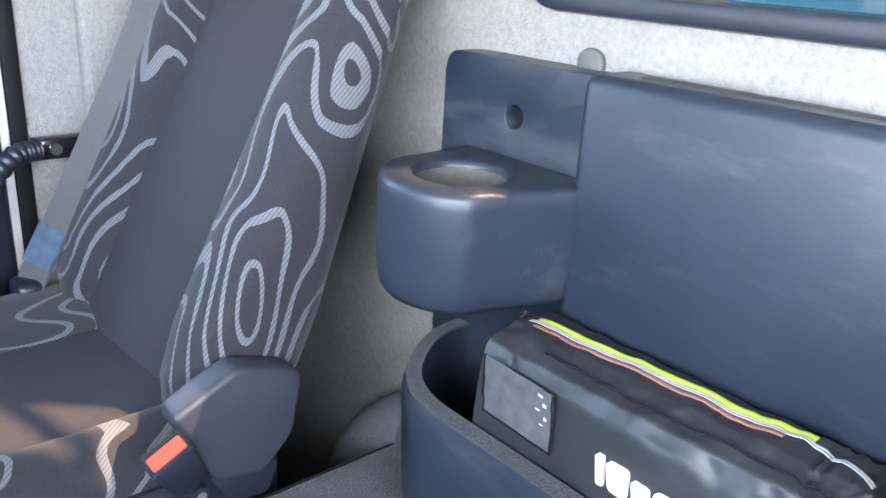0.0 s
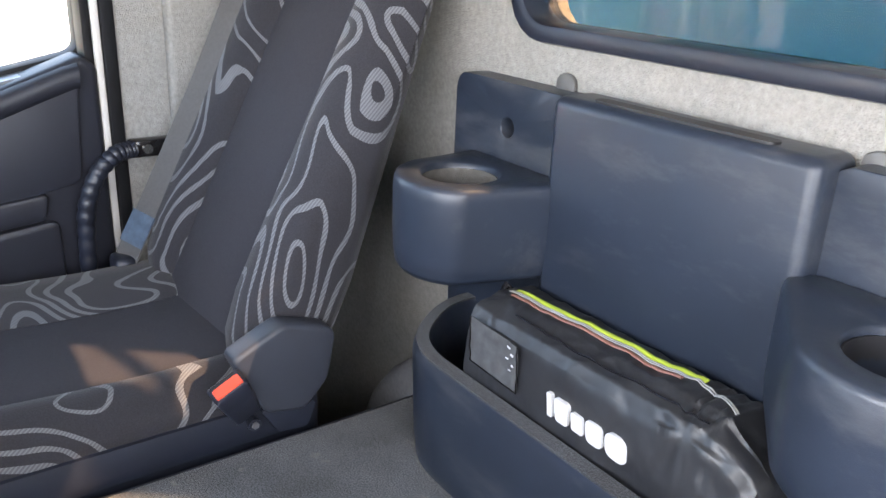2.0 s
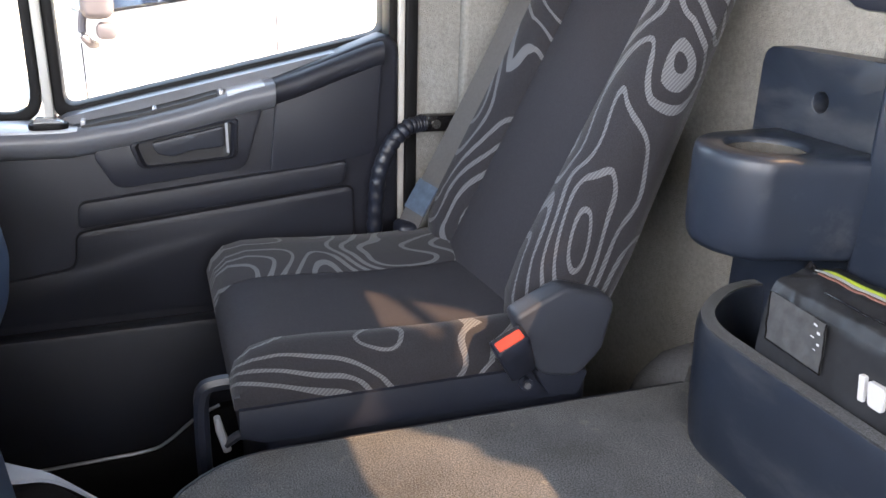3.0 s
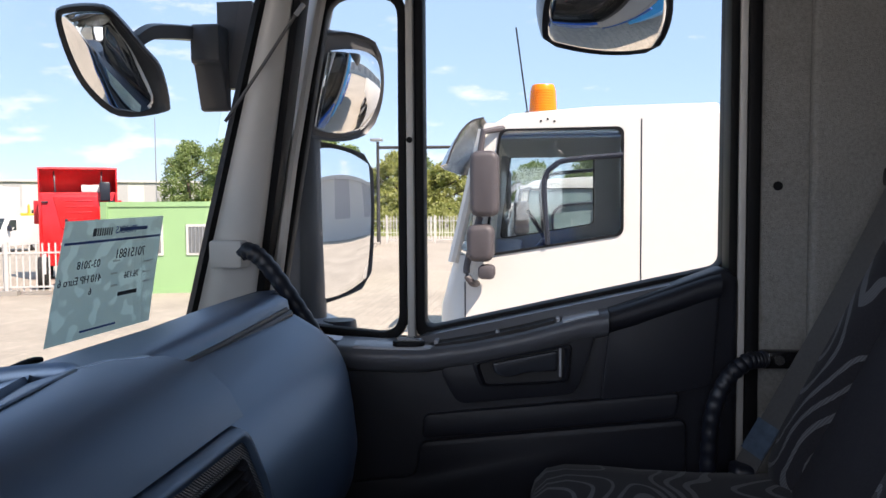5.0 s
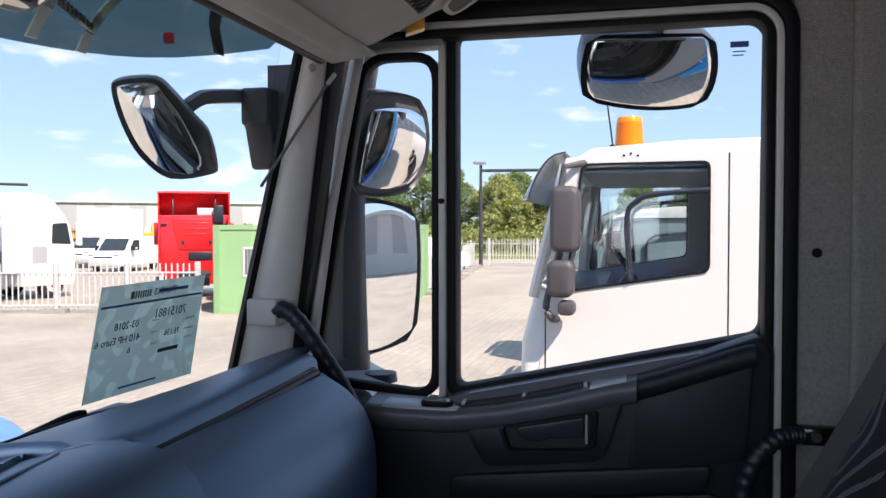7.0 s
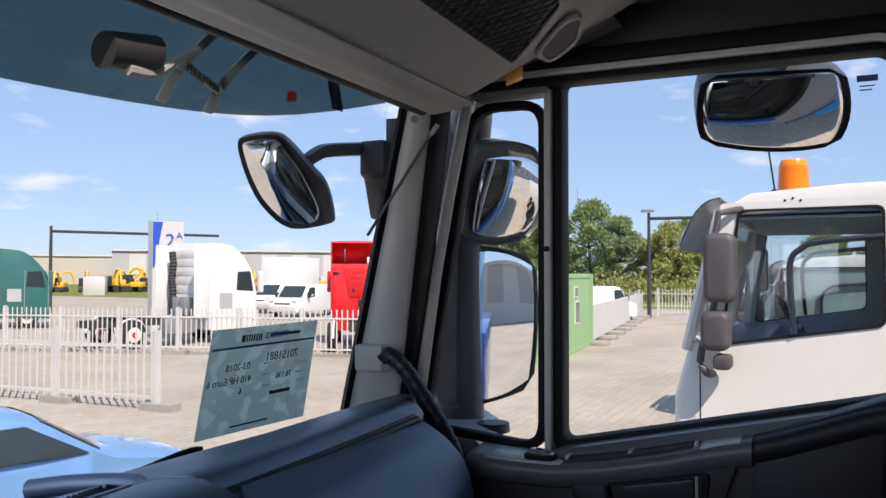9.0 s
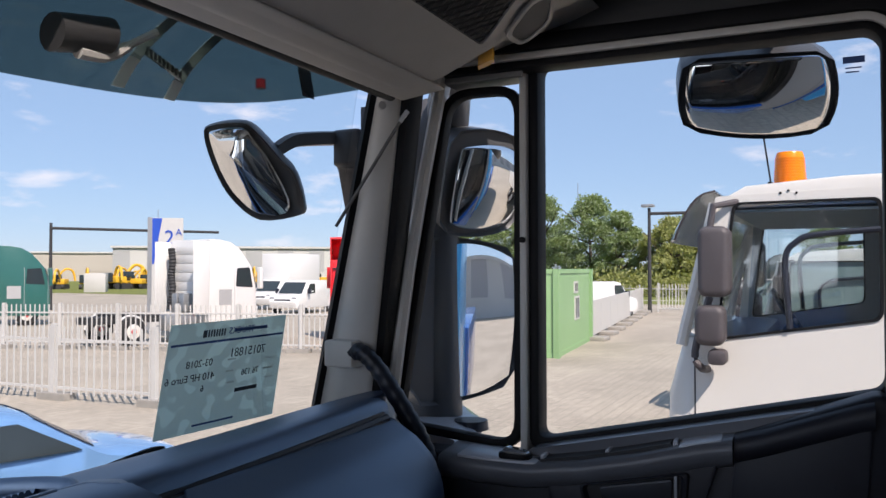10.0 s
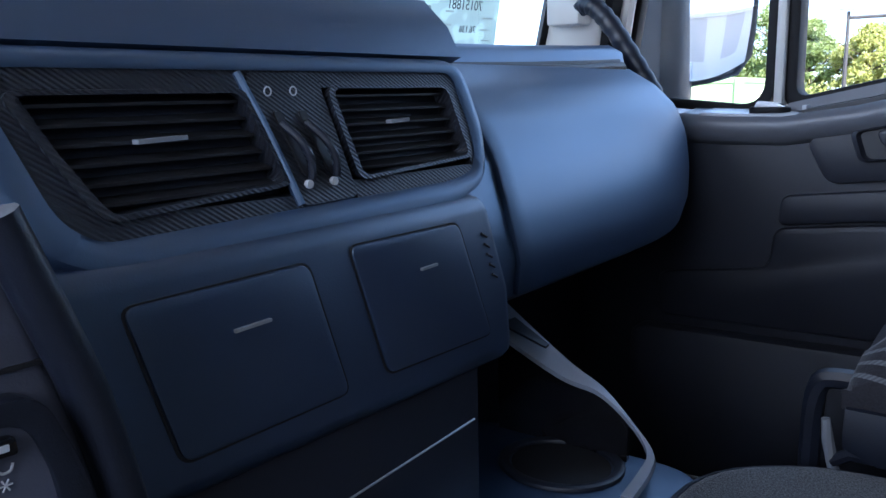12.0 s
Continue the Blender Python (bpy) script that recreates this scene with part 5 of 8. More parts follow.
for k in range(nb + 1):
    f = k / nb
    x = 0.214 - 0.400 * f
    drop = 0.0 if f < 0.86 else 0.030 * ((f - 0.86) / 0.14) ** 1.5
    zt = 2.168 - drop - (0.010 if k in (0, nb) else 0)
    y0, y1 = 0.287 + 0.012 * max(0.0, f - 0.8) / 0.2, 0.397 - 0.010 * f
    pin = 0.010 if k in (0, nb) else 0
    base = [(y0, 1.927), (y0, 2.0), (y0 + 0.002, 2.09), (y0 + 0.004, zt - 0.02), (y0 + 0.012, zt - 0.004), (y0 + 0.040, zt), (y0 + 0.066, zt + 0.001), (y1 - 0.026, zt - 0.004), (y1 - 0.010, zt - 0.010), (y1 - 0.002, zt - 0.024), (y1 + 0.004, 2.085), (y1 + 0.003, 2.0), (y1, 1.927)]
    sec = []
    for (ya, za), (yb, zb) in zip(base, base[1:]):
        for m in range(6):
            y, z = ya + (yb - ya) * m / 6, za + (zb - za) * m / 6
            out = Vector((0, y - 0.342, z - 2.05)).normalized()
            o = out * bag_fold(x, y, z)
            sec.append((x, y + o.y + (pin if y < 0.33 else -pin), max(1.927, z + o.z)))
    sec.append((x, y1 - pin, 1.927))
    rows.append(sec)
loft(bm, rows)
part("body", bm, M["bag"], bag, "creased black vinyl", smooth=60)


def bag_top(f, dy=0.0, dz=0.0):
    x = 0.210 - 0.384 * f
    drop = 0.0 if f < 0.86 else 0.030 * ((f - 0.86) / 0.14) ** 1.5 - 0.002 * f
    y = 0.340 - 0.018 * f + 0.060 * max(0, (f - 0.72) / 0.28) ** 2 + dy + 0.0015 * math.sin(11 * f)
    return (x, y, 2.1685 - drop + bag_fold(x, y, 2.168 - drop) + dz)


bm = B()
tube(bm, [bag_top(0.03 + 0.72 * k / 36, -0.008, 0.0012) for k in range(37)], 0.0040, 6, 0.35)
part("lime_piping", bm, M["yellow"], bag, "lime yellow reflective piping")
for dy in (-0.0018, 0.0018):
    bm = B()
    tube(bm, [bag_top(0.02 + 0.90 * k / 44, dy, 0.0016) for k in range(45)], 0.0011, 6, 0.7)
    part("zip", bm, M["grey_zip"], bag, "silver zip chain")
bm = B()
tube(bm, [bag_top(0.05 + 0.65 * k / 36, 0.0068, 0.0006) for k in range(37)], 0.0028, 6, 0.5)
part("piping", bm, mat("faded_red_piping", (0.17, 0.075, 0.055), 0.5, bump=0), bag, "faded red piping")
bm = B()
tube(bm, [(x, 0.3765 + 0.0015 * math.sin(40 * x), 2.1655 + bag_fold(x, 0.378, 2.165)) for x in [0.15 - 0.275 * k / 30 for k in range(31)]], 0.0011, 6)
part("top_seam", bm, M["gloss_black"], bag, "thin welded seam")
bm = B()


def pocket(u, v):
    w = noise.noise(Vector((u * 5, v * 4, 2.0)))
    return (0.196 - 0.086 * u + 0.003 * v, 0.4030 - 0.0006 * u + 0.0022 * w + 0.0012 * abs(noise.noise(Vector((u * 11, v * 8, 5.0)))), 2.094 + 0.058 * v - 0.004 * u)


sheet(bm, pocket, 16, 10, 0.0010)
part("clear_pocket", bm, M["pouch"], bag, "crinkled clear vinyl label pocket", smooth=70)
for k, (u, v, du, dv) in enumerate(((0.80, 0.86, 0.07, 0.05), (0.87, 0.72, 0.05, 0.06), (0.78, 0.62, 0.06, 0.03), (0.90, 0.52, 0.04, 0.05), (0.84, 0.40, 0.05, 0.02))):
    bm = B()
    q = [Vector(pocket(u + du * a, v + dv * b)) + Vector((0, 0.0012, 0)) for a, b in ((0, 0.2), (0.9, 0), (1, 0.8), (0.1, 1))]
    loft(bm, [q, [p + Vector((0, 0.0005, 0)) for p in q]])
    part("pocket_mark", bm, M["white_print"], bag)
bm = B()
tube(bm, [Vector(pocket(u, v)) + Vector((0, 0.001, 0)) for u, v in [(0.0, 1 - k / 6) for k in range(7)] + [(k / 8, 0.0) for k in range(1, 9)] + [(1.0, k / 6) for k in range(1, 7)]], 0.0010, 6)
part("pocket_edge", bm, M["gloss_black"], bag, "glossy welded pocket edge")
# plain white marks in place of the maker's name
xx = 0.060
for wdt, hgt, rnd, low_w, rise in ((0.007, 0.027, 0.0012, 1.0, 0.0), (0.022, 0.026, 0.0050, 0.85, 0.0), (0.017, 0.020, 0.0035, 1.0, 0.001), (0.023, 0.025, 0.0080, 1.0, -0.001), (0.029, 0.027, 0.0115, 1.0, -0.002)):
    bm = B()
    yb = 0.402 - 0.010 * (0.214 - xx) / 0.366
    zb = 2.088 + rise
    mid = xx - wdt / 2
    lw = wdt / 2 * low_w
    prism(bm, round_poly([(mid + lw, zb), (mid - lw, zb), (xx - wdt + 0.004, zb + hgt), (xx + 0.004, zb + hgt)], rnd, 6), "y", yb - 0.004, yb + 0.0024)
    part("print_mark", bm, M["white_print"], bag, "plain white printed mark")
    xx -= wdt + 0.004
bm = B()
tube(bm, [(0.216, 0.325, 2.160), (0.220, 0.333, 2.170), (0.216, 0.342, 2.162)], 0.004, 8)
part("zip_pull", bm, M["gloss_black"], bag)

# ------------------------------------------------------------------ dashboard
dash = thing("dashboard", "dark blue-grey moulded dashboard with air vents and covers", "dashboard", (0.0, 1.5, FLOOR_Z))


def shelf(rows, name, material, label="", smooth=50):
    bm = B()
    loft(bm, rows)
    return part(name, bm, material, dash, label, smooth)


# centre pod: top hood and sloping face
pod = [(1.70, 2.20), (1.66, 2.262), (1.56, 2.285), (1.47, 2.312), (1.40, 2.331), (1.345, 2.336), (1.305, 2.327), (1.280, 2.303), (1.2665, 2.2775)]
shelf([[(x, y, z) for y, z in pod] + [(x, 1.40, 2.22), (x, 1.60, 2.18)] for x in (-1.0, -0.5, -0.2, 0.0, 0.2, 0.232)], "hood", M["dash"], "soft dark hood")
# ribbed loudspeaker field in the dash top
bm = B()
def hood_z(x, y):
    """Height of the dash top over the hood and its shoulder."""
    z = pod[0][1]
    for (ya, za), (yb, zb) in zip(pod, pod[1:]):
        if yb <= y <= ya:
            z = za + (zb - za) * (ya - y) / (ya - yb)
    f = max(0.0, (x - 0.228) / 0.062)
    return z - 0.030 * f * f


for k in range(16):
    x0 = 0.062 + 0.0125 * k
    y1 = 1.408 + 0.0062 * k
    tube(bm, [(x0, y, hood_z(x0, y) + 0.0035) for y in (1.62, 1.57, 1.53, 1.49, y1 + 0.02, y1)], 0.0046, 6)
part("speaker_ribs", bm, M["dash"], dash, "ribbed speaker field")
bm = B()
tube(bm, curve_pts([(x, y, hood_z(x, y) + 0.001) for x, y in ((0.02, 1.378), (0.10, 1.395), (0.17, 1.412), (0.205, 1.425))], 5), 0.004, 8, 0.6)
part("speaker_rim", bm, M["dash"], dash, "raised rim of the speaker field")
bm = B()
tube(bm, curve_pts([(0.235, 1.62, 2.292), (0.246, 1.56, 2.302), (0.256, 1.50, 2.308), (0.252, 1.455, 2.312), (0.225, 1.428, 2.318)], 5), [0.013] * 15 + [0.011, 0.009, 0.007, 0.005, 0.003, 0.001], 10)
part("speaker_lip", bm, M["dash"], dash, "rounded lip behind the speaker field", smooth=60)

# face with vents


def face_y(z):
    """The sloping face of the pod."""
    return 1.226 + (z - 2.176) * 0.36


def face_prism(pts, out, back, name, material, parent, label="", bev=0.0):
    """Extrudes an outline (x, z) on the sloping face."""
    bm = B()
    rows = []
    for dd in (out, back):
        rows.append([(x, face_y(z) - dd, z) for x, z in pts])
    loft(bm, rows)
    if bev:
        soften(bm, bev, 2)
    return part(name, bm, material, parent, label)


def face_ring(outer, inner, out, back, name, material, parent, label=""):
    bm = B()
    rows = []
    for line_, dd in ((outer, back), (outer, out), (inner, out), (inner, back)):
        rows.append([(x, face_y(z) - dd, z) for x, z in line_])
    loft(bm, rows + [rows[0]], caps=False)
    return part(name, bm, material, parent, label)


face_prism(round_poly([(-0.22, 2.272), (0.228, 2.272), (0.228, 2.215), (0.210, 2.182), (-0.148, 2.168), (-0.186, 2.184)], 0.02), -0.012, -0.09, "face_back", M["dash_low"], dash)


def vent_unit(x0, x1, x2, x3, ztop, zbot, tab):
    """An air vent with slats; its frame narrows towards the bottom."""
    pts = [(x0, ztop), (x1, ztop), (x2, zbot + 0.006), (x3, zbot)]
    inner = round_poly(pts, 0.008)
    c = Vector((sum(p[0] for p in pts) / 4, sum(p[1] for p in pts) / 4))
    outer = round_poly([tuple(c + (Vector(p) - c) * 1.0 + (Vector(p) - c).normalized() * 0.006) for p in pts], 0.010)
    v = face_ring(outer, inner, 0.0042, -0.02, "vent_frame", M["weave"], dash, "carbon-look vent surround")
    n_ = 6
    for k in range(n_):
        f = (k + 0.5) / n_
        z = ztop + (zbot - ztop) * f
        xl = x0 + (x3 - x0) * f + 0.001
        xr = x1 + (x2 - x1) * f - 0.001
        bm = B()
        y = face_y(z) + 0.006
        loft(bm, [[(xx, y - 0.004, z - 0.0012), (xx, y + 0.016, z + 0.004), (xx, y + 0.016, z + 0.0055), (xx, y - 0.004, z + 0.0006)] for xx in (xl, xr)])
        part("slat", bm, M["vent"], v)
    bm = B()
    tx, tz, tw = tab
    y = face_y(tz) + 0.001
    loft(bm, [[(tx - tw / 2, y, tz), (tx + tw / 2, y, tz + 0.001), (tx + tw / 2, y, tz + 0.0035), (tx - tw / 2, y, tz + 0.0025)], [(tx - tw / 2, y - 0.006, tz), (tx + tw / 2, y - 0.006, tz + 0.001), (tx + tw / 2, y - 0.006, tz + 0.0035), (tx - tw / 2, y - 0.006, tz + 0.0025)]])
    part("tab", bm, M["silver"], v, "silver slat tab")
    return v


vent_unit(0.056, 0.187, 0.191, 0.062, 2.2520, 2.1925, (0.116, 2.2265, 0.020))
vent_unit(-0.163, -0.024, -0.008, -0.128, 2.2500, 2.1890, (-0.087, 2.2235, 0.031))
# pod face plates round the vents
for pl in ([(-0.178, 2.2660), (0.203, 2.2660), (0.205, 2.2525), (-0.170, 2.2525)],
           [(0.189, 2.256), (0.206, 2.256), (0.2065, 2.200), (0.198, 2.180), (0.193, 2.186)],
           [(-0.156, 2.1885), (0.001, 2.1860), (0.001, 2.1745), (-0.142, 2.1730)],
           [(0.050, 2.1905), (0.196, 2.1905), (0.196, 2.1785), (0.052, 2.1770)],
           [(-0.182, 2.2640), (-0.164, 2.2640), (-0.130, 2.1860), (-0.154, 2.1860)]):
    face_prism(pl, 0.0018, -0.012, "face_plate", M["weave"], dash)
pod_in = round_poly([(-0.178, 2.2635), (0.2005, 2.2635), (0.2045, 2.215), (0.194, 2.186), (0.160, 2.180), (-0.138, 2.1765), (-0.156, 2.19)], 0.012)
pod_out = round_poly([(-0.222, 2.2762), (0.224, 2.2762), (0.228, 2.212), (0.206, 2.172), (0.160, 2.156), (-0.128, 2.148), (-0.182, 2.172)], 0.022)
bm = B()
rows = []
for f, d in ((0.0, -0.010), (0.0, 0.003), (0.35, 0.0055), (0.65, 0.004), (0.88, -0.006), (1.0, -0.024), (1.0, -0.07)):
    rows.append([(x0 + (x1 - x0) * f, face_y(z0 + (z1 - z0) * f) - d, z0 + (z1 - z0) * f) for (x0, z0), (x1, z1) in zip(pod_in, pod_out)])
loft(bm, rows, caps=False)
part("pod_face", bm, M["dash"], dash, "dark moulded pod face with a rolled lower lip", smooth=60)
bm = B()
face_prism(round_poly([(-0.016, 2.262), (0.046, 2.262), (0.052, 2.180), (0.000, 2.179)], 0.006), 0.0024, -0.02, "slider_panel", M["weave"], dash, "carbon-look panel with two sliders")
for xa, xb in ((0.000, 0.012), (0.0215, 0.0345)):
    face_prism(round_poly([(xa - 0.003, 2.238), (xa + 0.004, 2.238), (xb + 0.003, 2.197), (xb - 0.004, 2.197)], 0.003), 0.0042, -0.005, "slider_slot", M["vent"], dash)
    bm = B()
    pts = []
    for k in range(9):
        f = k / 8
        z = 2.231 - 0.036 * f
        pts.append((xa + (xb - xa) * f + 0.001 + 0.004 * math.sin(math.pi * f), face_y(z) - 0.004 - 0.006 * math.sin(math.pi * f), z))
    tube(bm, pts, 0.0028, 8)
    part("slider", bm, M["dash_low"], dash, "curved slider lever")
    bm = B()
    tube(bm, [(xb - 0.003, face_y(2.192) - 0.0025, 2.192), (xb - 0.003, face_y(2.192) - 0.0055, 2.192)], 0.0028, 12)
    part("mark_dot", bm, M["white_print"], dash)
    bm = B()
    c = Vector((xa - 0.003, face_y(2.2505) - 0.0048, 2.2505))
    tube(bm, [c + Vector((0.0028 * math.cos(a), 0, 0.0028 * math.sin(a))) for a in [2 * math.pi * k / 14 for k in range(15)]], 0.0005, 4)
    part("mark_ring", bm, M["white_print"], dash)
# crease between the two halves of the pod
bm = B()
tube(bm, curve_pts([(-0.0215, face_y(2.26) - 0.0012, 2.262), (-0.010, face_y(2.22) - 0.0015, 2.222), (-0.001, face_y(2.18) - 0.002, 2.180)], 6), 0.0032, 8)
part("crease", bm, M["dash"], dash)

# centre stack below the pod


def stack_y(z):
    return 1.203 + (z - 2.10) * 0.12


STK = [(-0.34, 2.168), (0.190, 2.168), (0.210, 2.09), (0.206, 2.030), (-0.34, 2.040)]
bm = B()
loft(bm, [[(x, stack_y(z), z) for x, z in STK], [(x, 1.45, z) for x, z in STK]])
soften(bm, 0.014, 3)
part("console_front", bm, M["console"], dash, "lower console front in darkened dash plastic")


# Black block stands in for the shade in the recess.
part("recess_shade", boxed(-0.34, 0.205, 1.27, 1.40, FLOOR_Z, 2.04), M["vent"], dash, "black block painting the shade below the covers")
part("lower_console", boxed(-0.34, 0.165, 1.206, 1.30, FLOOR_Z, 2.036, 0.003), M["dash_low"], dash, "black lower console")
# Pale tube paints the light caught by the console's edge.
bm = B()
tube(bm, [(-0.20, 1.2055, 1.974), (0.014, 1.2055, 1.982), (0.157, 1.2055, 1.988)], 0.0009, 6)
part("edge_highlight", bm, M["silver"], dash, "thin pale tube painting the highlight on the console edge")


def cover(pts, tab, name="cover"):
    bm = B()
    o = round_poly(pts, 0.008)
    c = Vector((sum(p[0] for p in pts) / 4, sum(p[1] for p in pts) / 4))
    g = round_poly([tuple(c + (Vector(p) - c) + (Vector(p) - c).normalized() * 0.0022) for p in pts], 0.009)
    rows = [[(x, stack_y(z) - 0.0006, z) for x, z in g], [(x, stack_y(z) + 0.004, z) for x, z in g]]
    loft(bm, rows)
    part("gap", bm, M["vent"], dash)
    bm = B()
    loft(bm, [[(x, stack_y(z) - 0.0022, z) for x, z in o], [(x, stack_y(z) + 0.003, z) for x, z in o]])
    soften(bm, 0.0016, 2)
    cv = part(name, bm, M["console"], dash, "plain compartment cover")
    bm = B()
    x, z, w = tab
    loft(bm, [[(x - w / 2, stack_y(z) - dd, z - 0.0010), (x + w / 2, stack_y(z) - dd, z - 0.0004), (x + w / 2, stack_y(z) - dd, z + 0.0014), (x - w / 2, stack_y(z) - dd, z + 0.0008)] for dd in (0.0, 0.0045)])
    part("tab", bm, M["silver"], cv, "silver pull tab")


cover([(-0.140, 2.146), (-0.015, 2.147), (0.006, 2.060), (-0.119, 2.060)], (-0.064, 2.1205, 0.026))
cover([(0.023, 2.151), (0.142, 2.150), (0.170, 2.058), (0.045, 2.061)], (0.099, 2.1245, 0.018))
for k in range(5):
    bm = B()
    z = 2.138 - 0.0085 * k
    tube(bm, [(0.172 + 0.0022 * k, stack_y(z) - 0.001, z), (0.180 + 0.0022 * k, stack_y(z) - 0.0006, z - 0.004)], 0.0009, 6)
    part("side_slit", bm, M["vent"], dash)

# passenger side: top pad, strip and glove box front
glove = [(1.435, 2.283), (1.405, 2.268), (1.365, 2.248), (1.325, 2.218), (1.297, 2.180), (1.275, 2.130), (1.262, 2.085), (1.266, 2.050), (1.290, 2.035), (1.40, 2.02), (1.60, 2.02), (1.60, 2.22), (1.47, 2.27)]


def gl_rows():
    rows = []
    for x in (0.215, 0.24, 0.27, 0.36, 0.50, 0.65, 0.80, 0.90, 0.935, 0.955):
        t = max(0.0, (x - 0.60) / 0.35)
        row = []
        for y, z in glove:
            k = max(0.0, (2.29 - z) / 0.25)
            row.append((x, y + 0.085 * t * t * k + (0.02 if x > 0.94 else 0), z))
        rows.append(row)
    return rows


shelf(gl_rows(), "glove_box", M["dash"], "smooth curved glove box front")
def lid_left(z):
    return 0.313 + 0.022 * max(0.0, (z - 2.13) / 0.11) + 0.060 * max(0.0, (z - 2.24) / 0.043) ** 1.4


def lid_point(u, v):
    """The glove box lid, a little proud of the front; v upwards."""
    line = glove[7::-1]
    q = v * (len(line) - 1) * 0.95
    k = min(int(q), len(line) - 2)
    (ya, za), (yb, zb) = line[k], line[k + 1]
    y, z = ya + (yb - ya) * (q - k), za + (zb - za) * (q - k)
    x = lid_left(z) + (0.928 - lid_left(z)) * u
    t = max(0.0, (x - 0.60) / 0.35)
    d = Vector((yb - ya, zb - za)).normalized()
    return (x, y + 0.085 * t * t * max(0.0, (2.29 - z) / 0.25) - d.y * 0.006, z + d.x * 0.006)


bm = B()
sheet(bm, lid_point, 22, 21, 0.010)
soften(bm, 0.0035, 2, 50)
part("glove_lid", bm, M["dash"], dash, "smooth curved glove box lid", smooth=40)
# Black strip paints the shadow line under the roll.
bm = B()
loft(bm, [[(x, 1.4235, zb - 0.011), (x, 1.4275, zb + 0.006), (x, 1.440, zb + 0.006), (x, 1.440, zb - 0.011)] for x, zb in ((0.295, 2.2775), (0.40, 2.277), (0.60, 2.281), (0.80, 2.287), (0.900, 2.291))])
part("groove_shade", bm, M["vent"], dash, "black strip painting the shadow below the rolled edge")
pad = [(1.475, 2.302), (1.55, 2.297), (1.64, 2.275), (1.72, 2.250), (1.765, 2.225), (1.76, 2.19), (1.47, 2.20)]
rows = []
for x in (0.20, 0.40, 0.60, 0.80, 0.92, 0.99, 1.02):
    t = (abs(x) / 1.03) ** 6
    rows.append([(x, y - 0.09 * t * (y - 1.47) / 0.3, z + (0.012 * (x - 0.4) / 0.5 if y < 1.6 else 0)) for y, z in pad])
shelf(rows, "top_pad", M["dash"])
bm = B()
loft(bm, [[(x, 1.430 + dy, z + 0.0)  for (dy, z) in ((0.0, zb), (0.004, zb + 0.020), (0.020, zb + 0.029), (0.050, zb + 0.027), (0.055, zb - 0.01), (0.01, zb - 0.008))] for x, zb in ((0.262, 2.278), (0.40, 2.277), (0.60, 2.281), (0.80, 2.287), (0.905, 2.291), (0.922, 2.288))])
part("grab_strip", bm, M["dash"], dash, "dark padded strip along the dash top", smooth=50)
# Black tube deepens that painted shade below the padded strip.
bm = B()
tube(bm, [(0.272, 1.4275, 2.272), (0.40, 1.427, 2.2705), (0.60, 1.427, 2.2745), (0.80, 1.427, 2.2805), (0.905, 1.427, 2.2845)], 0.0085, 8)
part("strip_shade", bm, M["vent"], dash, "black tube painting the shade under the strip")
# rounded shoulder between hood and strip
bm = B()
rows = []
for k in range(7):
    f = k / 6
    x = 0.228 + 0.062 * f
    rows.append([(x, y + (0.02 + 0.11 * f) * max(0, (1.48 - y) / 0.22) * (1 - 0.3 * f), z - 0.030 * f * f) for y, z in pod] + [(x, 1.47, 2.20), (x, 1.60, 2.18)])
loft(bm, rows)
part("shoulder", bm, M["dash"], dash, smooth=60)
# wiper parked along the foot of the windscreen
wi = thing("wiper", "black wiper blade parked at the foot of the windscreen", "wiper", (0.7, 1.80, 2.22))
bm = B()
tube(bm, curve_pts([(0.38, 1.820, 2.212), (0.585, 1.816, 2.216), (0.75, 1.810, 2.216), (0.90, 1.795, 2.210), (1.0, 1.775, 2.200)], 5), 0.0045, 8)
part("blade", bm, M["black"], wi)
bm = B()
tube(bm, curve_pts([(0.40, 1.840, 2.18), (0.55, 1.835, 2.20), (0.72, 1.825, 2.222), (0.76, 1.815, 2.222)], 5), 0.006, 8)
part("arm", bm, M["black"], wi)
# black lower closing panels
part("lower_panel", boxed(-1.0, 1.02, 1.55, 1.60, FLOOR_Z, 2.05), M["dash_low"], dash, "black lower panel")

# driver's side switch pod beside the stack
sp = thing("switch_panel", "dark angled switch panel with rocker switches", "switch panel", (-0.3, 1.15, FLOOR_Z))
bm = B()
prism(bm, round_poly([(-0.62, 2.20), (-0.212, 2.20), (-0.160, 2.02), (-0.150, 1.75), (-0.62, 1.75)], 0.02), "y", 1.168, 1.40)
soften(bm, 0.008, 3)
part("housing", bm, M["slate_panel"], sp, "slate grey pod")
bm = B()
tube(bm, curve_pts([(-0.214, 1.163, 2.206), (-0.198, 1.163, 2.162), (-0.187, 1.163, 2.130), (-0.177, 1.163, 2.090), (-0.165, 1.163, 2.03), (-0.155, 1.163, 1.95)], 6), 0.0095, 10)
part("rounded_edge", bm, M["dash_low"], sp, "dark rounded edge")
bm = B()
field = [(-0.60, 2.132), (-0.215, 2.127), (-0.2055, 2.10), (-0.203, 2.06), (-0.196, 1.98), (-0.60, 1.98)]
rim_ = [(-0.60, 2.141), (-0.208, 2.136), (-0.193, 2.098), (-0.186, 2.06), (-0.180, 1.972), (-0.60, 1.972)]
ring(bm, round_poly(rim_, 0.012, 4), round_poly(field, 0.012, 4), "y", 1.155, 1.17)
soften(bm, 0.003)
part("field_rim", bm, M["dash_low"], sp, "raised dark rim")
bm = B()
prism(bm, round_poly(field, 0.012, 4), "y", 1.1585, 1.17)
part("switch_field", bm, M["slate_panel"], sp)
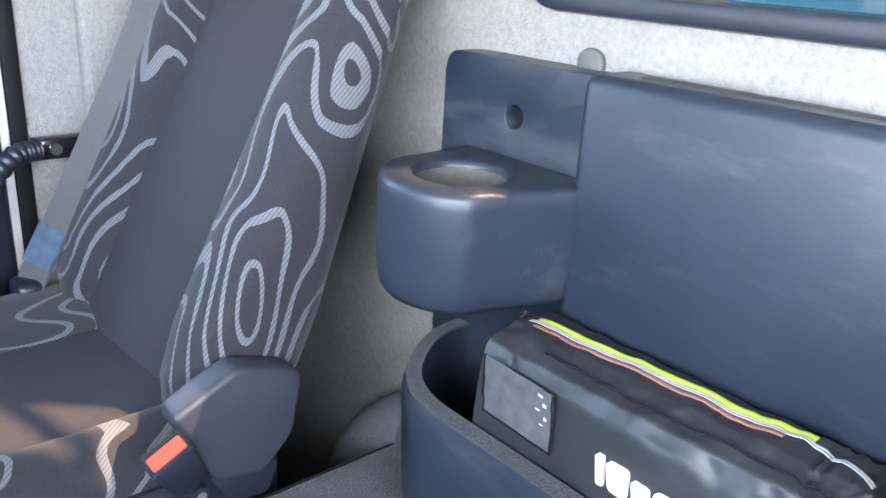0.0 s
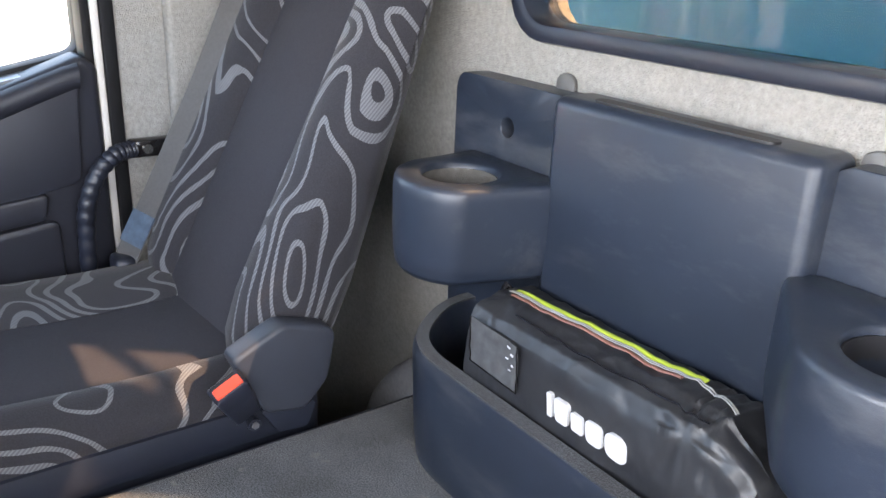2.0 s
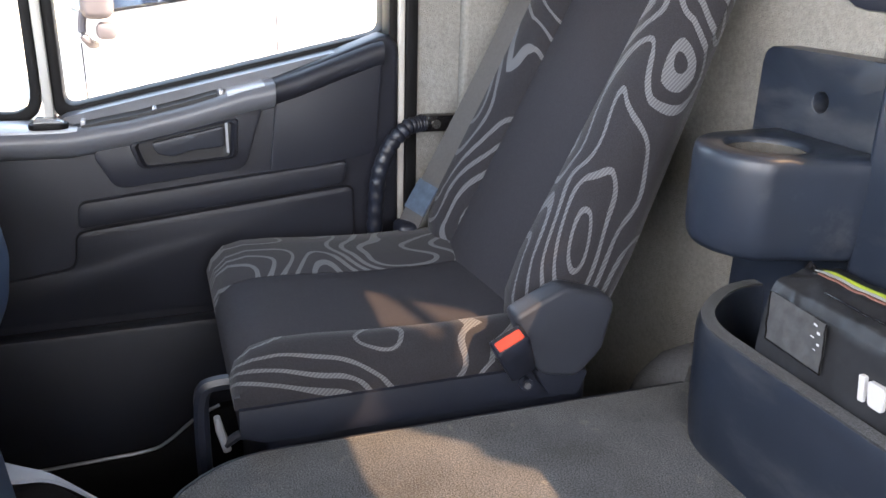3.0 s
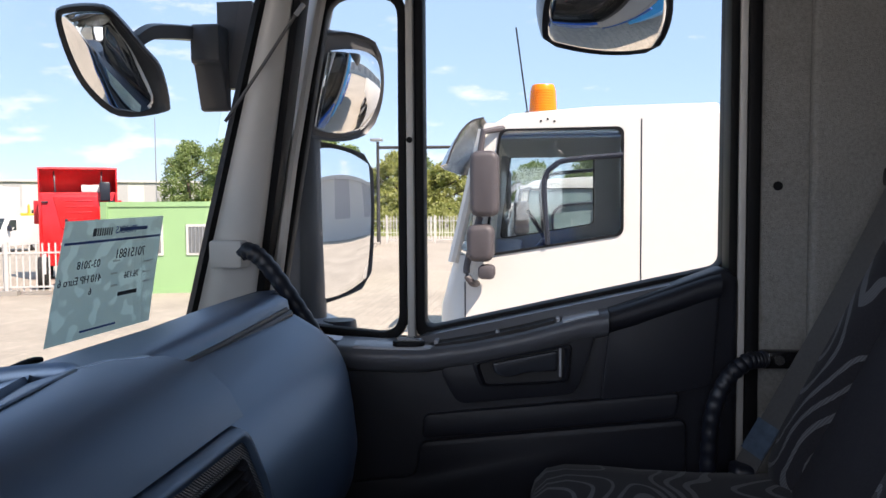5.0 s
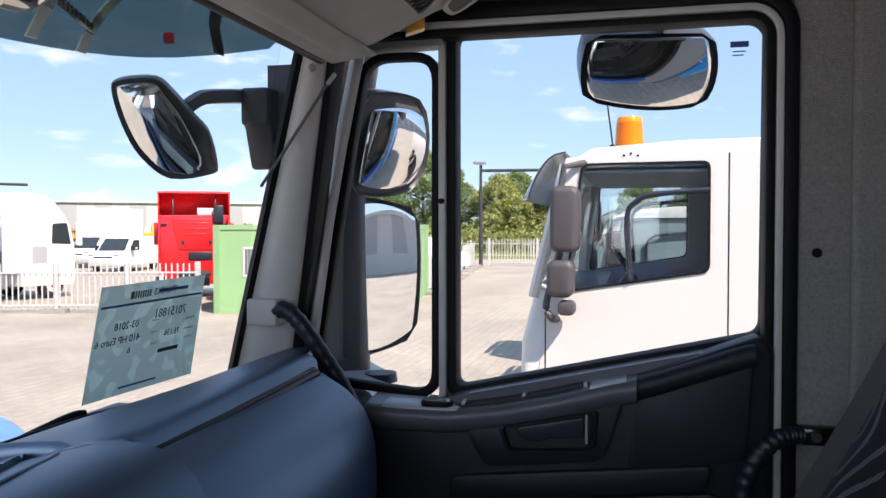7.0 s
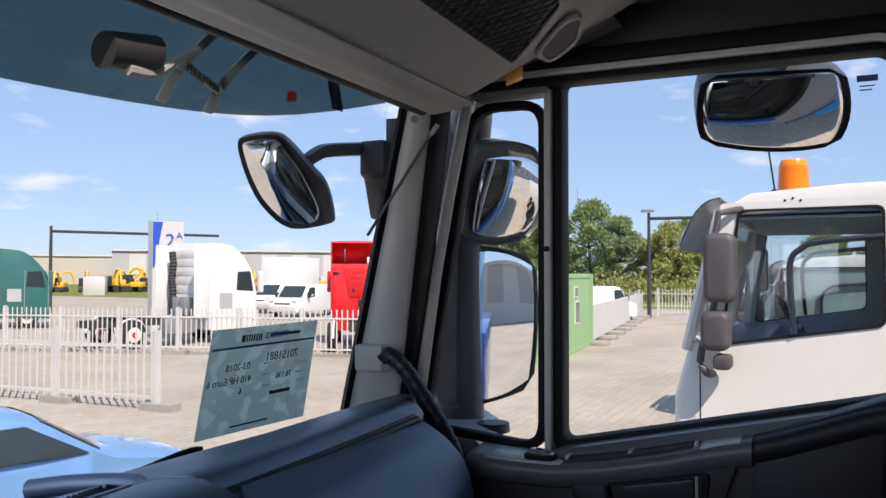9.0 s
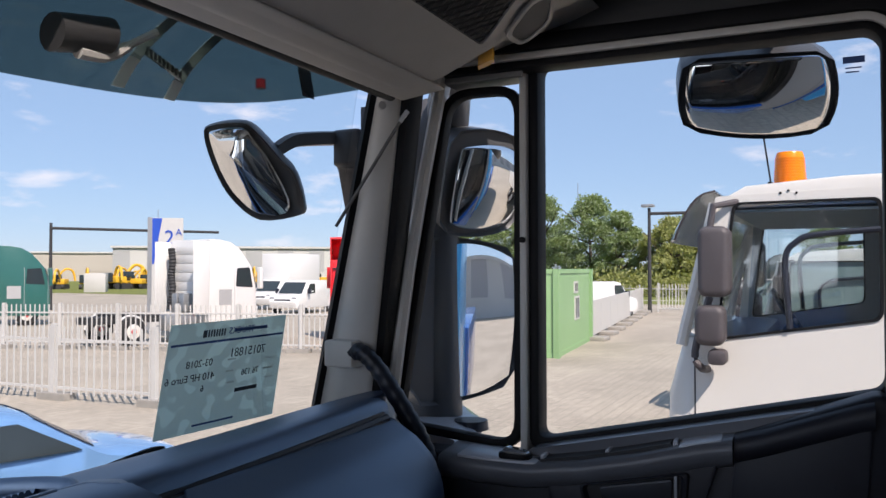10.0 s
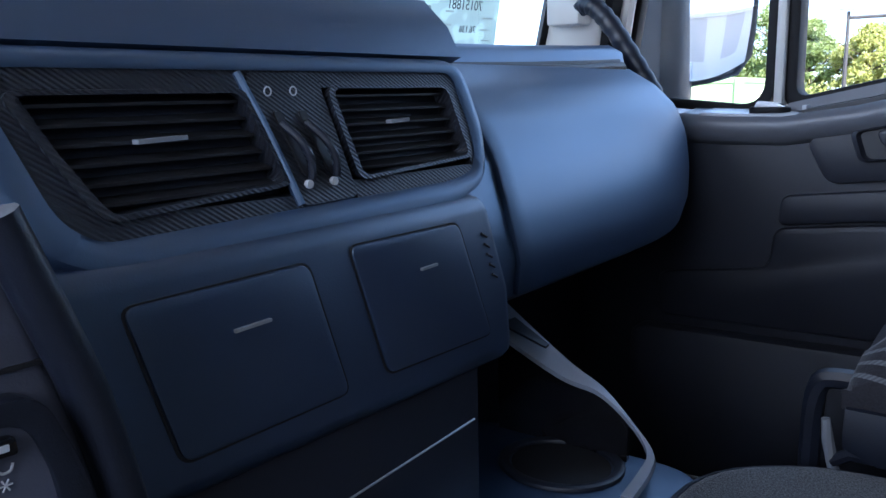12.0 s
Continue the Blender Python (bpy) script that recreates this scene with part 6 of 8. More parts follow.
for k in range(3):
    bm = B()
    prism(bm, round_poly([(-0.262, 2.1245 - 0.034 * k), (-0.2195, 2.1225 - 0.034 * k), (-0.2190, 2.1150 - 0.034 * k), (-0.262, 2.1165 - 0.034 * k)], 0.002), "y", 1.154, 1.16)
    soften(bm, 0.002)
    sw = part("switch", bm, M["gloss_black"], sp)
    for dx_ in (0.0, 0.012):
        part("mark", boxed(-0.2385 + dx_, -0.2350 + dx_, 1.1530, 1.1541, 2.1180 - 0.034 * k, 2.1205 - 0.034 * k), M["white_print"], sw)

for a in (0, 60, 120):
    bm = B()
    c, d = Vector((-0.2240, 1.1578, 2.1030)), Vector((math.cos(radians(a)), 0, math.sin(radians(a)))) * 0.0026
    tube(bm, [c - d, c + d], 0.0004, 5)
    part("snowflake_mark", bm, M["white_print"], sp)
bm = B()
tube(bm, curve_pts([(-0.2270, 1.1578, 2.1100), (-0.2245, 1.1578, 2.1080), (-0.2215, 1.1578, 2.1085), (-0.2205, 1.1578, 2.1110)], 4), 0.0006, 5)
part("airflow_mark", bm, M["white_print"], sp)
part("panel_seam", boxed(-0.60, -0.196, 1.1665, 1.170, 2.1435, 2.1455), M["vent"], sp)

# low console with the cup holder
lc = thing("cup_console", "dark low console with a cup holder and pale edge", "console", (0.34, 1.2, FLOOR_Z))
bm = B()
prism(bm, round_poly([(0.215, 1.06), (0.36, 1.075), (0.405, 1.12), (0.40, 1.36), (0.215, 1.40)], 0.03), "z", FLOOR_Z, 1.872)
soften(bm, 0.008)
part("body", bm, M["dash"], lc)
bm = B()
ring(bm, [(0.338 + 0.060 * math.cos(a), 1.225 + 0.066 * math.sin(a)) for a in [2 * math.pi * k / 28 for k in range(28)]],
     [(0.338 + 0.048 * math.cos(a), 1.225 + 0.054 * math.sin(a)) for a in [2 * math.pi * k / 28 for k in range(28)]], "z", 1.870, 1.877)
soften(bm, 0.003)
part("cup_ring", bm, M["dash_low"], lc, "raised cup holder ring")
# Flush black disc paints the shaded depth of the cup hole.
bm = B()
prism(bm, [(0.338 + 0.046 * math.cos(a), 1.225 + 0.052 * math.sin(a)) for a in [2 * math.pi * k / 28 for k in range(28)]], "z", 1.871, 1.8735)
part("cup_well", bm, M["vent"], lc)
bm = B()
rows = []
edge = curve_pts([(0.390, 1.325, 2.020), (0.390, 1.246, 1.966), (0.390, 1.203, 1.943), (0.388, 1.168, 1.912), (0.370, 1.140, 1.896), (0.335, 1.128, 1.892), (0.28, 1.122, 1.890)], 6)
inward = curve_pts([(-0.046, 0.0, -0.012), (-0.024, 0.0, -0.008), (-0.010, 0.0, -0.002), (-0.003, 0.001, 0.0), (-0.004, 0.005, 0.0), (-0.001, 0.010, 0.0), (0.0, 0.011, 0.0)], 6)
for p, q in zip(edge, inward):
    rows.append([p + q, p, p + Vector((0.002, -0.001, -0.005)), p + q + Vector((0.0, 0.0, -0.005))])
loft(bm, rows)
ed = part("side_edge", bm, M["satin_edge"], lc, "pale satin edge")
bm = B()
loft(bm, [[(0.352, 1.306, z + 0.0035), (0.372, 1.300, z + 0.006), (0.378, 1.262, z - 0.019), (0.371, 1.262, z - 0.0205)] for z in (2.0005, 2.003)])
part("slot", bm, M["dash_low"], ed, "dark slot in the edge")
bm = B()
rows = []
for x, y, z in curve_pts([(0.384, 1.330, 2.000), (0.383, 1.244, 1.960), (0.383, 1.204, 1.937), (0.380, 1.172, 1.907)], 6):
    rows.append([(x, y, z), (x + 0.010, y + 0.002, z), (x + 0.012, y + 0.002, 1.80), (x, y, 1.80)])
loft(bm, rows)
part("outer_wall", bm, M["gloss_black"], lc)

# --------------------------------------------------- price sheet on windscreen
def sheet_mat(name, col, fade):
    m = bpy.data.materials.new(name)
    m.use_nodes = True
    n, l = m.node_tree.nodes, m.node_tree.links
    n.clear()
    o = n.new("ShaderNodeOutputMaterial")
    t = n.new("ShaderNodeBsdfTranslucent")
    d = n.new("ShaderNodeBsdfDiffuse")
    tx = n.new("ShaderNodeTexCoord")
    no = n.new("ShaderNodeTexNoise")
    no.inputs["Scale"].default_value, no.inputs["Detail"].default_value = 36, 0.0
    l.new(tx.outputs["Object"], no.inputs["Vector"])
    ra = n.new("ShaderNodeValToRGB")
    ra.color_ramp.elements[0].position, ra.color_ramp.elements[1].position = 0.55, 0.62
    ra.color_ramp.elements[0].color = (*col, 1)
    ra.color_ramp.elements[1].color = (*[c * fade for c in col], 1)
    l.new(no.outputs["Fac"], ra.inputs["Fac"])
    for q in (t, d):
        l.new(ra.outputs["Color"], q.inputs["Color"])
    x = n.new("ShaderNodeMixShader")
    x.inputs[0].default_value = 0.72
    l.new(d.outputs[0], x.inputs[1])
    l.new(t.outputs[0], x.inputs[2])
    l.new(x.outputs[0], o.inputs["Surface"])
    return m


M["sheet"] = sheet_mat("damp_printed_sheet", (0.66, 0.75, 0.71), 1.17)
SH = [Vector((0.658, 1.702, 2.459)), Vector((0.955, 1.684, 2.463)), Vector((0.960, 1.722, 2.262)), Vector((0.668, 1.752, 2.258))]


def on_sheet(u, v, off=0.0):
    """u from the left edge to the right as seen from inside, v downwards; off towards the cab."""
    p = SH[0].lerp(SH[1], u).lerp(SH[3].lerp(SH[2], u), v)
    return p + Vector((-0.15, -1, -0.2)).normalized() * off


ps = thing("price_sheet", "damp landscape information sheet taped inside the windscreen", "paper sheet", SH[3])
bm = B()
sheet(bm, lambda u, v: on_sheet(u, v, 0.0), 10, 8, 0.0005)
part("sheet", bm, M["sheet"], ps)


def sheet_bar(u0, u1, v0, v1, material, name="print_bar"):
    bm = B()
    loft(bm, [[on_sheet(u, v, d) for u, v in ((u0, v0), (u1, v0), (u1, v1), (u0, v1))] for d in (0.0010, 0.0016)])
    part(name, bm, material, ps)


sheet_bar(0.02, 0.985, 0.170, 0.190, M["ink_blue"], "rule")
sheet_bar(0.52, 0.82, 0.080, 0.110, M["ink_blue"])
sheet_bar(0.26, 0.29, 0.07, 0.135, M["ink"])
for k in range(7):
    sheet_bar(0.30 + 0.022 * k, 0.311 + 0.022 * k, 0.07, 0.135, M["ink"])
sheet_bar(0.60, 0.80, 0.655, 0.690, M["ink"])
sheet_bar(0.28, 0.62, 0.925, 0.942, M["ink_blue"])
for u, v, w in ((0.84, 0.40, 0.10), (0.84, 0.50, 0.09), (0.50, 0.36, 0.07), (0.50, 0.47, 0.06), (0.86, 0.59, 0.08), (0.52, 0.58, 0.06)):
    sheet_bar(u, u + w, v, v + 0.014, M["patch"], "faint_line")


def sheet_text(text, u, v, size, material):
    """Printed words; the sheet faces outwards, so they read mirrored from inside."""
    cu = bpy.data.curves.new("words", "FONT")
    cu.body, cu.size, cu.extrude, cu.align_x = text, size, 0.0002, "LEFT"
    ob = new("print", cu)
    me = bpy.data.meshes.new_from_object(ob.evaluated_get(bpy.context.evaluated_depsgraph_get()))
    bpy.data.objects.remove(ob)
    for vv in me.vertices:
        vv.co = on_sheet(u - vv.co.x / 0.297, v - vv.co.y / 0.205, 0.0018 + vv.co.z)
    me.materials.append(material)
    tw = new("print", me)
    tw.parent = ps
    tw.matrix_parent_inverse = ps.matrix_basis.inverted()


sheet_text("70151881", 0.83, 0.345, 0.024, M["ink"])
sheet_text("03-2018", 0.37, 0.395, 0.019, M["ink"])
sheet_text("76.136", 0.79, 0.535, 0.017, M["ink"])
sheet_text("410 HP Euro 6", 0.40, 0.520, 0.019, M["ink"])
sheet_text("6", 0.33, 0.625, 0.017, M["ink"])
sheet_text("TRUCKS", 0.70, 0.125, 0.018, M["ink_blue"])

# -------------------------------------------------------- mirrors and sun visor


def convex(bm, corners, r, bulge, depth, nrm):
    """A bulged mirror plate; corners are four points in order."""
    c = [Vector(p) for p in corners]
    n_ = Vector(nrm).normalized()
    nu = 20
    grid = []
    for i in range(nu + 1):
        row = []
        for j in range(nu + 1):
            # squircle mapping keeps the corners round
            u, v = 2 * i / nu - 1, 2 * j / nu - 1
            k = r
            uu = u * math.sqrt(max(0, 1 - k * v * v / 2))
            vv = v * math.sqrt(max(0, 1 - k * u * u / 2))
            a, b = (uu + 1) / 2, (vv + 1) / 2
            p = c[0].lerp(c[1], a).lerp(c[3].lerp(c[2], a), b)
            row.append(p + n_ * bulge * (1 - (u * u + v * v) / 2))
        grid.append(row)
    vs = [[bm.verts.new(p) for p in row] for row in grid]
    bk = [[bm.verts.new(p - n_ * depth) for p in row] for row in grid]
    for i in range(nu):
        for j in range(nu):
            bm.faces.new((vs[i][j], vs[i + 1][j], vs[i + 1][j + 1], vs[i][j + 1]))
            bm.faces.new((bk[i][j], bk[i][j + 1], bk[i + 1][j + 1], bk[i + 1][j]))
    rim = [(i, 0) for i in range(nu)] + [(nu, j) for j in range(nu)] + [(i, nu) for i in range(nu, 0, -1)] + [(0, j) for j in range(nu, 0, -1)]
    for (i, j), (k, l_) in zip(rim, rim[1:] + rim[:1]):
        bm.faces.new((vs[i][j], vs[k][l_], bk[k][l_], bk[i][j]))


def grow4(corners, k):
    c = sum((Vector(p) for p in corners), Vector()) / 4
    return [Vector(p) + (Vector(p) - c).normalized() * k for p in corners]


def casing(bm, corners, r, nrm, back, taper, k=0.012, bulge=0.0):
    """A mirror housing behind a plate."""
    n_ = Vector(nrm).normalized()
    c = sum((Vector(p) for p in corners), Vector()) / 4
    rows = []
    m = 28

    def loop(cs, off):
        out = []
        for i in range(m):
            a = 2 * math.pi * i / m
            u, v = math.cos(a), math.sin(a)
            s_ = 1 / max(abs(u), abs(v))
            uq, vq = u * s_, v * s_
            uu = uq * math.sqrt(max(0, 1 - r * vq * vq / 2))
            vv = vq * math.sqrt(max(0, 1 - r * uq * uq / 2))
            a_, b_ = (uu + 1) / 2, (vv + 1) / 2
            out.append(cs[0].lerp(cs[1], a_).lerp(cs[3].lerp(cs[2], a_), b_) + n_ * (off + (bulge * (1 - (uq * uq + vq * vq) / 2) if off > -0.02 else 0.0)))
        return out

    g = grow4(corners, k)
    g2 = grow4(corners, k * 0.35)
    sh = lambda f: [c + (p - c) * f for p in g]
    rows = [loop(g2, -0.006), loop(g2, -0.003), loop(g, 0.004), loop(g, -0.012), loop(sh(0.97), -back * 0.5), loop(sh(taper), -back * 0.9), loop(sh(taper * 0.6), -back)]
    loft(bm, rows)


# main side mirror
sm = thing("side_mirror", "large black side mirror with two glasses on the cab", "mirror", (1.25, 1.55, 2.15))
main = [(1.296, 1.493, 2.626), (1.458, 1.386, 2.591), (1.446, 1.393, 2.29), (1.287, 1.498, 2.248)]
wide = [(1.254, 1.444, 2.838), (1.406, 1.344, 2.838), (1.439, 1.383, 2.663), (1.284, 1.494, 2.64)]
main_h = [(1.232, 1.534, 2.627), (1.464, 1.382, 2.599), (1.454, 1.388, 2.281), (1.215, 1.546, 2.245)]
wide_h = [(1.234, 1.45, 2.861), (1.391, 1.346, 2.86), (1.451, 1.378, 2.655), (1.271, 1.506, 2.632)]
# both glasses face backwards and inwards
N_MAIN = (-0.55, -0.835, 0.0)
N_WIDE = (-0.53, -0.80, -0.28)
bm = B()
casing(bm, main_h, 0.30, N_MAIN, 0.15, 0.78, 0.014)
part("main_housing", bm, M["mirror_grey"], sm, "black moulded housing", smooth=60)
bm = B()
casing(bm, wide_h, 0.5, N_WIDE, 0.12, 0.7, 0.014, 0.030)
part("wide_housing", bm, M["mirror_grey"], sm, "black moulded housing", smooth=60)
bm = B()
convex(bm, main, 0.35, 0.006, 0.003, N_MAIN)
for v in bm.verts:
    v.co += Vector(N_MAIN).normalized() * 0.006
part("main_glass", bm, M["mirror"], sm, "tall mirror glass", smooth=80)
bm = B()
convex(bm, wide, 0.5, 0.030, 0.003, N_WIDE)
for v in bm.verts:
    v.co += Vector(N_WIDE).normalized() * 0.006
part("wide_glass", bm, M["mirror"], sm, "bulged wide-angle mirror glass", smooth=80)
bm = B()
rows = []
for z, w in ((2.17, 0.9), (2.20, 1.0), (2.30, 1.0), (2.60, 0.95), (2.85, 0.85), (2.95, 0.6)):
    cx, cy = 1.35, 1.565
    rows.append([(cx + 0.07 * w * math.cos(a) + 0.03 * math.sin(a), cy + 0.10 * w * math.sin(a), z) for a in [2 * math.pi * k / 18 for k in range(18)]])
loft(bm, rows)
part("mirror_back", bm, M["mirror_grey"], sm, "curved black housing back", smooth=60)
bm = B()
rows = []
for x, y, z, w in ((1.16, 1.50, 2.185, 0.10), (1.25, 1.50, 2.190, 0.11), (1.36, 1.52, 2.195, 0.10), (1.44, 1.56, 2.20, 0.07)):
    rows.append([(x, y + w * math.cos(a), z + 0.030 * math.sin(a)) for a in [2 * math.pi * k / 14 for k in range(14)]])
loft(bm, rows)
foot = part("mirror_foot", bm, M["plate"], sm, "grey mirror foot", smooth=60)
bm = B()
tube(bm, [(1.285, 1.425, 2.199), (1.285, 1.425, 2.219)], [0.040, 0.037], 18)
part("foot_cap", bm, M["dash_low"], sm)
bm = B()
tube(bm, curve_pts([(1.15, 1.43, 2.985), (1.21, 1.45, 2.975), (1.27, 1.47, 2.95), (1.33, 1.50, 2.90)], 4), [0.035] * 4 + [0.045] * 5 + [0.05] * 4, 12)
part("upper_arm", bm, M["mirror_grey"], sm, "black upper mirror arm")

# kerb mirror above the door window
km = thing("kerb_mirror", "rounded rectangular kerb mirror hung above the door window", "mirror", (1.32, 0.83, 3.0))
kerb = [(1.217, 0.953, 2.959), (1.298, 0.688, 2.967), (1.418, 0.701, 2.827), (1.322, 0.967, 2.836)]
N_K = (-0.72, -0.24, -0.64)
bm = B()
casing(bm, grow4(kerb, 0.006), 0.40, N_K, 0.10, 0.75, 0.006, 0.030)
part("housing", bm, M["mirror_case"], km, smooth=60)
bm = B()
convex(bm, grow4(kerb, -0.004), 0.36, 0.030, 0.003, N_K)
for v in bm.verts:
    v.co += Vector(N_K).normalized() * 0.006
part("glass", bm, M["mirror"], km, "bulged mirror glass", smooth=80)
bm = B()
tube(bm, curve_pts([(1.14, 0.75, 3.05), (1.24, 0.76, 3.06), (1.32, 0.80, 3.0)], 4), 0.025, 10)
part("arm", bm, M["mirror_case"], km)

# front mirror on its arm ahead of the windscreen
fm = thing("front_mirror", "oval front mirror on a black arm ahead of the windscreen", "mirror", (1.12, 1.80, 2.8))
N_F = Vector((-0.846, -0.40, -0.37)).normalized()
glass_edge = [(0.926, 1.862, 2.831), (0.927, 1.846, 2.845), (0.949, 1.791, 2.849), (0.966, 1.775, 2.826), (1.002, 1.752, 2.772), (1.046, 1.738, 2.685), (1.024, 1.801, 2.669), (0.989, 1.841, 2.709), (0.957, 1.858, 2.763)]
shell_edge = [(0.921, 1.868, 2.832), (0.922, 1.849, 2.852), (0.949, 1.788, 2.857), (0.974, 1.762, 2.831), (1.008, 1.735, 2.785), (1.032, 1.716, 2.752), (1.058, 1.713, 2.690), (1.060, 1.726, 2.670), (1.026, 1.804, 2.660), (0.986, 1.847, 2.703), (0.952, 1.865, 2.762)]


def smooth_loop(pts, k=4):
    """A rounded closed line through the given points."""
    q = [Vector(p) for p in pts]
    m = len(q)
    out = []
    for i in range(m):
        p0, p1, p2, p3 = q[i - 1], q[i], q[(i + 1) % m], q[(i + 2) % m]
        for j in range(k):
            f = j / k
            out.append(0.5 * (2 * p1 + (p2 - p0) * f + (2 * p0 - 5 * p1 + 4 * p2 - p3) * f * f + (3 * p1 - p0 - 3 * p2 + p3) * f ** 3))
    return out


def domed(bm, edge, nrm, steps):
    """Skins shrinking copies of a loop, each pushed along the normal."""
    c = sum(edge, Vector()) / len(edge)
    loft(bm, [[c + (p - c) * sc + nrm * off for p in edge] for sc, off in steps])


bm = B()
domed(bm, smooth_loop(shell_edge), N_F, [(0.88, -0.006), (0.93, 0.001), (0.99, 0.004), (1.01, -0.004), (1.0, -0.025), (0.88, -0.055), (0.6, -0.078), (0.25, -0.085)])
part("housing", bm, M["mirror_case"], fm, smooth=60)
bm = B()
domed(bm, smooth_loop(glass_edge), N_F, [(0.975, -0.003)] + [(r, 0.003 + 0.020 * (1 - r * r)) for r in [0.985 - 0.065 * k for k in range(15)]] + [(0.01, 0.023)])
part("glass", bm, M["mirror"], fm, "strongly bulged mirror glass", smooth=80)
bm = B()
loft(bm, [[p + Vector((0.0, dy, dz)) for dy, dz in ((-0.012, -0.015), (0.012, -0.017), (0.014, 0.008), (0.004, 0.016), (-0.012, 0.012))] for p in curve_pts([(1.035, 1.775, 2.808), (1.070, 1.768, 2.830), (1.10, 1.760, 2.841), (1.16, 1.732, 2.851), (1.235, 1.700, 2.860)], 5)])
part("arm", bm, M["mirror_case"], fm, "black mirror arm")
bm = B()
prism(bm, round_poly([(1.178, 2.872), (1.250, 2.872), (1.250, 2.690), (1.228, 2.690), (1.196, 2.785), (1.178, 2.790)], 0.01), "y", 1.655, 1.720)
soften(bm, 0.006)
part("arm_base", bm, M["mirror_case"], fm)
bm = B()
box(bm, 1.235, 1.262, 1.60, 1.68, 2.74, 2.93)
part("base_plate", bm, M["mirror_case"], fm)

# outside sun visor over the windscreen
vz = thing("sun_visor", "smoked green acrylic sun visor above the windscreen", "sun visor", (0, 1.85, 2.95))


def visor_pt(u, v):
    x = 1.14 * (2 * u - 1)
    a = abs(x) / 1.14
    y = 1.93 - 0.13 * a ** 2.2 - 0.17 * a ** 10
    zlow = 2.868 + 0.028 * a ** 2 + 0.05 * a ** 8
    return (x * (1 - 0.02 * v), y - 0.20 * v - 0.05 * v * v, zlow + (3.10 - zlow) * v)


bm = B()
sheet(bm, visor_pt, 36, 6, 0.004)
part("screen", bm, M["visor"], vz, "smoked acrylic sheet", smooth=60)
for xb in (-0.72, -0.60, 0.665, 0.79):
    bm = B()
    loft(bm, [[p + Vector((dx, dy, 0)) for dx, dy in ((-0.013, 0.0), (0.013, 0.0), (0.013, 0.004), (-0.013, 0.004))] for p in curve_pts([(xb, 1.835, 2.878), (xb + 0.035, 1.828, 2.94), (xb + 0.085, 1.80, 3.01), (xb + 0.11, 1.72, 3.07)], 4)])
    part("stay", bm, M["visor_stay"], vz, "pale flat stay")
bm = B()
loft(bm, [[p + Vector((0, dy, dz)) for dy, dz in ((0, -0.008), (0, 0.008), (0.004, 0.008), (0.004, -0.008))] for p in (Vector((0.715, 1.826, 2.957)), Vector((0.805, 1.822, 2.925)))])
part("ribbed_strip", bm, M["visor_stay"], vz, "pale ribbed strip")
for k in range(9):
    p = Vector((0.715, 1.824, 2.957)).lerp(Vector((0.805, 1.820, 2.925)), (k + 0.5) / 9)
    part("rib", boxed(p.x - 0.0022, p.x + 0.0022, p.y - 0.003, p.y + 0.001, p.z - 0.007, p.z + 0.007), M["header_dark"], vz)
bm = B()
loft(bm, [[(x, y + 0.03 * math.cos(a), z + 0.032 * math.sin(a)) for a in [2 * math.pi * k / 14 for k in range(14)]] for x, y, z in ((0.50, 1.80, 2.928), (0.53, 1.80, 2.934), (0.60, 1.79, 2.945))])
part("marker_lamp", bm, M["header_dark"], vz, "dark marker lamp behind the visor")
bm = B()
tube(bm, curve_pts([(0.54, 1.79, 2.905), (0.60, 1.79, 2.912), (0.64, 1.78, 2.94), (0.68, 1.76, 2.97)], 5), [0.012] * 5 + [0.01] * 5 + [0.007] * 6, 8)
part("lamp_bracket", bm, M["header"], vz, "curved grey lamp bracket")
bm = B()
tube(bm, [(1.02, 1.80, 2.942), (1.02, 1.80, 2.962)], 0.011, 12)
part("red_marker", bm, M["red_paint"], vz, "small red marker lamp")
bm = B()
loft(bm, [[p + Vector((dx, 0, dz)) for dx, dz in ((-0.022, 0), (0.022, 0), (0.022, 0.012), (-0.022, 0.012))] for p in (Vector((1.055, 1.70, 3.05)), Vector((1.065, 1.72, 2.98)), Vector((1.075, 1.715, 2.925)))])
part("end_bracket", bm, M["header_dark"], vz, "dark end bracket")

# -------------------------------------------------------------------- outdoors
G = GROUND_Z
bm = B()
bmesh.ops.create_grid(bm, x_segments=2, y_segments=2, size=900)
for v in bm.verts:
    v.co.z = G
solid("ground", bm, M["paving"], "sunlit buff brick paving of a yard", "paving", kind="structure")
bm = B()
prism(bm, [(62, -60), (900, -60), (900, 700), (60, 700), (66, 80), (62, 30)], "z", G, G + 0.02)
solid("verge", bm, M["grass"], "rough green and straw grass verge", "grass", kind="stuff")


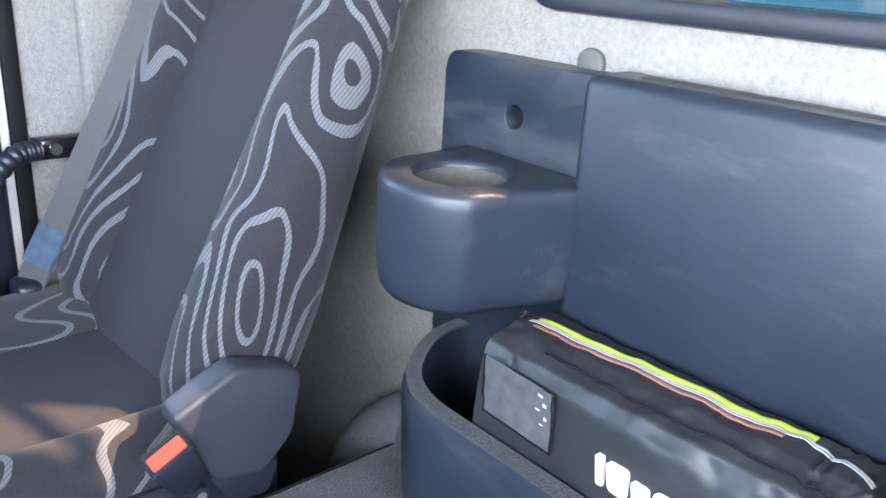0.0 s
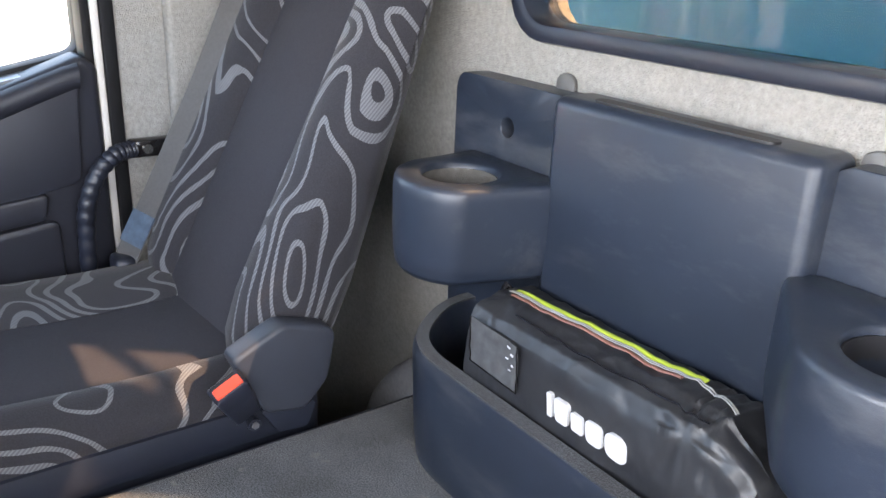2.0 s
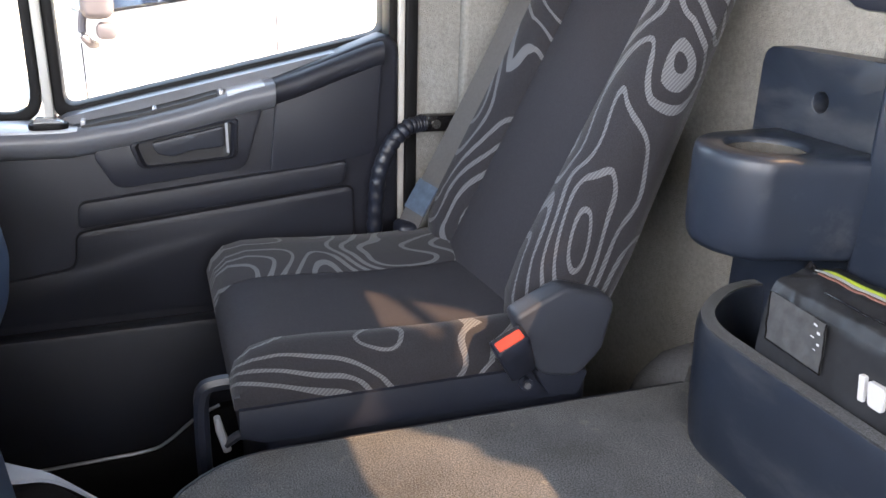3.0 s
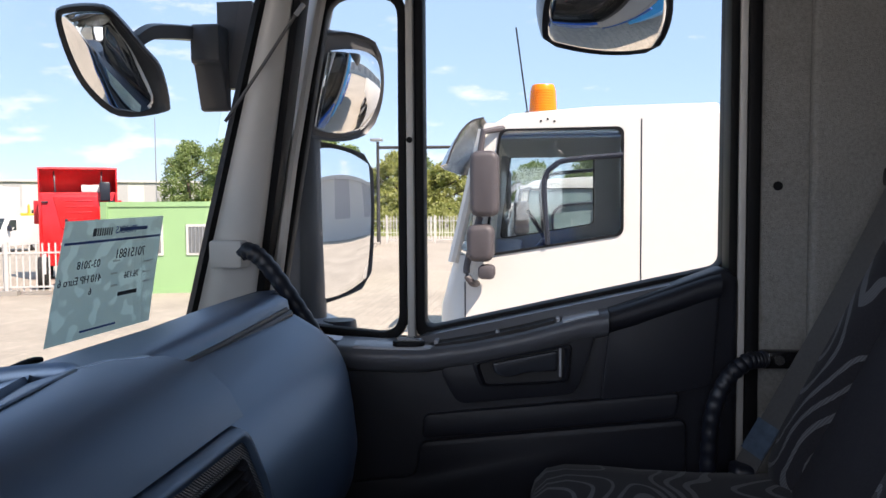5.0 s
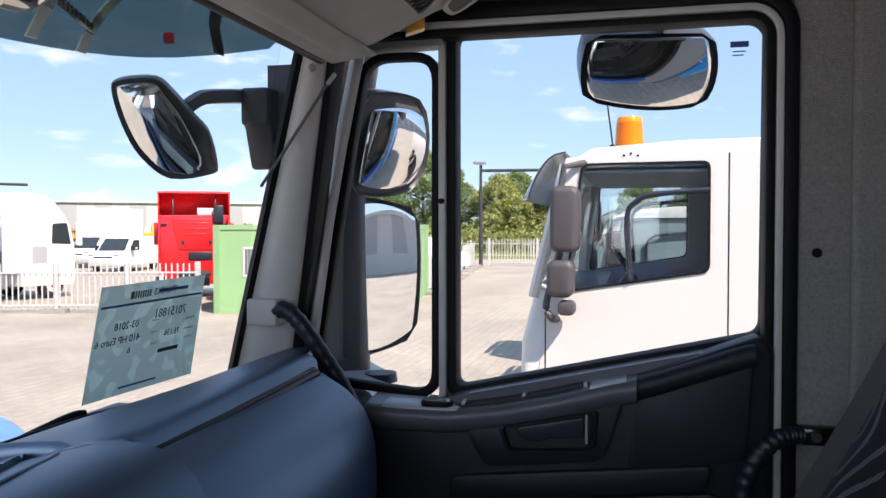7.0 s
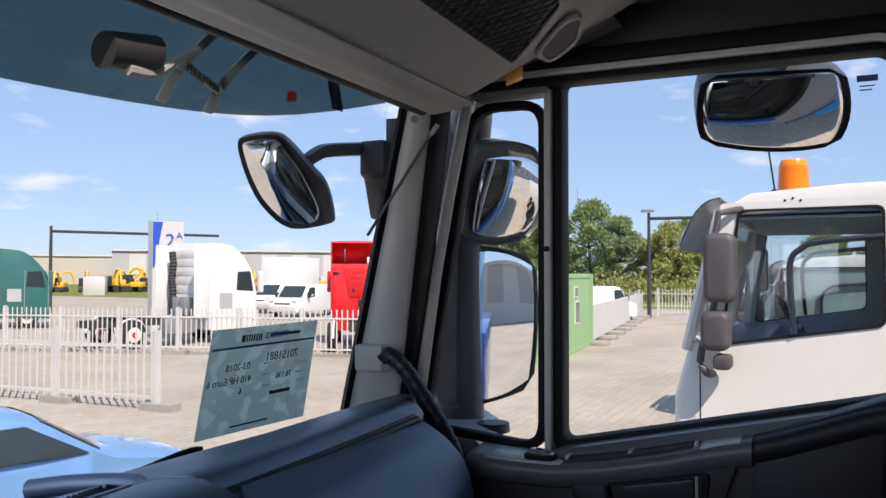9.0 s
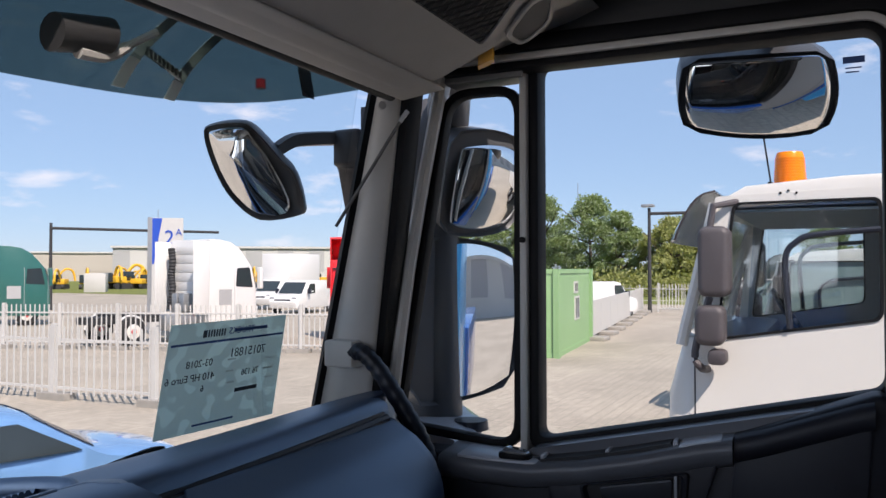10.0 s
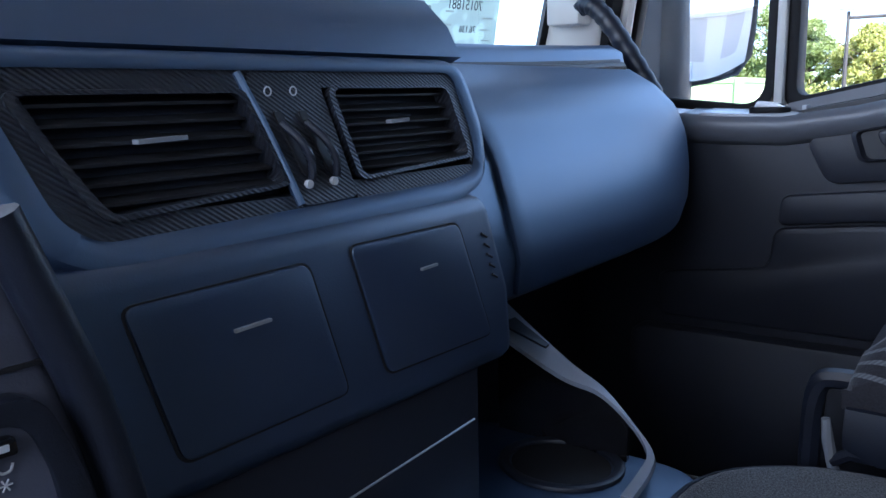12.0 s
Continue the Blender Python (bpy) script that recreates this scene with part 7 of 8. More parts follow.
def wheel(parent, x, y, r, w, axis="x", rim="white"):
    bm = B()
    a, b = (x - w / 2, y, G + r), (x + w / 2, y, G + r)
    if axis == "y":
        a, b = (x, y - w / 2, G + r), (x, y + w / 2, G + r)
    va, vb = Vector(a), Vector(b)
    pts = [va, va.lerp(vb, 0.04), va.lerp(vb, 0.12), va.lerp(vb, 0.88), va.lerp(vb, 0.96), vb]
    tube(bm, pts, [r * 0.82, r * 0.94, r, r, r * 0.94, r * 0.82], 26)
    t = part("tyre", bm, M["tyre"], parent)
    bm = B()
    pts = [va.lerp(vb, -0.02), va.lerp(vb, 0.03), va.lerp(vb, 0.97), va.lerp(vb, 1.02)]
    tube(bm, pts, [r * 0.50, r * 0.58, r * 0.58, r * 0.50], 20)
    part("rim", bm, M["white_paint"] if rim == "white" else M[rim], t)
    bm = B()
    tube(bm, [va.lerp(vb, -0.10), va.lerp(vb, 1.10)], r * 0.2, 14)
    part("hub", bm, M["red_paint"] if rim == "white" else M["steel"], t)


def place(root, m):
    """Turns a finished thing built around the origin to its place."""
    root.matrix_basis = m
    return root


# --- truck cab beside ours
def cab_truck(label, paint, beacon=True, body=True, pane="glass_tint"):
    """A cab-over truck with its left side at x = 0, front at y = 0 and facing +y."""
    t = thing("truck", label, "truck", (0, 0, 0), "trucks parked beside each other")
    wn_ = [(-0.335, 3.02 + G), (-1.065, 3.025 + G), (-1.065, 2.385 + G), (-0.235, 2.255 + G)]
    for side, xa in (("left", 0.0), ("right", 2.28)):
        bm = B()
        # side wall as a ring round the window
        inner = round_poly(wn_, 0.05, 6)
        outer_poly = [(-0.24, 3.06 + G), (-1.62, 3.10 + G), (-1.62, 0.85 + G), (0.03, 0.85 + G)]
        outer = round_poly(outer_poly, 0.02, 6)
        ring(bm, outer, inner, "x", xa, xa + 0.05)
        part("side_wall", bm, M[paint], t)
        bm = B()
        c = Vector((sum(p[0] for p in wn_) / 4, sum(p[1] for p in wn_) / 4))
        ring(bm, round_poly([tuple(c + (Vector(p) - c) * 1.01) for p in wn_], 0.05, 6), round_poly([tuple(c + (Vector(p) - c) * 0.972) for p in wn_], 0.05, 6), "x", xa - 0.008 if side == "left" else xa + 0.02, xa + 0.03 if side == "left" else xa + 0.058)
        w = part("window_frame", bm, M["black"], t)
        bm = B()
        prism(bm, round_poly([tuple(c + (Vector(p) - c) * 0.985) for p in wn_], 0.05, 6), "x", xa + 0.018, xa + 0.024)
        pn = part("pane", bm, M[pane], w)
        pn.visible_shadow = False
        s = -1 if side == "left" else 1
        xo = xa if side == "left" else xa + 0.05
        bm = B()
        pts = [(-0.62, 2.33), (-0.60, 2.70), (-0.66, 2.80), (-0.75, 2.835), (-1.06, 2.86)]
        tube(bm, curve_pts([(xo + s * 0.012, y, z + G) for y, z in pts], 5), 0.017, 8)
        part("window_bar", bm, M["dash_low"], t, "dark sliding window frame")
        # door seams
        for y in (-1.17, -0.12):
            part("seam", boxed(*sorted((xo + s * 0.0015, xo - s * 0.004)), y - 0.004, y + 0.004, 0.95 + G, (3.07 if y < -1 else 2.1) + G), M["dash_low"], t)
        for y, z in ((-0.66, 3.075), (-0.62, 3.088), (-0.58, 3.077)):
            bm = B()
            tube(bm, [(xo - s * 0.004, y, z + G - 0.01), (xo + s * 0.004, y, z + G - 0.01)], 0.007, 10)
            part("bolt", bm, M["black"], t)
    bm = B()
    rows = []
    for x, d in ((0.006, 0.03), (0.05, 0.0), (1.14, -0.06), (2.28, 0.0), (2.324, 0.03)):
        rows.append([(x, -0.06 - d, 2.28 + G), (x, 0.03 - d, 1.95 + G), (x, 0.045 - d, 1.3 + G), (x, 0.0 - d, 0.75 + G), (x, -0.25, 0.75 + G), (x, -0.25, 2.2 + G)])
    loft(bm, rows)
    soften(bm, 0.02)
    part("front_panel", bm, M[paint], t)
    bm = B()
    loft(bm, [[(x, -0.235 - d, 3.03 + G), (x, -0.40, 3.115 + G), (x, -0.9, 3.15 + G), (x, -1.62, 3.16 + G), (x, -1.62, 3.06 + G), (x, -0.25 - d, 2.99 + G)] for x, d in ((0.004, 0.02), (0.06, 0), (1.16, -0.06), (2.27, 0.0), (2.326, 0.02))])
    soften(bm, 0.02)
    part("roof", bm, M[paint], t)
    part("rear_wall", boxed(0.006, 2.324, -1.64, -1.58, 0.9 + G, 3.12 + G, 0.03), M[paint], t)
    part("rear_lining", boxed(0.06, 2.26, -1.575, -1.55, 1.3 + G, 3.0 + G), M["lining"], t)
    part("roof_lining", boxed(0.06, 2.26, -1.55, -0.32, 2.97 + G, 2.985 + G), M["lining"], t)
    for xl in (0.055, 2.255):
        bm = B()
        ring(bm, round_poly([(-0.26, 3.0 + G), (-1.54, 3.0 + G), (-1.54, 1.3 + G), (-0.14, 1.3 + G)], 0.02, 6), round_poly(wn_, 0.05, 6), "x", xl, xl + 0.02)
        part("door_lining", bm, M["lining"], t)
    part("floor", boxed(0.05, 2.28, -1.6, -0.1, 1.2 + G, 1.3 + G), M["chassis"], t)
    bm = B()
    loft(bm, [[(x, -0.235 + 0.01 - d, 3.0 + G), (x, -0.052 - d, 2.28 + G), (x, -0.06 - d, 2.28 + G), (x, -0.243 - d, 3.0 + G)] for x, d in ((0.05, 0.01), (1.14, -0.06), (2.28, 0.01))])
    ws_ = part("windscreen", bm, M[pane], t)
    ws_.visible_shadow = False
    for x in (0.02, 2.31):
        bm = B()
        tube(bm, [(x, -0.235, 3.02 + G), (x, -0.045, 2.22 + G)], 0.035, 8)
        part("pillar", bm, M[paint], t)
    # visor, dash, wheel and seat
    bm = B()
    sheet(bm, lambda u, v: (0.02 + 2.29 * u, -0.235 + 0.33 * v ** 0.8 - 0.10 * (2 * u - 1) ** 4 * v, 3.10 + G - 0.24 * v * v - 0.04 * v), 14, 6, 0.01)
    part("visor", bm, M["visor_brown"], t, "smoked brown sun visor")
    part("dash", boxed(0.06, 2.27, -0.45, -0.1, 1.9 + G, 2.26 + G, 0.04), M["dash_low"], t)
    bm = B()
    c = Vector((0.60, -0.62, 2.33 + G))
    tube(bm, [c + Vector((0.22 * math.cos(a), 0.12 * math.sin(a), 0.19 * math.sin(a))) for a in [2 * math.pi * k / 24 for k in range(25)]], 0.014, 8)
    tube(bm, [c + Vector((-0.2, 0, 0)), c + Vector((0.2, 0, 0))], 0.016, 6)
    tube(bm, [c, c + Vector((0, 0.2, -0.25))], 0.03, 8)
    part("steering_wheel", bm, M["dash_low"], t)
    for x in (0.55, 1.75):
        bm = B()
        box(bm, x - 0.22, x + 0.22, -1.45, -1.28, 1.7 + G, 2.45 + G)
        box(bm, x - 0.22, x + 0.22, -1.4, -0.95, 1.65 + G, 1.8 + G)
        soften(bm, 0.05, 2)
        part("seat", bm, M["seat_plain"], t)
    # mirrors
    for s, x in ((-1, -0.12), (1, 2.45)):
        bm = B()
        prism(bm, rounded(-0.335, -0.165, 2.50 + G, 2.885 + G, 0.05), "x", x - 0.09, x + 0.09)
        soften(bm, 0.035, 3)
        mm = part("mirror", bm, M["mirror_shell"], t, "grey-brown mirror housing")
        bm = B()
        prism(bm, rounded(-0.305, -0.145, 2.235 + G, 2.455 + G, 0.05), "x", x - 0.08, x + 0.08)
        soften(bm, 0.035, 3)
        part("wide_mirror", bm, M["mirror_shell"], t)
        bm = B()
        prism(bm, rounded(-0.31, -0.21, 2.13 + G, 2.215 + G, 0.03), "x", x - 0.06, x + 0.06)
        soften(bm, 0.02, 2)
        part("mirror_motor", bm, M["mirror_shell"], t)
        bm = B()
        tube(bm, curve_pts([(x, -0.22, 2.5 + G), (x, -0.14, 2.2 + G), (x, -0.17, 2.11 + G), (x - s * 0.12, -0.19, 2.09 + G)], 5), 0.022, 8)
        tube(bm, [(x, -0.22, 2.85 + G), (x - s * 0.02, -0.24, 3.0 + G), (x - s * 0.14, -0.36, 3.03 + G)], 0.02, 8)
        part("mirror_arm", bm, M["mirror_shell"], mm)
    bm = B()
    box(bm, 0.02, 2.31, -0.35, 0.12, 0.35 + G, 0.92 + G)
    soften(bm, 0.05, 2)
    part("bumper", bm, M[paint], t)
    part("step", boxed(0.02, 0.3, -1.1, -0.45, 0.35 + G, 0.85 + G, 0.02), M["chassis"], t)
    for y in (-1.25, -5.0, -6.35):
        for x in (0.2, 2.13):
            wheel(t, x, y, 0.51, 0.3, rim="steel")
    part("chassis", boxed(0.7, 1.6, -8.2, -0.4, 0.75 + G, 1.05 + G), M["chassis"], t)
    bm = B()
    box(bm, 0.0, 0.16, -1.76, -1.66, 2.45 + G, 3.05 + G)
    soften(bm, 0.02)
    sh_ = part("exhaust_shield", bm, M["steel"], t, "perforated steel exhaust shield")
    for k in range(14):
        for yy in (-1.735, -1.71, -1.685):
            bm = B()
            z = 2.50 + 0.038 * k + G
            tube(bm, [(-0.0015, yy, z), (0.004, yy, z)], 0.009, 8)
            part("hole", bm, M["vent"], sh_)
    if body:
        part("tipper_body", boxed(0.0, 2.33, -8.2, -2.2, 1.1 + G, 2.5 + G, 0.04), M["white_paint"], t)
    if beacon:
        bm = B()
        tube(bm, [(0.72, -0.60, 3.12 + G), (0.72, -0.60, 3.16 + G)], 0.105, 20)
        part("beacon_base", bm, M["lamp_lens"], t)
        bm = B()
        tube(bm, [(0.72, -0.60, 3.155 + G), (0.72, -0.60, 3.18 + G), (0.72, -0.60, 3.36 + G), (0.72, -0.60, 3.38 + G)], [0.098, 0.094, 0.082, 0.074], 20)
        for k in range(9):
            z = 3.19 + G + 0.018 * k
            tube(bm, [(0.72, -0.60, z), (0.72, -0.60, z + 0.008)], 0.097 - 0.0011 * k, 20)
        part("beacon", bm, M["orange"], t, "orange ribbed beacon")
        bm = B()
        tube(bm, [(0.60, -0.50, 3.15 + G), (0.60, -0.42, 3.75 + G)], 0.006, 6)
        tube(bm, [(0.60, -0.50, 3.12 + G), (0.60, -0.49, 3.19 + G)], [0.06, 0.012], 10)
        part("aerial", bm, M["black"], t)
    return t


M["visor_brown"] = mat("smoked_brown_acrylic", (0.045, 0.034, 0.034), 0.15, var=0.2, scale=9, bump=0)
M["mirror_shell"] = mat("sun_faded_grey_plastic", (0.065, 0.055, 0.058), 0.55, var=0.15, scale=15, bump=0.2, bscale=300)
M["lining"] = mat("grey_cab_lining", (0.30, 0.335, 0.36), 0.8, var=0.2, bump=0)
# Opaque pane; its pale tone paints the reflection in the glass.
M["cab_pane"] = mat("painted_reflection_pane", (0.20, 0.27, 0.27), 0.1, var=0.2, scale=3, bump=0)
tr = cab_truck("white cab-over truck with orange roof beacon and brown visor", "white_paint")
place(tr, Matrix.Translation((4.42, 1.52, 0)))
t2 = cab_truck("white cab-over truck parked beyond the first", "white_paint", False, True, "cab_pane")
place(t2, Matrix.Translation((7.87, 1.33, -0.01)) @ Matrix.Scale(0.9, 4))
for xk, yk in ((11.35, 1.5), (14.6, 2.3)):
    copy_thing(t2, Matrix.Translation((xk, yk, -0.01)) @ Matrix.Scale(0.9, 4))


# --- site office
def site_office():
    a, b, c = Vector((23.1, 8.1)), Vector((29.4, 8.8)), Vector((21.7, 13.2))
    o = thing("site_office", "mint green steel site office with barred windows", "site office", (23.1, 8.1, G))
    H = 2.66
    poly = [tuple(a), tuple(b), tuple(b + c - a), tuple(c)]
    bm = B()
    prism(bm, poly, "z", G + 0.08, G + H - 0.10)
    part("walls", bm, M["container"], o)
    bm = B()
    ctr = (b + c) / 2
    prism(bm, [tuple(ctr + (Vector(p) - ctr) * 1.012) for p in poly], "z", G + H - 0.14, G + H)
    part("roof_rail", bm, M["container"], o)
    bm = B()
    prism(bm, [tuple(ctr + (Vector(p) - ctr) * 1.010) for p in poly], "z", G, G + 0.14)
    part("base_rail", bm, M["container"], o)
    for p in poly:
        bm = B()
        q = ctr + (Vector(p) - ctr) * 1.004
        box(bm, q.x - 0.09, q.x + 0.09, q.y - 0.09, q.y + 0.09, G, G + H)
        part("corner_post", bm, M["container"], o)

    def wall_window(p, q, f, w, z0, z1, bars):
        d = (q - p).normalized()
        nn = Vector((d.y, -d.x))
        if nn.dot(p - ctr) < 0:
            nn = -nn
        m = p.lerp(q, f)
        P = lambda u, z, off: (m.x + d.x * u + nn.x * off, m.y + d.y * u + nn.y * off, z)
        bm = B()
        loft(bm, [[P(u, z, off) for u, z in ((-w, z0), (w, z0), (w, z1), (-w, z1))] for off in (0.0, 0.035)])
        fr_ = part("window", bm, M["fence"], o, "white framed window")
        bm = B()
        loft(bm, [[P(u, z, off) for u, z in ((-w + 0.07, z0 + 0.07), (w - 0.07, z0 + 0.07), (w - 0.07, z1 - 0.07), (-w + 0.07, z1 - 0.07))] for off in (0.03, 0.042)])
        part("pane", bm, M["office_pane"], fr_)
        for k in range(bars):
            u = -w + 0.1 + (2 * w - 0.2) * (k + 0.5) / bars
            bm = B()
            loft(bm, [[P(u - 0.012, z, off) for z, off in ((z0 + 0.06, 0.045), (z1 - 0.06, 0.045), (z1 - 0.06, 0.06), (z0 + 0.06, 0.06))], [P(u + 0.012, z, off) for z, off in ((z0 + 0.06, 0.045), (z1 - 0.06, 0.045), (z1 - 0.06, 0.06), (z0 + 0.06, 0.06))]])
            part("bar", bm, M["steel"], fr_)

    wall_window(a, c, 0.78, 0.42, G + 1.1, G + 2.0, 6)
    wall_window(a, c, 0.50, 0.42, G + 1.1, G + 2.0, 6)
    wall_window(a, b, 0.55, 0.42, G + 0.95, G + 1.75, 2)
    wall_window(a, b, 0.52, 0.36, G + 1.85, G + 2.25, 0)
    return o


M["office_pane"] = mat("office_window_glass", (0.16, 0.17, 0.17), 0.1, var=0.3, scale=4, bump=0)
site_office()


# --- fences
def fence_panel(p, q, height, pales, label, group, feet=True):
    """A palisade panel between two points with its posts, rails and pales."""
    p, q = Vector(p), Vector(q)
    d = (q - p).normalized()
    nn = Vector((-d.y, d.x))
    f = thing("palisade_fence", label, "fence", (p.x, p.y, G), group)

    def slab(u0, u1, v0, v1, z0, z1):
        bm = B()
        pts = [p + d * u + nn * v for u, v in ((u0, v0), (u1, v0), (u1, v1), (u0, v1))]
        prism(bm, [tuple(a) for a in pts], "z", z0, z1)
        return bm

    L = (q - p).length
    part("post", slab(-0.05, 0.05, -0.05, 0.05, G, G + height + 0.05), M["fence"], f)
    for z in (0.22, height * 0.80):
        part("rail", slab(0, L, -0.02, 0.02, G + z, G + z + 0.05), M["fence"], f)
    me = mesh_of("pale", slab(-0.022, 0.022, 0.02, 0.032, G + 0.12, G + height), M["fence"])
    for k in range(pales):
        ob = new("pale", me)
        ob.matrix_basis = Matrix.Translation((d * (L * (k + 0.5) / pales)).to_3d())
        ob.parent = f
        ob.matrix_parent_inverse = f.matrix_basis.inverted()
    if feet:
        part("foot", slab(-0.45, 0.30, -0.16, 0.16, G, G + 0.14), M["concrete"], f, "grey concrete foot block")
    return f


far_a, far_b = Vector((17.2, 30.2)), Vector((21.75, 13.9))
n_far = 8
for k in range(n_far):
    fence_panel(far_a.lerp(far_b, k / n_far), far_a.lerp(far_b, (k + 1) / n_far), 1.5, 12, "white palisade fence panel along the yard", "yard fence")
part_end = thing("fence_post", "white square fence post at the site office", "fence post", (21.75, 13.9, G))
part("post", boxed(21.69, 21.81, 13.84, 13.96, G, G + 1.55), M["fence"], part_end)
near_b, near_a = Vector((11.55, 12.55)), Vector((11.15, 20.44))
for k in range(3):
    fence_panel(near_b.lerp(near_a, k / 3), near_b.lerp(near_a, (k + 1) / 3), 1.5, 13, "white palisade fence panel on concrete feet", "near fence")
# solid white boards along the drive
for k in range(8):
    a = Vector((29.7, 8.85)).lerp(Vector((52.0, 11.5)), k / 8)
    b = Vector((29.7, 8.85)).lerp(Vector((52.0, 11.5)), (k + 1) / 8)
    f = thing("barrier_panel", "solid white barrier panel on concrete blocks", "barrier", (a.x, a.y, G), "white barriers")
    d = (b - a).normalized()
    nn = Vector((-d.y, d.x)) * 0.04
    bm = B()
    prism(bm, [tuple(a - nn), tuple(b - d * 0.04 - nn), tuple(b - d * 0.04 + nn), tuple(a + nn)], "z", G + 0.14, G + 1.45)
    part("board", bm, M["fence"], f)
    bm = B()
    c = a + Vector((0, -0.3))
    box(bm, c.x - 0.5, c.x + 0.4, c.y - 0.35, c.y + 0.35, G, G + 0.15)
    soften(bm, 0.02)
    part("foot", bm, M["concrete"], f)
for k in range(3):
    a, b = Vector((50.8, 10.3 - 3.1 * k)), Vector((50.8, 7.3 - 3.1 * k))
    fence_panel(a, b, 1.75, 16, "white palisade gate leaf", "gate", False)


# --- lamp posts and height gauge
def lamp_post(x, y, h, arm, label):
    l_ = thing("lamp_post", label, "lamp post", (x, y, G))
    bm = B()
    tube(bm, [(x, y, G), (x, y, G + h * 0.5), (x, y, G + h)], [0.13, 0.11, 0.09] if arm else [0.08, 0.06, 0.04], 10)
    part("pole", bm, M["chassis"] if arm else M["steel"], l_)
    bm = B()
    if arm:
        tube(bm, [(x, y, G + h - 0.35), (x + arm[0], y + arm[1], G + h - 0.35)], 0.10, 8)
    else:
        tube(bm, [(x, y - 1.0, G + h), (x, y + 1.0, G + h)], 0.07, 8)
    if arm:
        part("arm", bm, M["chassis"], l_)
    else:
        bm.free()
        return l_
    if h < 6:
        return l_
    bm = B()
    box(bm, x - 0.25, x + 0.25, y - 0.3, y + 0.45, G + h + 0.05, G + h + 0.22)
    soften(bm, 0.03)
    part("head", bm, M["steel"], l_)
    return l_


lamp_post(50.2, 10.7, 6.4, (0.6, -7.0), "dark steel lamp post with a long cross arm at the gate")
lamp_post(37.5, 47.6, 5.8, (10.0, -5.6), "dark steel height gauge with a long beam over the drive")
lamp_post(90.0, 90.0, 11.5, None, "tall pale yard lamp post")
lamp_post(85.0, 42.0, 12.0, None, "tall pale yard lamp post")
lamp_post(95.0, 28.0, 13.0, None, "tall pale yard lamp post")

# --- sign pylon
sg = thing("sign_pylon", "white and blue sign pylon with a gate number", "sign", (26.5, 27.0, G))
dv, nv = Vector((0.70, -0.71)), Vector((-0.70, -0.71))


def pylon(u0, u1, o0, o1, z0, z1, name, material, pts=None):
    bm = B()
    c = Vector((26.0, 27.2))
    poly = pts or [(u0, z0), (u1, z0), (u1, z1), (u0, z1)]
    loft(bm, [[(c.x + dv.x * u + nv.x * o, c.y + dv.y * u + nv.y * o, z) for u, z in poly] for o in (o0, o1)])
    return part(name, bm, material, sg)


pylon(0.0, 1.35, -0.15, 0.15, G, G + 4.9, "panel", M["hall_light"])
pylon(-0.12, 0.06, -0.16, 0.16, G, G + 4.92, "edge_profile", M["steel"])
pylon(0, 0, 0.15, 0.165, 0, 0, "blue_field", M["sign_blue"], [(0.07, G + 4.88), (0.48, G + 4.88), (0.14, G + 2.9), (0.07, G + 2.9)])
cu = bpy.data.curves.new("gate_number", "FONT")
cu.body, cu.size, cu.extrude = "2", 0.85, 0.005
for txt, u, z, sz in (("2", 0.56, 3.78, 0.85), ("A", 1.02, 4.15, 0.42)):
    cu.body, cu.size = txt, sz
    ob = new("gate_number", cu)
    me = bpy.data.meshes.new_from_object(ob.evaluated_get(bpy.context.evaluated_depsgraph_get()))
    bpy.data.objects.remove(ob)
    for v in me.vertices:
        c = v.co.copy()
        v.co = Vector((26.0, 27.2, G + z)) + (dv * (u + c.x) + nv * (0.17 + c.z)).to_3d() + Vector((0, 0, c.y))
    me.materials.append(M["sign_blue"])
    o = new("gate_number", me)
    o.parent = sg
    o.matrix_parent_inverse = sg.matrix_basis.inverted()


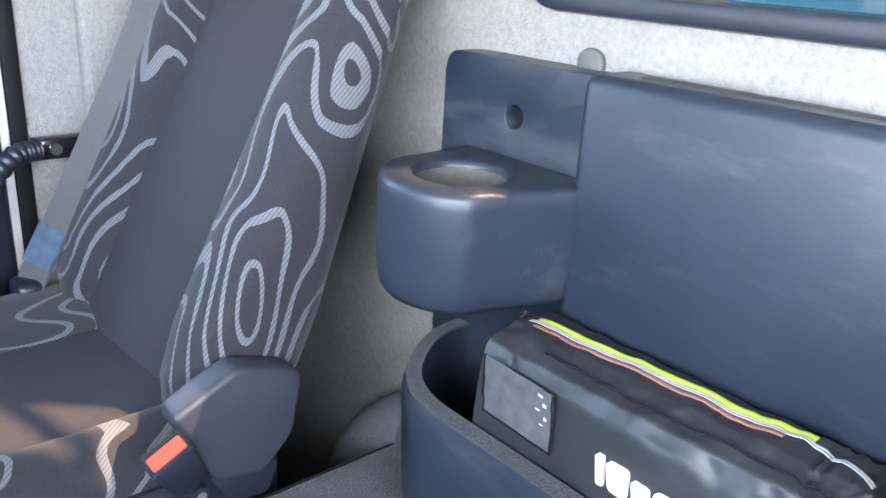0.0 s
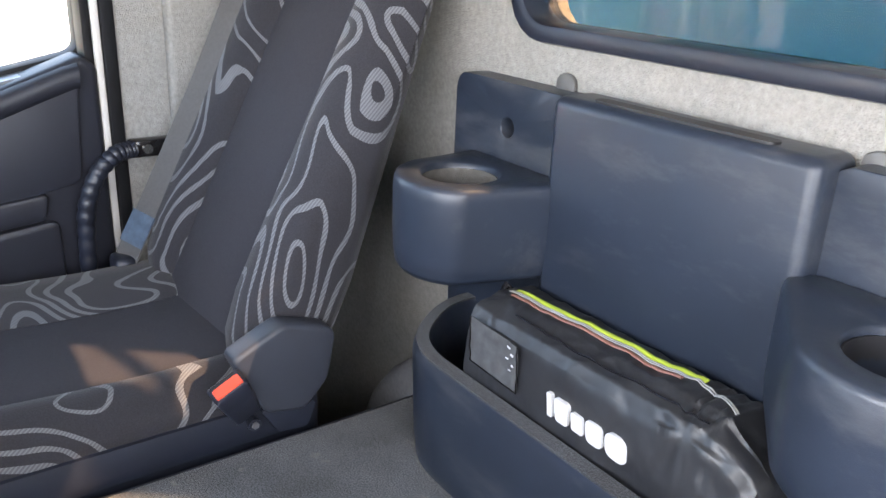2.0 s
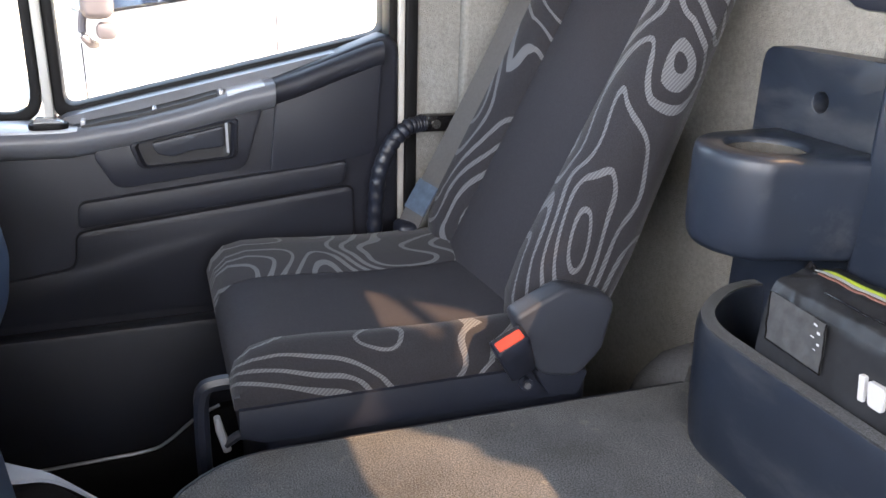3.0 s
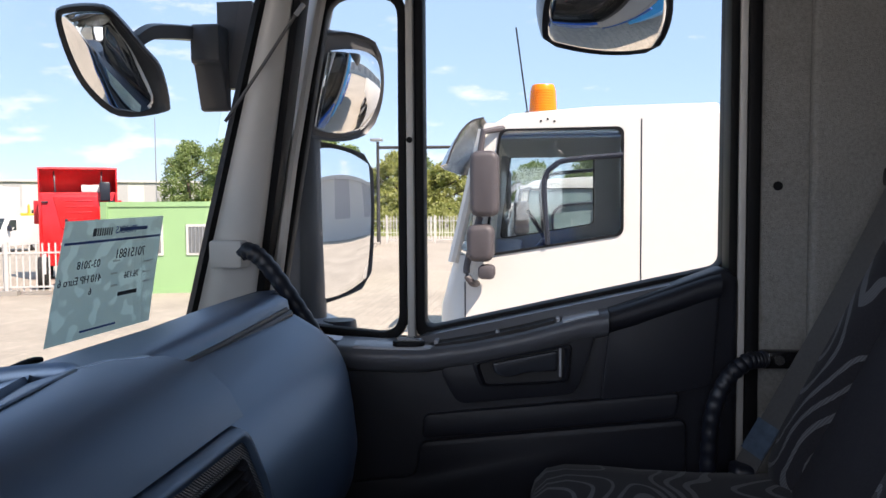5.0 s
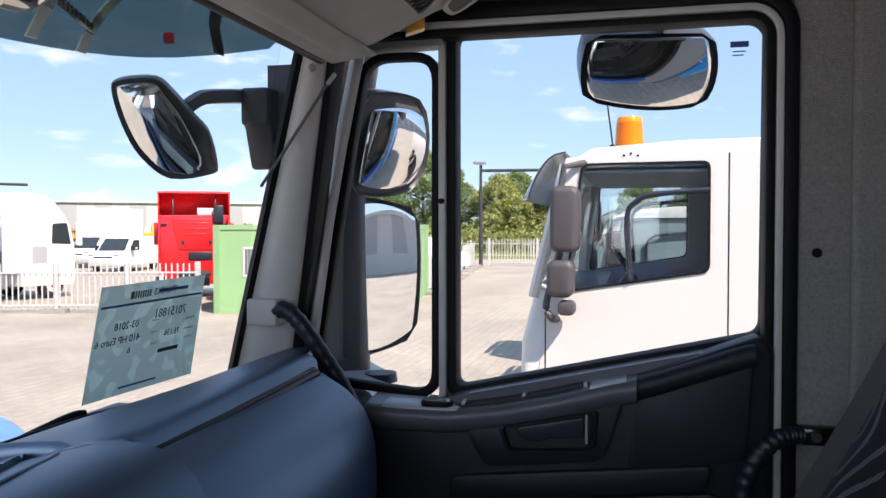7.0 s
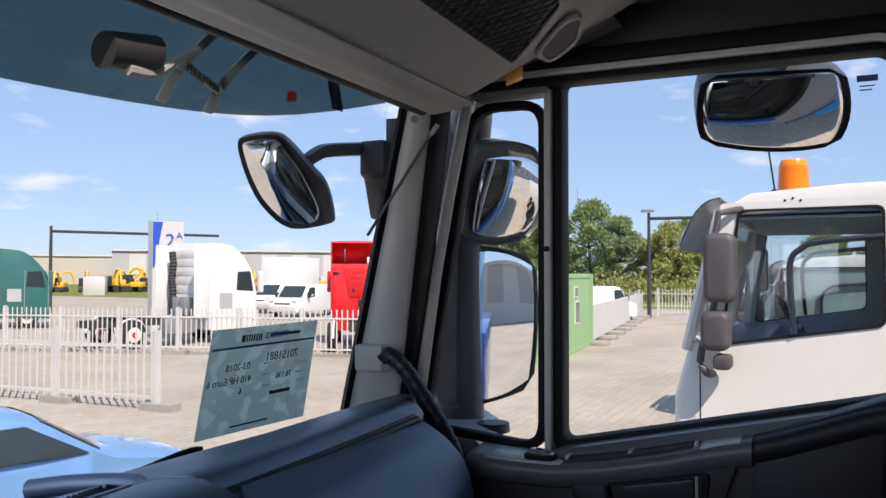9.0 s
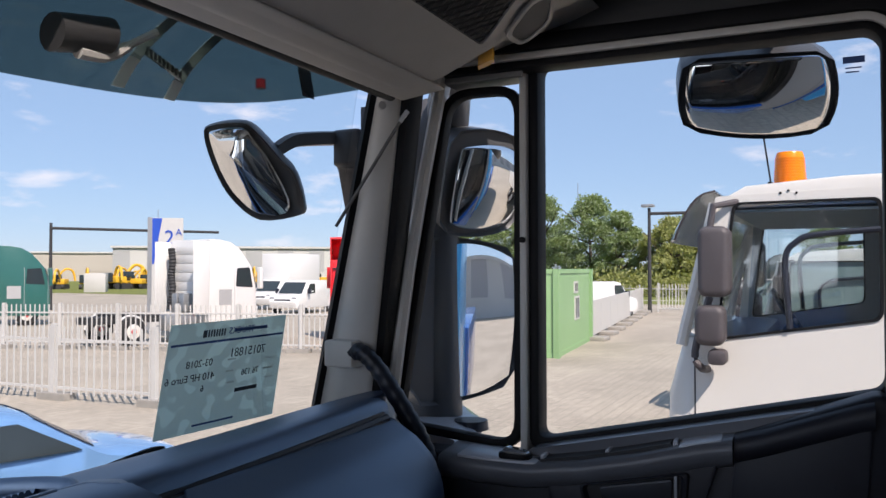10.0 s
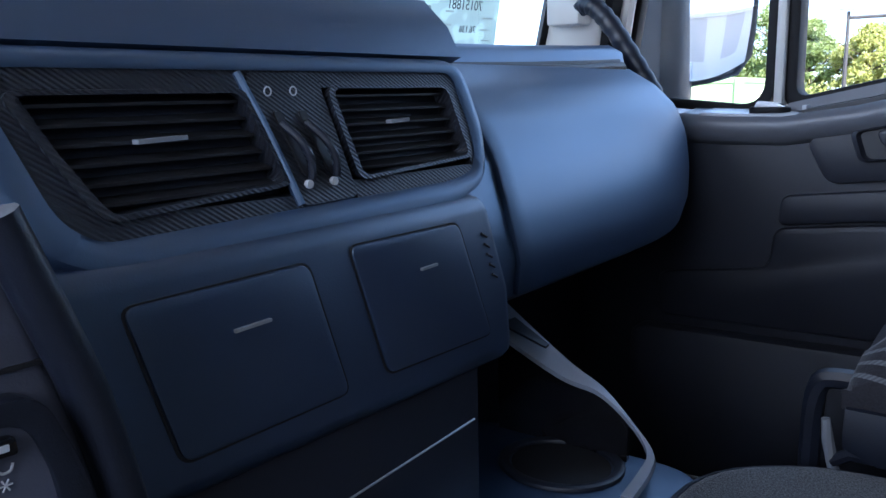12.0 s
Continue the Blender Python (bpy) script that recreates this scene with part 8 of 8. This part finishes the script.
# --- parked vehicles in the yard
def tractor_unit(label, paint, rear_open=False):
    """A tractor unit around the origin: cab front at +x, length 6 m along x."""
    t = thing("tractor_unit", label, "truck", (0, 0, 0), "yard vehicles")
    prof = [(0.0, 0.5), (2.25, 0.45), (2.32, 0.9), (2.28, 1.9), (2.06, 2.75)]
    prof += [(1.98, 3.02), (0.0, 3.02)] if rear_open else [(1.80, 3.10), (1.45, 3.48), (1.05, 3.72), (0.55, 3.81), (0.05, 3.82)]
    bm = B()
    loft(bm, [[(3.7 + (x - 0) * (0.985 if abs(y) > 1.2 else 1), y, z + G) for x, z in prof] for y in (-1.25, -1.15, 1.15, 1.25)])
    soften(bm, 0.03)
    cab_ = part("cab", bm, M[paint], t)
    for s in (-1, 1):
        bm = B()
        prism(bm, round_poly([(4.95, 2.0 + G), (5.78, 1.95 + G), (5.62, 2.75 + G), (5.0, 2.72 + G)], 0.06), "y", *sorted((s * 1.245, s * 1.256)))
        part("side_window", bm, M["dark_glass"], cab_)
        bm = B()
        prism(bm, rounded(5.95, 6.1, 1.9 + G, 2.75 + G, 0.05), "y", *sorted((s * 1.28, s * 1.5)))
        soften(bm, 0.03)
        part("mirror", bm, M[paint], cab_)
        for y_, z_ in ((4.88, 0), (5.9, 0)):
            part("seam", boxed(y_, y_ + 0.015, *sorted((s * 1.249, s * 1.252)), 0.8 + G, 2.8 + G), M["hall_dark"], cab_)
    bm = B()
    loft(bm, [[(5.96, y, 2.0 + G), (5.76, y, 2.74 + G), (5.80, y, 2.75 + G), (6.00, y, 2.0 + G)] for y in (-1.1, 1.1)])
    part("windscreen", bm, M["dark_glass"], cab_)
    if rear_open:
        crest = [(3.60, 3.86), (3.85, 3.82), (4.12, 3.70), (4.36, 3.48), (4.52, 3.20), (4.58, 3.0)]
        bm = B()
        loft(bm, [[(x, 1.27, z + G), (x, 0.9, z + 0.02 + G), (x, -0.9, z + 0.02 + G), (x, -1.27, z + G), (x - 0.02, -1.25, z - 0.05 + G), (x - 0.02, 1.25, z - 0.05 + G)] for x, z in crest])
        part("roof_fairing", bm, M[paint], t, "hollow roof fairing, open to the rear")
        for s in (-1, 1):
            bm = B()
            prism(bm, [(x, z - 0.02 + G) for x, z in crest] + [(3.66, 3.0 + G), (3.54, 3.35 + G)], "y", *sorted((s * 1.20, s * 1.25)))
            part("fairing_side", bm, M[paint], t)
            bm = B()
            tube(bm, [(3.68, s * 0.72, 3.03 + G), (3.74, s * 0.74, 3.45 + G), (3.90, s * 0.76, 3.78 + G)], 0.03, 6)
            part("fairing_strut", bm, M["dash_low"], t, "dark fairing strut")
            part("hinge", boxed(3.62, 3.70, *sorted((s * 0.95, s * 1.22)), 2.66 + G, 2.72 + G, 0.01), M["dash_low"], t)
        part("roof_box", boxed(3.82, 4.12, -0.72, -0.10, 3.03 + G, 3.28 + G, 0.02), M["bright_white"], t, "white box on the cab roof")
        part("air_duct", boxed(3.48, 3.70, -1.02, -0.68, 2.72 + G, 3.38 + G, 0.05), M["dash_low"], t, "black air duct")
        bm = B()
        prism(bm, round_poly([(0.80, 2.90 + G), (-0.62, 2.90 + G), (-0.80, 1.75 + G), (0.56, 1.75 + G)], 0.08), "x", 3.662, 3.71)
        soften(bm, 0.03, 2)
        rp_ = part("rear_panel", bm, M[paint], t)
        for z in (2.30, 2.50, 2.70):
            part("rear_swage", boxed(3.645, 3.67, -0.45, 0.42, z + G, z + 0.05 + G, 0.012), M[paint], rp_)
        for y_ in (0.40, -0.55):
            part("cover_plate", boxed(3.65, 3.67, y_ - 0.05, y_ + 0.05, 1.95 + G, 2.10 + G, 0.01), M["dash_low"], rp_)
        part("rear_hatch", boxed(3.66, 3.71, -0.62, 0.22, 1.38 + G, 1.68 + G, 0.06), M["dash_low"], t)
        for s in (-1, 1):
            part("side_fairing", boxed(3.45, 3.75, *sorted((s * 1.16, s * 1.25)), 1.0 + G, 3.0 + G, 0.03), M[paint], t)
    else:
        for s in (-1, 1):
            part("side_fairing", boxed(3.0, 3.72, *sorted((s * 1.21, s * 1.25)), 1.0 + G, 3.75 + G, 0.02), M[paint], t)
        bm = B()
        hp = [(3.42, 0.72 + 0.04 * math.sin(0.35 * k), 1.1 + G + 0.06 * k) for k in range(41)]
        tube(bm, hp, [0.15 if k % 2 else 0.12 for k in range(41)], 10)
        part("air_line", bm, M["chassis"], t, "dark ribbed air duct")
        for k in range(7):
            part("rear_panel", boxed(3.665, 3.698, -1.05, 1.05, 1.15 + 0.35 * k + G, 1.485 + 0.35 * k + G, 0.004), M[paint], t)
        for yy in (-0.35, 0.1):
            part("tool_box", boxed(3.2, 3.62, yy, yy + 0.32, 1.05 + G, 1.75 + G, 0.03), M["steel"], t)
        part("louvre", boxed(4.15, 4.75, -1.258, -1.252, 1.3 + G, 1.9 + G), M["hall_dark"], t)
    part("chassis", boxed(-0.6, 5.6, -0.45, 0.45, 0.75 + G, 1.0 + G), M["chassis"], t)
    part("coupling", boxed(0.2, 1.4, -0.5, 0.5, 1.0 + G, 1.12 + G, 0.03), M["chassis"], t)
    part("tank", boxed(1.9, 3.2, -1.2, -0.7, 0.45 + G, 1.05 + G, 0.06), M["steel"], t)
    for x in (0.6, 5.0):
        for y in (-1.05, 1.05):
            wheel(t, x, y, 0.50, 0.32, "y")
        bm = B()
        for s in (-1, 1):
            tube(bm, [(x + 0.56 * math.cos(a), s * 1.0, G + 0.5 + 0.56 * math.sin(a)) for a in [math.pi * k / 12 for k in range(13)]], 0.04, 6)
        part("mudguard", bm, M["bright_white"], t)
    return t


M["dark_glass"] = mat("dark_vehicle_glass", (0.03, 0.04, 0.045), 0.08, var=0.2, scale=3, bump=0)
wt = tractor_unit("white tractor unit with high roof behind the fence", "bright_white")
place(wt, pose(20.36, 23.92, 0, 0, 0, -12))
rt = tractor_unit("red truck cab seen from behind in the yard", "red_paint", True)
place(rt, pose(23.0, 14.75, 0, 0, 0, 30.5))
gt = tractor_unit("dark green truck behind the fence", "green_paint")
place(gt, pose(23.1, 39.4, 0, 0, 0, -37))


def van(label, high):
    """A panel van or box van around the origin, front at +x."""
    t = thing("van", label, "van", (0, 0, 0), "yard vehicles")
    prof = [(-2.5, 0.35), (2.35, 0.35), (2.45, 0.75), (2.3, 1.05), (1.5, 1.2), (0.75, 1.93), (0.3, 2.0), (-2.5, 1.98)]
    bm = B()
    loft(bm, [[(x - (0.12 if abs(y) > 0.95 else 0) * (x > 1), y * (0.93 if z > 1.5 else 1), z + G) for x, z in prof] for y in (-0.98, -0.88, 0.88, 0.98)])
    soften(bm, 0.05)
    b_ = part("body", bm, M["bright_white"], t)
    bm = B()
    loft(bm, [[(1.49, y, 1.225 + G), (0.83, y * 0.9, 1.87 + G), (0.86, y * 0.9, 1.89 + G), (1.52, y, 1.235 + G)] for y in (-0.8, 0.8)])
    part("windscreen", bm, M["dark_glass"], b_)
    for s in (-1, 1):
        bm = B()
        prism(bm, round_poly([(0.15, 1.22 + G), (1.25, 1.22 + G), (0.75, 1.80 + G), (0.15, 1.80 + G)], 0.05), "y", *sorted((s * 0.93, s * 0.965)))
        part("side_window", bm, M["dark_glass"], b_)
        part("headlamp", boxed(2.12, 2.36, *sorted((s * 0.58, s * 0.9)), 0.86 + G, 1.02 + G, 0.03), M["steel"], b_)
        bm = B()
        box(bm, 1.0, 1.2, *sorted((s * 1.0, s * 1.2)), 1.2 + G, 1.5 + G)
        soften(bm, 0.03)
        part("mirror", bm, M["dash_low"], b_)
    part("grille", boxed(2.30, 2.42, -0.55, 0.55, 0.62 + G, 0.90 + G, 0.02), M["dash_low"], b_)
    for x in (-1.7, 1.55):
        for y in (-0.85, 0.85):
            wheel(t, x, y, 0.33, 0.22, "y", "steel")
    if high:
        part("box_body", boxed(-3.6, 0.35, -1.1, 1.1, 0.75 + G, 3.75 + G, 0.03), M["bright_white"], t)
    return t


v1 = van("white panel van parked in the yard", False)
place(v1, pose(41.5, 30.2, 0, 0, 0, 186))
v2 = van("white box van parked in the yard", True)
place(v2, pose(45.5, 35.0, 0, 0, 0, 183))
v3 = copy_thing(v1, pose(42.5, 11.9, 0, 0, 0, -20))
tagged(v3, "white panel van behind the barrier")


def estate_car(label, paint):
    """A low car around the origin, front at +x."""
    t = thing("car", label, "car", (0, 0, 0), "yard vehicles")
    top = curve_pts([(-2.2, 0.0, 0.72), (-2.1, 0.0, 1.02), (-1.75, 0.0, 1.25), (-1.2, 0.0, 1.47), (-0.5, 0.0, 1.51), (0.2, 0.0, 1.45), (0.62, 0.0, 1.23), (1.0, 0.0, 1.03), (1.5, 0.0, 0.95), (1.95, 0.0, 0.84), (2.18, 0.0, 0.66)], 4)

    def half_width(z):
        return 0.90 - 0.30 * max(0.0, z - 0.95)

    def skin(p, v, lift_=0.0):
        w = half_width(p.z) * (1 - 0.10 * (abs(p.x) / 2.2) ** 4)
        return (p.x - 0.10 * v * v * (1 if p.x > 0 else -1) * (abs(p.x) / 2.2), w * v, p.z - 0.055 * v * v - 0.05 * v ** 8 + lift_ + G)

    vs_ = [-1.0, -0.95, -0.85, -0.65, -0.35, 0.0, 0.35, 0.65, 0.85, 0.95, 1.0]
    bm = B()
    loft(bm, [[skin(p, v) for v in vs_] + [(p.x * 0.98, 0.88, 0.55 + G), (p.x * 0.98, 0.86, 0.28 + G), (p.x * 0.98, -0.86, 0.28 + G), (p.x * 0.98, -0.88, 0.55 + G)] for p in top])
    b_ = part("body", bm, M[paint], t, smooth=60)
    bm = B()
    loft(bm, [[skin(p, v * 0.88, h) for h in (0.012, -0.02) for v in ((-1, -0.6, 0, 0.6, 1) if h > 0 else (1, 0.6, 0, -0.6, -1))] for p in top if 0.30 < p.x < 0.90])
    part("windscreen", bm, M["car_glass"], b_, smooth=60)
    for s in (-1, 1):
        bm = B()
        loft(bm, [[(x, s * (half_width(z) + o), z - 0.06 + G) for x, z in ((0.70, 1.08), (-1.75, 1.10), (-1.25, 1.40), (0.12, 1.40))] for o in (-0.03, 0.004)])
        part("side_window", bm, M["dark_glass"], b_)
    for x in (-1.35, 1.35):
        for y in (-0.78, 0.78):
            wheel(t, x, y, 0.31, 0.2, "y", "steel")
    return t


M["car_glass"] = mat("dark_navy_car_glass", (0.006, 0.010, 0.022), 0.2, var=0.1, bump=0, spec=0.12)
bc = estate_car("glossy blue car parked ahead of the truck", "light_blue_paint")
place(bc, pose(4.66, 8.0, 0, 0, 0, -14) @ Matrix.Scale(0.95, 4))


# --- far buildings and machines
def far_hall(p, q, depth, h, label, material, panels, alt):
    a, b = Vector(p), Vector(q)
    d = (b - a).normalized()
    nn = Vector((-d.y, d.x)) * depth
    if nn.dot(a) < 0:
        nn = -nn
    w = thing("hall", label, "building", (a.x, a.y, G))
    bm = B()
    prism(bm, [tuple(a), tuple(b), tuple(b + nn), tuple(a + nn)], "z", G, G + h)
    part("walls", bm, material, w)
    bm = B()
    prism(bm, [tuple(a - d * 0.3 - nn * 0.01), tuple(b + d * 0.3 - nn * 0.01), tuple(b + nn), tuple(a + nn)], "z", G + h, G + h + 0.35)
    part("parapet", bm, M["hall_light"], w)
    for k in range(panels):
        f0, f1 = k / panels, (k + 0.5) / panels
        p0, p1 = a.lerp(b, f0), a.lerp(b, f1)
        o = -nn.normalized() * 0.05
        bm = B()
        prism(bm, [tuple(p0 + o), tuple(p1 + o), tuple(p1), tuple(p0)], "z", G + h * 0.35, G + h - 0.02)
        part("cladding_panel", bm, alt, w)
    return w


far_hall((100, 190), (185, 120), 40, 6.6, "long low warm grey warehouse beyond the yard", M["hall"], 9, M["hall"])
far_hall((100, 110), (150, 52), 40, 6.4, "warehouse with alternating pale and grey cladding", M["hall_light"], 14, M["hall_dark"])
far_hall((-40, -44), (70, -44), 20, 5.6, "pale grey workshop hall behind the parked trucks", M["hall_light"], 14, M["hall_dark"])


def canopy_building():
    """A grey hall with a white upper storey and a wide canopy edge."""
    w = thing("office_hall", "grey hall with white upper storey and projecting canopy", "building", (49.9, 75.5, G))
    a, l_, d_ = Vector((49.9, 75.5)), Vector((-0.84, 0.55)), Vector((0.55, 0.84))

    def block(u0, u1, v0, v1, z0, z1, name, material):
        bm = B()
        prism(bm, [tuple(a + l_ * u + d_ * v) for u, v in ((u0, v0), (u1, v0), (u1, v1), (u0, v1))], "z", G + z0, G + z1)
        return part(name, bm, material, w)

    block(0.0, 32, 0.0, 22, 0.0, 7.6, "walls", M["hall_dark"])
    block(-2.6, 34, -1.5, 23, 7.6, 8.1, "canopy", M["white_paint"])
    block(-0.3, 32, -0.2, 22, 8.1, 10.9, "upper_storey", M["white_paint"])
    for k in range(6):
        block(1.5 + 5 * k, 5.2 + 5 * k, -0.06, 0.0, 0.4, 4.6, "gate", M["hall"])


canopy_building()
copy_thing(wt, pose(22.2, 44.9, 0, 0, 0, -37))


def excavator(x, y, s, rot):
    e = thing("excavator", "yellow excavator in a row of machines", "excavator", (0, 0, 0), "yellow machines")
    bm = B()
    box(bm, -1.6, 1.2, -1.2, 1.2, 1.1, 2.1)
    soften(bm, 0.1)
    part("body", bm, M["machine"], e)
    bm = B()
    box(bm, 0.2, 1.6, -1.2, 0.0, 1.3, 2.9)
    soften(bm, 0.1)
    part("cabin", bm, M["dark_glass"], e)
    bm = B()
    tube(bm, curve_pts([(0.8, 0.4, 1.9), (2.4, 0.4, 3.9), (3.9, 0.4, 3.6), (4.4, 0.4, 1.6)], 4), 0.22, 6)
    part("boom", bm, M["machine"], e)
    for yy in (-1.0, 1.0):
        bm = B()
        prism(bm, rounded(-1.8, 1.6, 0.0, 1.0, 0.45), "y", yy - 0.3, yy + 0.3)
        part("track", bm, M["chassis"], e)
    e.matrix_basis = pose(x, y, G, 0, 0, rot) @ Matrix.Scale(s, 4)
    return e


rng = random.Random(11)
for k in range(44):
    f = k / 43
    excavator(78 + 40 * f, 98 - 26 * f + rng.uniform(-6, 6), rng.uniform(0.5, 0.85), rng.uniform(0, 360))
for k in range(5):
    m_ = boxed(-1.1, 1.1, -1.2, 1.2, 0, rng.uniform(1.8, 2.6), 0.05)
    o = solid("site_cabin", m_, M["orange"] if k == 2 else M["hall_light"], "orange steel site cabin beyond the verge" if k == 2 else "pale steel site cabin beyond the verge", "cabin", "site cabins")
    o.matrix_basis = pose(70 + 7 * k, 80 - 4.5 * k, G, 0, 0, 40)


# --- trees
def leaf_crown(parent, blobs, n_leaves, size, material, seed):
    """Many small leaf cards spread over uneven clumps."""
    r = random.Random(seed)
    verts, faces = [], []
    for (cx, cy, cz, rad) in blobs:
        m = int(n_leaves * rad * rad / sum(b[3] ** 2 for b in blobs))
        for _ in range(m):
            th, u = r.uniform(0, 2 * math.pi), r.uniform(-0.75, 1)
            rr = rad * (0.35 + 0.85 * r.random())
            s_ = math.sqrt(max(0, 1 - u * u))
            p = Vector((cx + rr * s_ * math.cos(th), cy + rr * s_ * math.sin(th), cz + rr * u * 0.95))
            a = Vector((r.gauss(0, 1), r.gauss(0, 1), r.gauss(0, 1))).normalized()
            b = a.cross(Vector((r.gauss(0, 1), r.gauss(0, 1), r.gauss(0, 1)))).normalized()
            s = size * r.uniform(0.6, 1.4)
            i = len(verts)
            verts += [p - a * s, p + b * s * 0.55, p + a * s, p - b * s * 0.55]
            faces.append((i, i + 1, i + 2, i + 3))
    me = bpy.data.meshes.new("crown")
    me.from_pydata([tuple(v) for v in verts], [], faces)
    me.materials.append(material)
    ob = new("crown", me)
    ob.parent = parent
    ob.matrix_parent_inverse = parent.matrix_basis.inverted()


def tree(x, y, h, w, material, seed, label):
    t = thing("tree", label, "tree", (x, y, G), "trees behind the gate")
    r = random.Random(seed)
    bm = B()
    pts = curve_pts([(x, y, G - 0.2), (x + 0.1, y, G + h * 0.25), (x - 0.1, y + 0.2, G + h * 0.6), (x, y, G + h * 0.85)], 4)
    tube(bm, pts, [0.32 * (1 - 0.85 * i / (len(pts) - 1)) for i in range(len(pts))], 8)
    for k in range(7):
        a = r.uniform(0, 6.28)
        z = h * r.uniform(0.25, 0.65)
        tube(bm, [(x, y, G + z), (x + w * 0.28 * math.cos(a), y + w * 0.28 * math.sin(a), G + z + h * 0.1), (x + w * 0.45 * math.cos(a), y + w * 0.45 * math.sin(a), G + z + h * 0.2)], [0.12, 0.07, 0.03], 5)
    part("trunk", bm, M["bark"], t)
    blobs = []
    for k in range(110):
        f = r.random()
        zz = h * (0.10 + 0.86 * f)
        rw = w * 0.5 * (math.sin(math.pi * min(1, 0.12 + 0.86 * f)) ** 0.7)
        a = r.uniform(0, 6.28)
        q = rw * r.random() ** 0.5 * 0.85
        blobs.append((x + q * math.cos(a), y + q * math.sin(a), G + zz, w * r.uniform(0.05, 0.11)))
    leaf_crown(t, blobs, 14000, 0.16, material, seed + 1)
    return t


rng = random.Random(5)
for k, (x, y, h, w, mt) in enumerate(((88, 24.5, 10.8, 9.5, "leaf"), (85, 20.5, 8.5, 7, "leaf"), (90, 30.5, 11, 9, "leaf"), (92, 36, 10.5, 10, "leaf"), (96, 43, 10, 9, "leaf"), (83, 14.8, 7.6, 8.0, "leaf2"), (84, 10, 6.8, 7, "leaf2"), (92, 14.5, 8.5, 8, "leaf"), (94, 1.0, 7, 8, "leaf"), (96, -6, 8, 9, "leaf"))):
    tree(x, y, h, w, M[mt], 20 + k, "leafy roadside tree with an uneven crown" if mt == "leaf" else "yellowing leafy tree behind the gate")
# hedge
hd = thing("hedge", "rough green hedge below the trees", "hedge", (85, 10, G), kind="stuff")
leaf_crown(hd, [(78 + rng.uniform(-1, 1), 48 - 1.6 * k, G + 0.9 + rng.uniform(0, 0.5), 1.5) for k in range(38)], 9000, 0.18, M["leaf2"], 77)
for k in range(6):
    fence_panel((63, 34 - 5 * k), (63, 29 - 5 * k), 1.4, 10, "pale verge fence panel", "verge fence", False)

# --- blue load body behind the cab
bb = thing("crane_body", "blue painted crane body behind the cab", "crane", (0, -1.2, 1.0))
part("main_panel", boxed(-1.05, 1.12, -1.6, -0.55, 1.0, 3.36, 0.02), M["rear_blue"], bb)
# Unseen posts, foot and bar, added to cut the sunbeam through the rear window.
part("sun_blocker_post", boxed(-0.52, -0.43, -0.44, -0.40, 3.36, 4.7, 0.01), M["rear_blue"], bb, "blue post added out of view to shape the sun patches")
part("sun_blocker_post", boxed(-0.29, -0.12, -0.44, -0.40, 3.36, 4.7, 0.01), M["rear_blue"], bb, "blue post added out of view to shape the sun patches")
part("sun_blocker_foot", boxed(-0.54, -0.40, -0.60, -0.38, 3.25, 3.42, 0.02), M["rear_blue"], bb)
bm = B()
tube(bm, [(-0.46, -0.42, 3.52), (-0.22, -0.42, 3.66)], 0.012, 10)
part("sun_blocker_bar", bm, M["rear_blue"], bb)
part("side_rail", boxed(-0.10, -0.04, -0.55, -0.50, 1.0, 3.35, 0.01), M["light_blue_paint"], bb)
for x, z, w, h in ((0.14, 2.62, 0.10, 0.05), (0.0, 2.66, 0.05, 0.04), (-0.20, 2.58, 0.03, 0.06)):
    part("worn_sticker", boxed(x, x + w, -0.55, -0.545, z, z + h), M["white_print"], bb, "pale worn sticker")
part("sub_frame", boxed(-0.5, 0.5, -6.9, -0.6, G, 1.05), M["chassis"], bb)
part("load_bed", boxed(-1.15, 1.18, -7.0, -1.62, 1.1, 2.2, 0.03), M["blue_paint"], bb)
